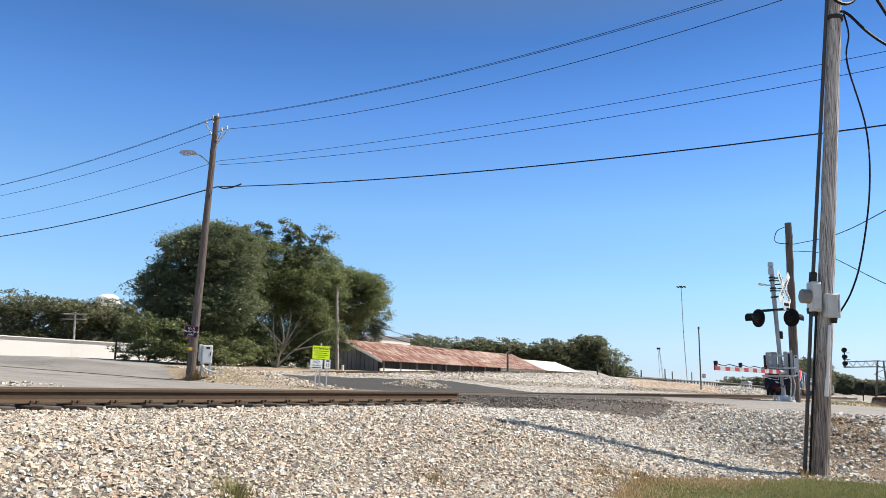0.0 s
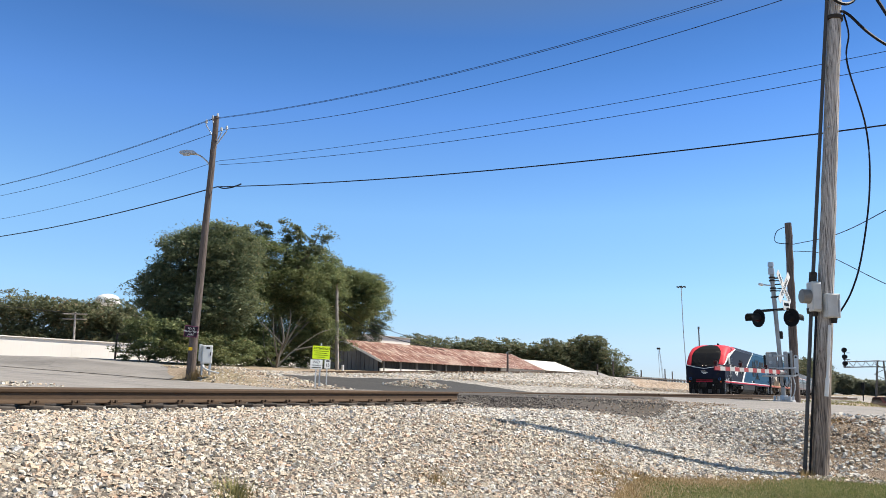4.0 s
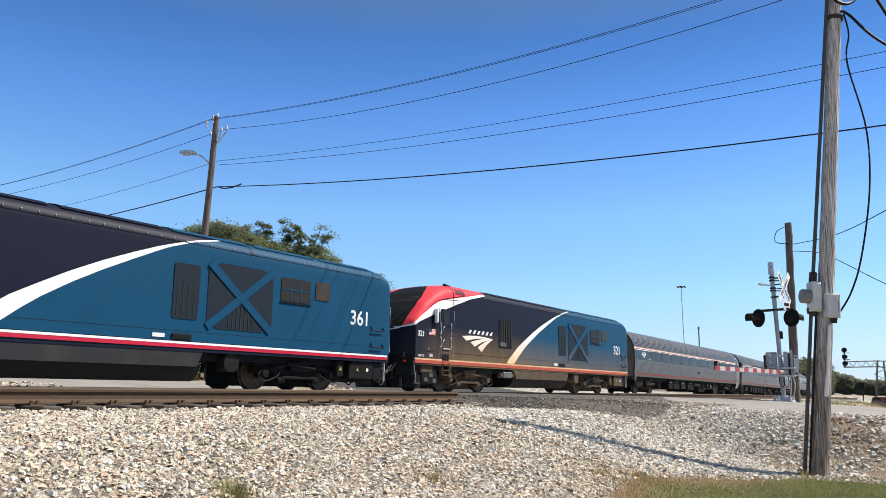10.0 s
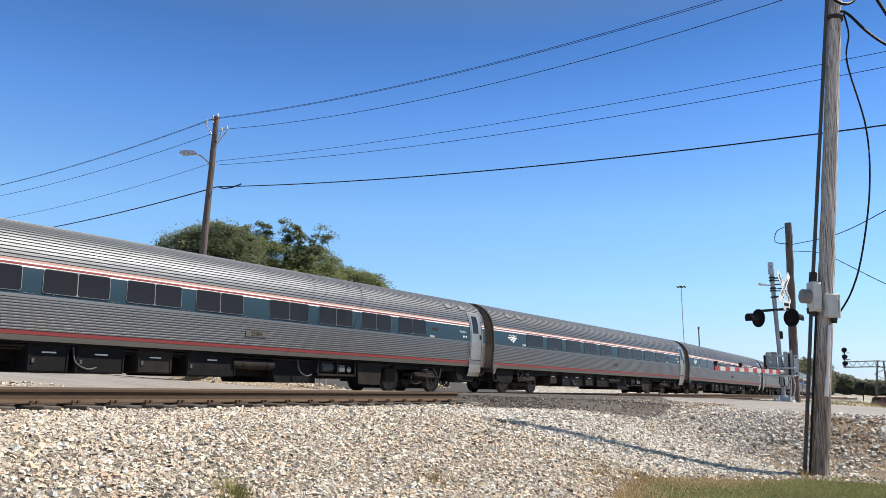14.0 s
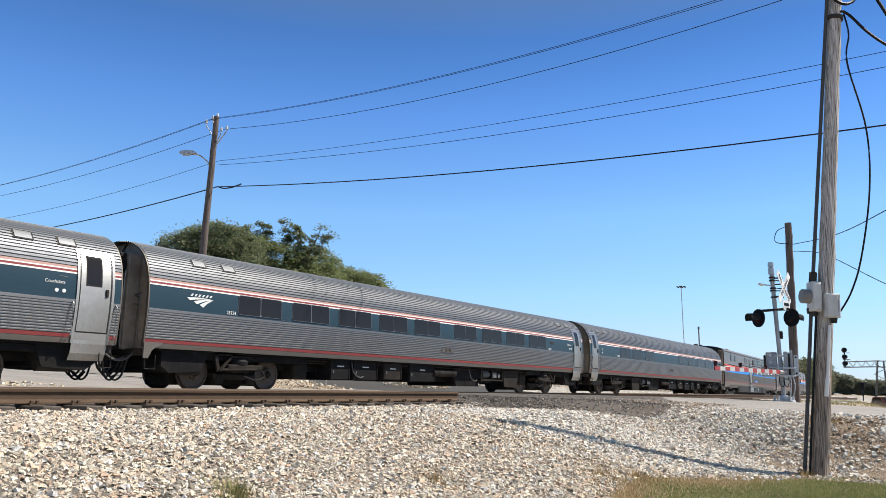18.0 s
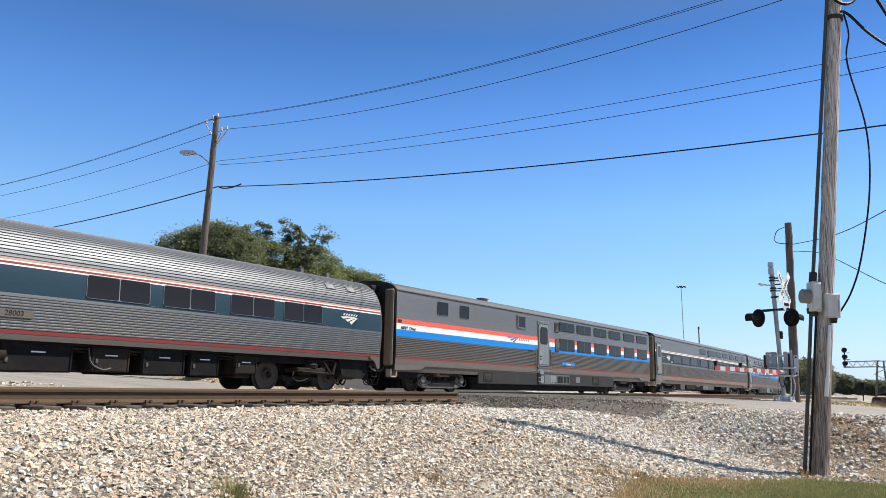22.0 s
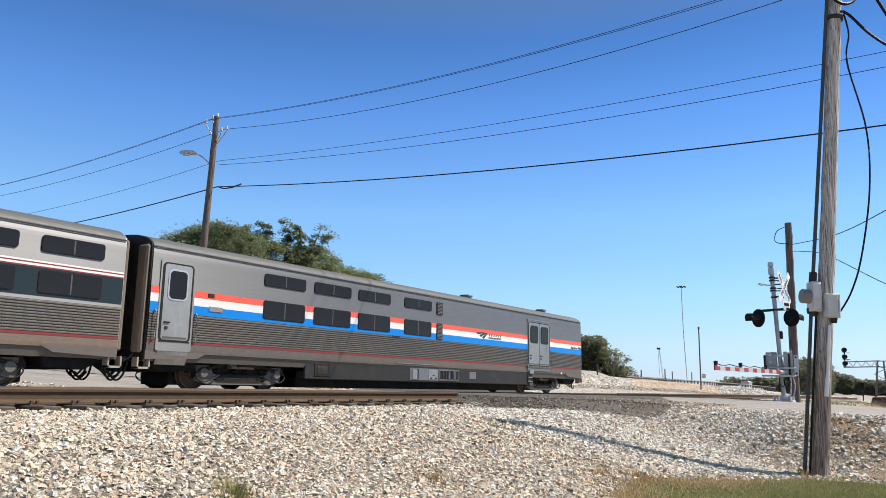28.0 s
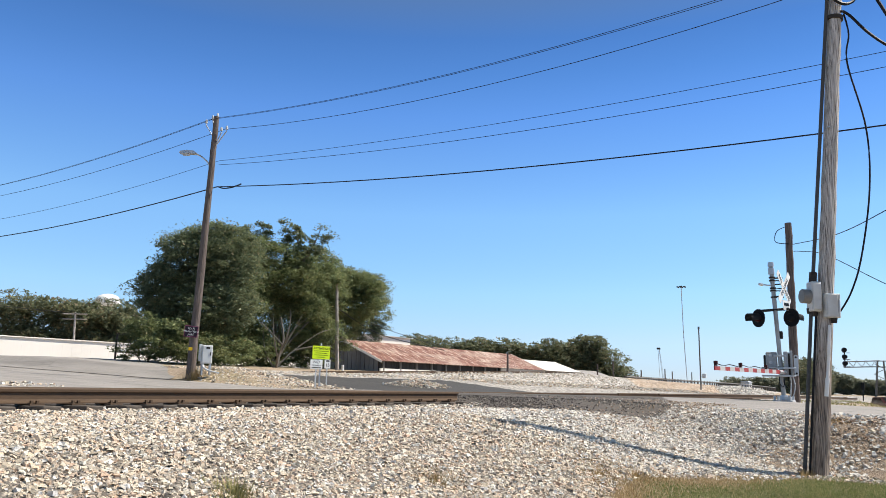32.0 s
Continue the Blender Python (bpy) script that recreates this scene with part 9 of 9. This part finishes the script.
def woods(name, label, rows, per, size, seed, mat):
    """A distant belt of trees: rows of (x, y, ground, top, half-width)."""
    rng = np.random.RandomState(seed)
    pts = []
    for x, y, z0, z1, w in rows:
        h = z1 - z0
        blobs = []
        for k in range(16):
            f = rng.uniform(0.08, 0.86)
            blobs.append((x + rng.uniform(-w, w), y + rng.uniform(-w, w), z0 + h * f, w * rng.uniform(0.5, 0.85), h * rng.uniform(0.12, 0.19)))
        pts.append(crown_points(blobs, per, rng, w * 0.16, 12))
    return tagged(part(name, leaf_mesh(np.concatenate(pts), size, rng), mat), label, "trees", kind="stuff")


rng = np.random.RandomState(77)


def belt(ends, n, top, ground, w):
    out = []
    for k in range(n):
        f = (k + rng.uniform(-0.2, 0.2)) / max(1, n - 1)
        i = min(int(max(0, f) * (len(ends) - 1)), len(ends) - 2)
        g = max(0, f) * (len(ends) - 1) - i
        x, y = ends[i][0] + (ends[i + 1][0] - ends[i][0]) * g, ends[i][1] + (ends[i + 1][1] - ends[i][1]) * g
        zt = (ends[i][2] + (ends[i + 1][2] - ends[i][2]) * g) * 1.10
        out.append((x, y, ground, zt * rng.uniform(0.93, 1.06), w * rng.uniform(0.8, 1.2)))
    return out


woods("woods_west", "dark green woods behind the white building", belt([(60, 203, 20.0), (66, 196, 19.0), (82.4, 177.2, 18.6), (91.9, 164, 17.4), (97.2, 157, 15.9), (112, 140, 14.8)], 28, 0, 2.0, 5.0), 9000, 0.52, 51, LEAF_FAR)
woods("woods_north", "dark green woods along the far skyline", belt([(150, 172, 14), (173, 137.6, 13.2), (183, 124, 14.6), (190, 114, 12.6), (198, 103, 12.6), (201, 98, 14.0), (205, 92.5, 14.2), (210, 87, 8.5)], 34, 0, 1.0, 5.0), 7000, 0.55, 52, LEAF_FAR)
woods("woods_east", "dark green trees beyond the tracks", belt([(285, 52.3, 11.6), (325, 56.5, 12.6), (370, 62, 14), (430, 68.5, 15.4), (520, 80, 15.2)], 22, 0, 0.0, 4.6), 6000, 0.5, 53, LEAF_HILL)
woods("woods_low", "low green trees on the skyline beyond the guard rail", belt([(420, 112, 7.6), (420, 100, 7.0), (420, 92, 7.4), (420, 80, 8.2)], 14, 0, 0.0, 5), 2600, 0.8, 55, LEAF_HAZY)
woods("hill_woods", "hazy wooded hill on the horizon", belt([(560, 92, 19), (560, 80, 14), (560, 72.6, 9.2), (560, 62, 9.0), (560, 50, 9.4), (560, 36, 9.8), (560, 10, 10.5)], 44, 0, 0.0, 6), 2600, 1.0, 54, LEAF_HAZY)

# ---- buildings ----
WHITE_WALL = plain("white_metal_siding", (0.77, 0.72, 0.65), 0.5, 0, 0.03, 0.4, 0.0, (0.69, 0.64, 0.57), (1, 1, 0.2))
SHADED_WALL = plain("shaded_interior_boards", (0.05, 0.048, 0.045), 0.9, 0, 0.4, 1.0, 0.2, (0.11, 0.10, 0.09), (1, 1, 0.15))
GREY_BOARD = plain("grey_weathered_boards", (0.20, 0.19, 0.175), 0.9, 0, 0.35, 1.0, 0.3, (0.10, 0.09, 0.08), (1, 1, 0.15))


def rust_roof_mat():
    m = Mat("rusty_tin_roof", 0.75, 0.1)
    a, b, c = m.noise(0.35, 5, (0.5, 1.6, 1)), m.noise(2.2, 6, (1.8, 0.35, 1)), m.noise(14, 4)
    col = m.ramp(b, [(0.38, (0.085, 0.030, 0.020)), (0.50, (0.20, 0.070, 0.045)), (0.57, (0.36, 0.22, 0.155)), (0.66, (0.66, 0.59, 0.51))])
    col = m.mix(m.ramp(a, [(0.48, (0, 0, 0)), (0.68, (0.5, 0.5, 0.5))]), col, (0.62, 0.52, 0.42))
    col = m.mix(m.ramp(c, [(0.4, (0.3, 0.3, 0.3)), (0.6, (0, 0, 0))]), col, (0.18, 0.07, 0.05))
    return m.color(col).bump(b, 0.2, 0.02).m


RUST_ROOF = rust_roof_mat()


def gable(thing, x0, x1, y0, y1, z0, eave, ridge, wall, roof, over=0.4, seams=0.9, trim=None):
    """A long gabled building with roof sheets, walls and bargeboards."""
    ym = (y0 + y1) / 2
    part("wall", aprism([(y0, z0), (y1, z0), (y1, eave), (ym, ridge - 0.08), (y0, eave)], "x", x0, x1), wall, thing)
    n = max(1, int((x1 - x0) / seams))
    for k in range(n):
        a, b = x0 - over + (x1 - x0 + 2 * over) * k / n, x0 - over + (x1 - x0 + 2 * over) * (k + 1) / n
        for s in (-1, 1):
            ye = y0 - over if s < 0 else y1 + over
            ze = eave - over * (ridge - eave) / (ym - y0)
            lift = 0.012 * (k % 2)
            part("roof_sheet", aprism([(ym, ridge + lift), (ye, ze + lift), (ye, ze + lift + 0.05), (ym, ridge + lift + 0.05)], "x", a, b + 0.03), roof, thing)
    if trim:
        for xx in (x0 - over - 0.03, x1 + over):
            for s in (-1, 1):
                ye = y0 - over if s < 0 else y1 + over
                ze = eave - over * (ridge - eave) / (ym - y0)
                part("bargeboard", aprism([(ym, ridge - 0.16), (ye, ze - 0.16), (ye, ze + 0.07), (ym, ridge + 0.08)], "x", xx, xx + 0.04), trim, thing)


shed = tagged(empty("long_shed"), "long open shed with a rusty tin roof", "shed")
# near-black walls stand for the shade inside the open shed
gable(shed, 58.8, 92.0, 48.4, 57.8, 0.9, 2.8, 4.75, SHADED_WALL, RUST_ROOF, 0.5, 0.95, WHITE_WALL)
part("base_wall", abox(58.6, 92.2, 48.22, 48.38, 1.0, 1.90, 0.01), WHITE_WALL, shed, "low white base wall")
for k in range(13):
    part("post", abox(59.0 + k * 2.7, 59.2 + k * 2.7, 48.2, 48.36, 1.0, 2.75), GREY_BOARD, shed)
for k in range(16):
    y = 48.7 + k * 0.57
    zt = 2.8 + (4.7 - 2.8) * (1 - abs(y - 53.1) / 4.7)
    part("gable_board", abox(58.72, 58.79, y, y + 0.5, 0.95, zt - 0.12), GREY_BOARD, shed)
part("lean_to_wall", abox(80.5, 92.0, 47.6, 47.7, 0.9, 2.55), GREY_BOARD, shed)
annex = tagged(empty("white_roofed_shed"), "low shed with a bright white metal roof", "shed")
gable(annex, 93.5, 103.5, 48.4, 56.0, 0.9, 2.75, 4.1, GREY_BOARD, WHITE_WALL, 0.4, 1.2)
hut = tagged(empty("grey_roofed_shed"), "small shed with a grey metal roof", "shed")
gable(hut, 105.0, 112.0, 47.0, 52.0, 0.9, 2.2, 3.0, GREY_BOARD, plain("grey_tin_roof", (0.34, 0.31, 0.28), 0.6, 0.2), 0.4, 1.2)
hall = tagged(empty("pale_warehouse"), "pale grey warehouse roof behind the trees", "warehouse")
gable(hall, 75.4, 82.0, 62.5, 70, 1.0, 6.5, 6.9, WHITE_WALL, CABINET, 0.3, 2.0)
gable_w = tagged(empty("white_warehouse"), "long low white metal warehouse", "warehouse")
part("shell", abox(24.2, 96.0, 90.12, 112, 1.2, 4.86), WHITE_WALL, gable_w)
for k in range(60):
    x = 24.0 + k * 1.2
    bm = abox(x, x + 1.2, 90.0, 90.12, 1.3, 4.93 + 0.02 * math.sin(k * 0.35))
    box(bm, x + 0.55, x + 0.60, 89.994, 90.0, 1.3, 4.9)
    part("wall_panel", bm, WHITE_WALL, gable_w)
part("eave", abox(23.8, 96.2, 89.8, 90.0, 4.93, 5.05, 0.02), WHITE_WALL, gable_w)
part("base_strip", abox(24.0, 96.0, 89.93, 90.0, 1.2, 2.5), GREY_BOARD, gable_w)
part("roof", aprism([(89.85, 5.0), (112.2, 5.0), (101, 5.6)], "x", 23.8, 96.2), WHITE_WALL, gable_w)

# a dark steel rack under the trees
rack = tagged(empty("steel_rack"), "dark empty steel rack standing beside the scrub", "rack")
for k in range(2):
    part("upright", abox(k * 3.0 - 0.06, k * 3.0 + 0.06, -0.06, 0.06, -0.6, 1.5), STEEL_DARK, rack)
    part("beam", abox(0.0, 3.0, -0.05, 0.05, 0.05 + k * 1.35, 0.15 + k * 1.35), STEEL_DARK, rack)
    part("foot", abox(k * 3.0 - 0.08, k * 3.0 + 0.08, -0.6, 0.6, -0.6, -0.5), STEEL_DARK, rack)
rack.matrix_basis = pose(33.9, 53.8, float(land(33.9, 53.8)) + 0.6, 0, 0, -54)

# ---- distance: tower, masts, guard rail, signal bridge ----
tower = tagged(empty("water_tower"), "white water tower bulb above the woods", "water tower")
bm = bmesh.new()
bmesh.ops.create_uvsphere(bm, u_segments=40, v_segments=20, radius=1, matrix=Matrix.Diagonal((11.0, 11.0, 7.0, 1)))
part("tank", bm, WHITE, tower, smooth=True)
part("stem", acyl((0, 0, -72), (0, 0, -4), 3.4, 3.0, 20), WHITE, tower)
t = words("DALE", 5.0, 0.05)
for v in t.vertices:
    a = v.co.x / 10.9
    v.co.x, v.co.y = 11.1 * math.sin(a), -11.1 * math.cos(a) * 0.985
part("lettering", t, plain("grey_letters", (0.25, 0.26, 0.28), 0.6), tower).matrix_basis = pose(0, 0, 0.3, 0, 0, 12)
tower.matrix_basis = pose(396, 648, 71.5, 0, 0, -31)

lm = tagged(empty("light_mast"), "tall slim yard lighting mast", "light mast")
part("mast", tube(bmesh.new(), [(162.3, 50.9, 0), (162.0, 51.3, 12), (161.9, 51.4, 22.0)], 0.09, 8), GALV, lm)
part("head_ring", acyl((161.9, 51.4, 21.9), (161.9, 51.4, 22.3), 0.25, 0.2, 10), STEEL_DARK, lm)
for k in range(6):
    a = k * math.tau / 6
    part("floodlight", abox(161.9 + 0.8 * math.cos(a) - 0.14, 161.9 + 0.8 * math.cos(a) + 0.14, 51.4 + 0.8 * math.sin(a) - 0.14, 51.4 + 0.8 * math.sin(a) + 0.14, 21.9, 22.2, 0.04), STEEL_DARK, lm)
lt = tagged(empty("lattice_mast"), "small lattice light tower in the yard", "light mast")
for dx, dy in ((-0.5, -0.5), (0.5, -0.5), (0, 0.6)):
    part("leg", tube(bmesh.new(), [(199.1 + dx, 68.9 + dy, 0), (198.7 + dx * 0.3, 69.6 + dy * 0.3, 11)], 0.05, 5), GALV, lt)
part("lamp_cluster", abox(198.2, 199.0, 69.2, 70.0, 10.9, 11.4, 0.08), STEEL_DARK, lt)
sm = tagged(empty("yard_post"), "slim dark post with a small box at its foot", "post")
part("post", lathe_pole((122.9, 36.5, 0.5), (122.9, 36.5, 10.2), 0.12, 0.09, 10, 61), GREY_BOARD, sm)
part("cap", acyl((122.9, 36.5, 9.9), (122.9, 36.5, 10.3), 0.16, 0.16), GREY_BOARD, sm)
part("box", abox(123.0, 123.5, 35.75, 36.35, 2.3, 3.0, 0.05), CABINET, sm)
for k, (x, y, h) in enumerate(((69.0, 40.0, 3.75), (105.5, 43.7, 4.4), (99.5, 43.5, 3.7), (112.0, 42.0, 3.2), (140.0, 48.0, 4.2), (150.0, 50.0, 4.0), (172.0, 53.0, 4.4))):
    ob = tagged(part("distant_post", lathe_pole((x, y, 0.6), (x, y, h), 0.13, 0.10, 8, 70 + k), POLE_BROWN), "slim dark post in the distance", "post", "distant posts")
fp = tagged(empty("distant_pole"), "distant utility pole with crossarms before the woods", "utility pole")
part("pole", lathe_pole((66.1, 116.2, 2.0), (65.9, 116.5, 10.8), 0.2, 0.13, 8, 81), POLE_GREY, fp)
for z in (10.5, 9.7):
    part("crossarm", tube(bmesh.new(), [(64.8, 118.1, z), (67.0, 114.9, z)], 0.08, 6), POLE_GREY, fp)
part("wire", tube(bmesh.new(), bend_through([(66, 116.4, 10.6), (50, 110, 10.2), (30, 104, 10.8)], 6), 0.03, 4), WIRE, fp)

gr = tagged(empty("guard_rail"), "steel guard rail with wooden posts along the bank", "guard rail")
GP = [(97.0, 38.6, 1.40), (108, 39.2, 1.38), (122.6, 40.0, 1.36), (145, 41.2, 1.36), (164, 42.4, 1.38), (202, 46.0, 1.28), (240, 50, 1.1)]
gpts = section_3d(GP, 8)
for k in range(64):
    f = k / 63 * (len(gpts) - 1)
    i = min(int(f), len(gpts) - 2)
    p = gpts[i] + (gpts[i + 1] - gpts[i]) * (f - i)
    part("post", abox(p[0] - 0.12, p[0] + 0.12, p[1] - 0.1, p[1] + 0.1, p[2] - 1.3, p[2] + 0.72), POLE_BROWN, gr)
part("beam", tube(bmesh.new(), [(p[0], p[1] - 0.14, p[2] + 0.55) for p in gpts], 0.13, 6), GREY_BOARD, gr)

sb = tagged(empty("signal_bridge"), "steel signal bridge with a three-lamp signal", "signal bridge")
part("tower", merged(*[tube(bmesh.new(), [(151 + dx, 14.6 + dy, -0.4), (151.1 + dx * 0.5, 14.4 + dy * 0.5, 5.9)], 0.09, 5) for dx in (-1.0, 1.0) for dy in (-0.9, 0.9)],
                   *[tube(bmesh.new(), [(150.2, 15.4 - 1.7 * (k % 2), k * 0.9), (150.4, 13.8 + 1.5 * (k % 2), (k + 1) * 0.9)], 0.05, 4) for k in range(6)]), GREY_BOARD, sb)
part("walkway", merged(tube(bmesh.new(), [(150.4, 14.5, 5.9), (146.8, 19.5, 5.6)], 0.09, 5), tube(bmesh.new(), [(150.4, 14.5, 4.9), (146.8, 19.5, 4.7)], 0.09, 5), tube(bmesh.new(), [(151.4, 14.8, 5.9), (153.5, 9.0, 5.9)], 0.09, 5), tube(bmesh.new(), [(151.4, 14.8, 4.9), (153.5, 9.0, 4.9)], 0.09, 5),
                     *[tube(bmesh.new(), [(150.4 - 0.45 * k, 14.5 + 0.62 * k, 5.9 if k % 2 else 4.9), (150.4 - 0.45 * (k + 1), 14.5 + 0.62 * (k + 1), 4.75 if k % 2 else 5.65)], 0.05, 4) for k in range(8)]), GREY_BOARD, sb)
head = part("signal_head", merged(abox(146.2, 146.36, 19.12, 19.28, 4.6, 8.0), *[abox(146.0, 146.6, 18.4, 19.5, z, z + 0.07) for z in (4.75, 5.95, 7.05)]), STEEL_DARK, sb)
for z in (5.3, 6.42, 7.55):
    part("signal_lamp", acyl((146.0, 19.2, z), (145.6, 19.0, z), 0.42, 0.36, 14), BLACK, head)
ds = tagged(empty("dwarf_signal"), "slim lineside signal post", "signal")
part("post", acyl((80.5, 9.3, -0.6), (80.5, 9.25, 1.0), 0.05, 0.05, 8), STEEL_DARK, ds)
part("head", abox(80.4, 80.65, 9.12, 9.40, 0.62, 1.28, 0.04), BLACK, ds)
yb = tagged(empty("yard_building"), "low grey yard building beyond the guard rail", "building")
part("wall", abox(203, 206, 48.4, 50.4, 0.0, 2.7, 0.05), CABINET, yb)
part("roof", aprism([(48.2, 2.7), (50.6, 2.7), (50.0, 3.0), (48.8, 3.0)], "x", 202.8, 206.2), GALV, yb)

# a dark red car waiting beyond the crossing
car = tagged(empty("parked_car"), "dark red car parked beside the tracks", "car")
CAR_PAINT = plain("dark_red_car_paint", (0.055, 0.012, 0.014), 0.25, 0.1, 0.1)
part("body", aprism([(-2.2, 0.35), (2.2, 0.35), (2.25, 0.75), (2.1, 0.95), (1.2, 1.02), (0.7, 1.42), (-1.0, 1.45), (-1.7, 1.05), (-2.2, 0.95)], "y", -0.88, 0.88), CAR_PAINT, car)
part("side_glass", aprism([(1.0, 1.03), (0.62, 1.36), (-0.95, 1.38), (-1.45, 1.05)], "y", -0.90, 0.90), GLASS, car)
part("rear_glass", aprism([(-1.06, 1.432), (-1.64, 1.09), (-1.66, 1.10), (-1.08, 1.448)], "y", -0.72, 0.72), GLASS, car)
part("bumper", abox(-2.28, -2.16, -0.86, 0.86, 0.36, 0.62, 0.04), GALV, car, "silver bumper")
for x in (-1.35, 1.4):
    for s in (-0.8, 0.8):
        w = part("wheel", acyl((x, s - 0.11, 0.33), (x, s + 0.11, 0.33), 0.33, 0.33, 20), RUBBER, car)
        part("rim", acyl((x, s - 0.12, 0.33), (x, s + 0.12, 0.33), 0.2, 0.2, 14), GALV, w)
for s in (-0.65, 0.65):
    part("headlight", abox(-2.25, -2.15, s - 0.2, s + 0.2, 0.68, 0.85, 0.03), CERAMIC, car)
car.matrix_basis = pose(66.0, 5.95, float(land(66.0, 5.95)) - 0.08, 0, 0, 22)


# ---- grass and weeds ----
def blades(n, x0, x1, y0, y1, h, seed, keep, wid=0.008):
    rng = np.random.RandomState(seed)
    x, y = rng.uniform(x0, x1, n), rng.uniform(y0, y1, n)
    ok = keep(x, y, rng)
    x, y = x[ok], y[ok]
    n = len(x)
    a, ln = rng.uniform(0, math.tau, n), rng.uniform(0.1, 0.9, n)
    hh = h * rng.uniform(0.4, 1.3, n)
    b = np.stack([x, y, land(x, y) - 0.005], 1)
    side = np.stack([-np.sin(a), np.cos(a), np.zeros(n)], 1) * wid
    tip = b + np.stack([np.cos(a) * ln * hh, np.sin(a) * ln * hh, hh], 1)
    P = np.stack([b - side, b + side, tip], 1)
    return mesh_np(P.reshape(-1, 3), np.arange(n * 3).reshape(-1, 3))


tagged(part("grass", blades(220000, 5.0, 13.6, 0.3, 3.6, 0.034, 61, lambda x, y, rng: (y < lawn_edge(x) - 0.28 + 0.08 * np.sin(x * 2.3) + rng.normal(0, 0.12, len(x))) & (rng.rand(len(x)) < 0.25 + 0.8 * step(x, 6.8, 8.0) * step(x, 13.4, 12.4)) & (x > y * 1.2), 0.005), GRASS),
       "short patchy lawn grass at the foot of the bank", "grass", kind="stuff")


def tuft(x, y, n, h, seed, spread_r, mat, label):
    rng = np.random.RandomState(seed)
    a, r = rng.uniform(0, math.tau, n), np.abs(rng.normal(0, spread_r, n))
    bx, by = x + np.cos(a) * r, y + np.sin(a) * r
    hh = h * rng.uniform(0.4, 1.2, n)
    b = np.stack([bx, by, land(bx, by)], 1)
    tip = b + np.stack([np.cos(a) * hh * rng.uniform(0.1, 0.8, n), np.sin(a) * hh * rng.uniform(0.1, 0.8, n), hh], 1)
    s = np.stack([-np.sin(a), np.cos(a), np.zeros(n)], 1) * 0.006
    P = np.stack([b - s, b + s, tip], 1)
    return tagged(part("weed_tuft", mesh_np(P.reshape(-1, 3), np.arange(n * 3).reshape(-1, 3)), mat), label, "weeds", "weeds in the ballast", kind="stuff")


tagged(part("dry_straw", blades(170000, 6.2, 14.0, 1.2, 3.7, 0.036, 62, lambda x, y, rng: np.abs(y - (lawn_edge(x) - 0.08 + 0.08 * np.sin(x * 2.3))) < np.abs(rng.normal(0, 0.25, len(x))), 0.007), STRAW),
       "dry straw and dead grass strewn between stones and lawn", "straw", kind="stuff")
tagged(part("lineside_weeds", blades(9000, 34.0, 84.0, 3.0, 8.6, 0.09, 65, lambda x, y, rng: rng.rand(len(x)) < 0.3 + 0.7 * (np.sin(x * 0.7 + y) > 0), 0.03), WEED_GREEN),
       "rough weeds on the ground beyond the road", "weeds", kind="stuff")
DEAD_LEAF = leaf_mat("rust_brown_dead_leaves", [(0.0, (0.20, 0.10, 0.045)), (0.5, (0.46, 0.25, 0.12)), (1.0, (0.66, 0.46, 0.24))])
tagged(part("leaf_litter", blades(24000, 12.6, 16.0, -2.0, 3.2, 0.022, 64, lambda x, y, rng: rng.rand(len(x)) < patches(x, y, 4.0) ** 2, 0.022), DEAD_LEAF),
       "rust-brown dead leaves and litter on the dirt", "leaf litter", kind="stuff")
tagged(part("roadside_straw", blades(26000, 12.2, 15.0, -1.5, 2.9, 0.03, 63, lambda x, y, rng: rng.rand(len(x)) < 0.25 + 0.6 * (np.sin(x * 3.1 + y * 2.3) * np.sin(y * 1.9 - x) > 0.1), 0.008), STRAW),
       "dry straw on the dirt beside the road", "straw", kind="stuff")
tuft(3.75, 4.35, 420, 0.09, 71, 0.11, WEED_GREEN, "green and straw weed tuft among ballast stones")
tuft(5.9, 4.15, 420, 0.06, 72, 0.20, WEED, "dry brown weeds among ballast stones")
tuft(8.6, 3.75, 520, 0.06, 73, 0.30, WEED, "dry brown weeds at the bank's foot")
tuft(9.2, 3.55, 400, 0.06, 74, 0.28, WEED, "low straw-coloured weeds at the bank's foot")
tuft(9.05, 4.05, 900, 0.035, 77, 0.34, WEED, "flat brown straw among the ballast stones")
tuft(8.2, 3.62, 900, 0.035, 78, 0.32, WEED, "flat brown straw at the bank's foot")
tuft(12.7, 2.3, 160, 0.12, 75, 0.12, WEED, "straw-coloured weeds at the pole's foot")
tuft(21.8, 28.5, 420, 0.55, 76, 0.30, WEED, "tall dry weeds round the utility pole")


motions()
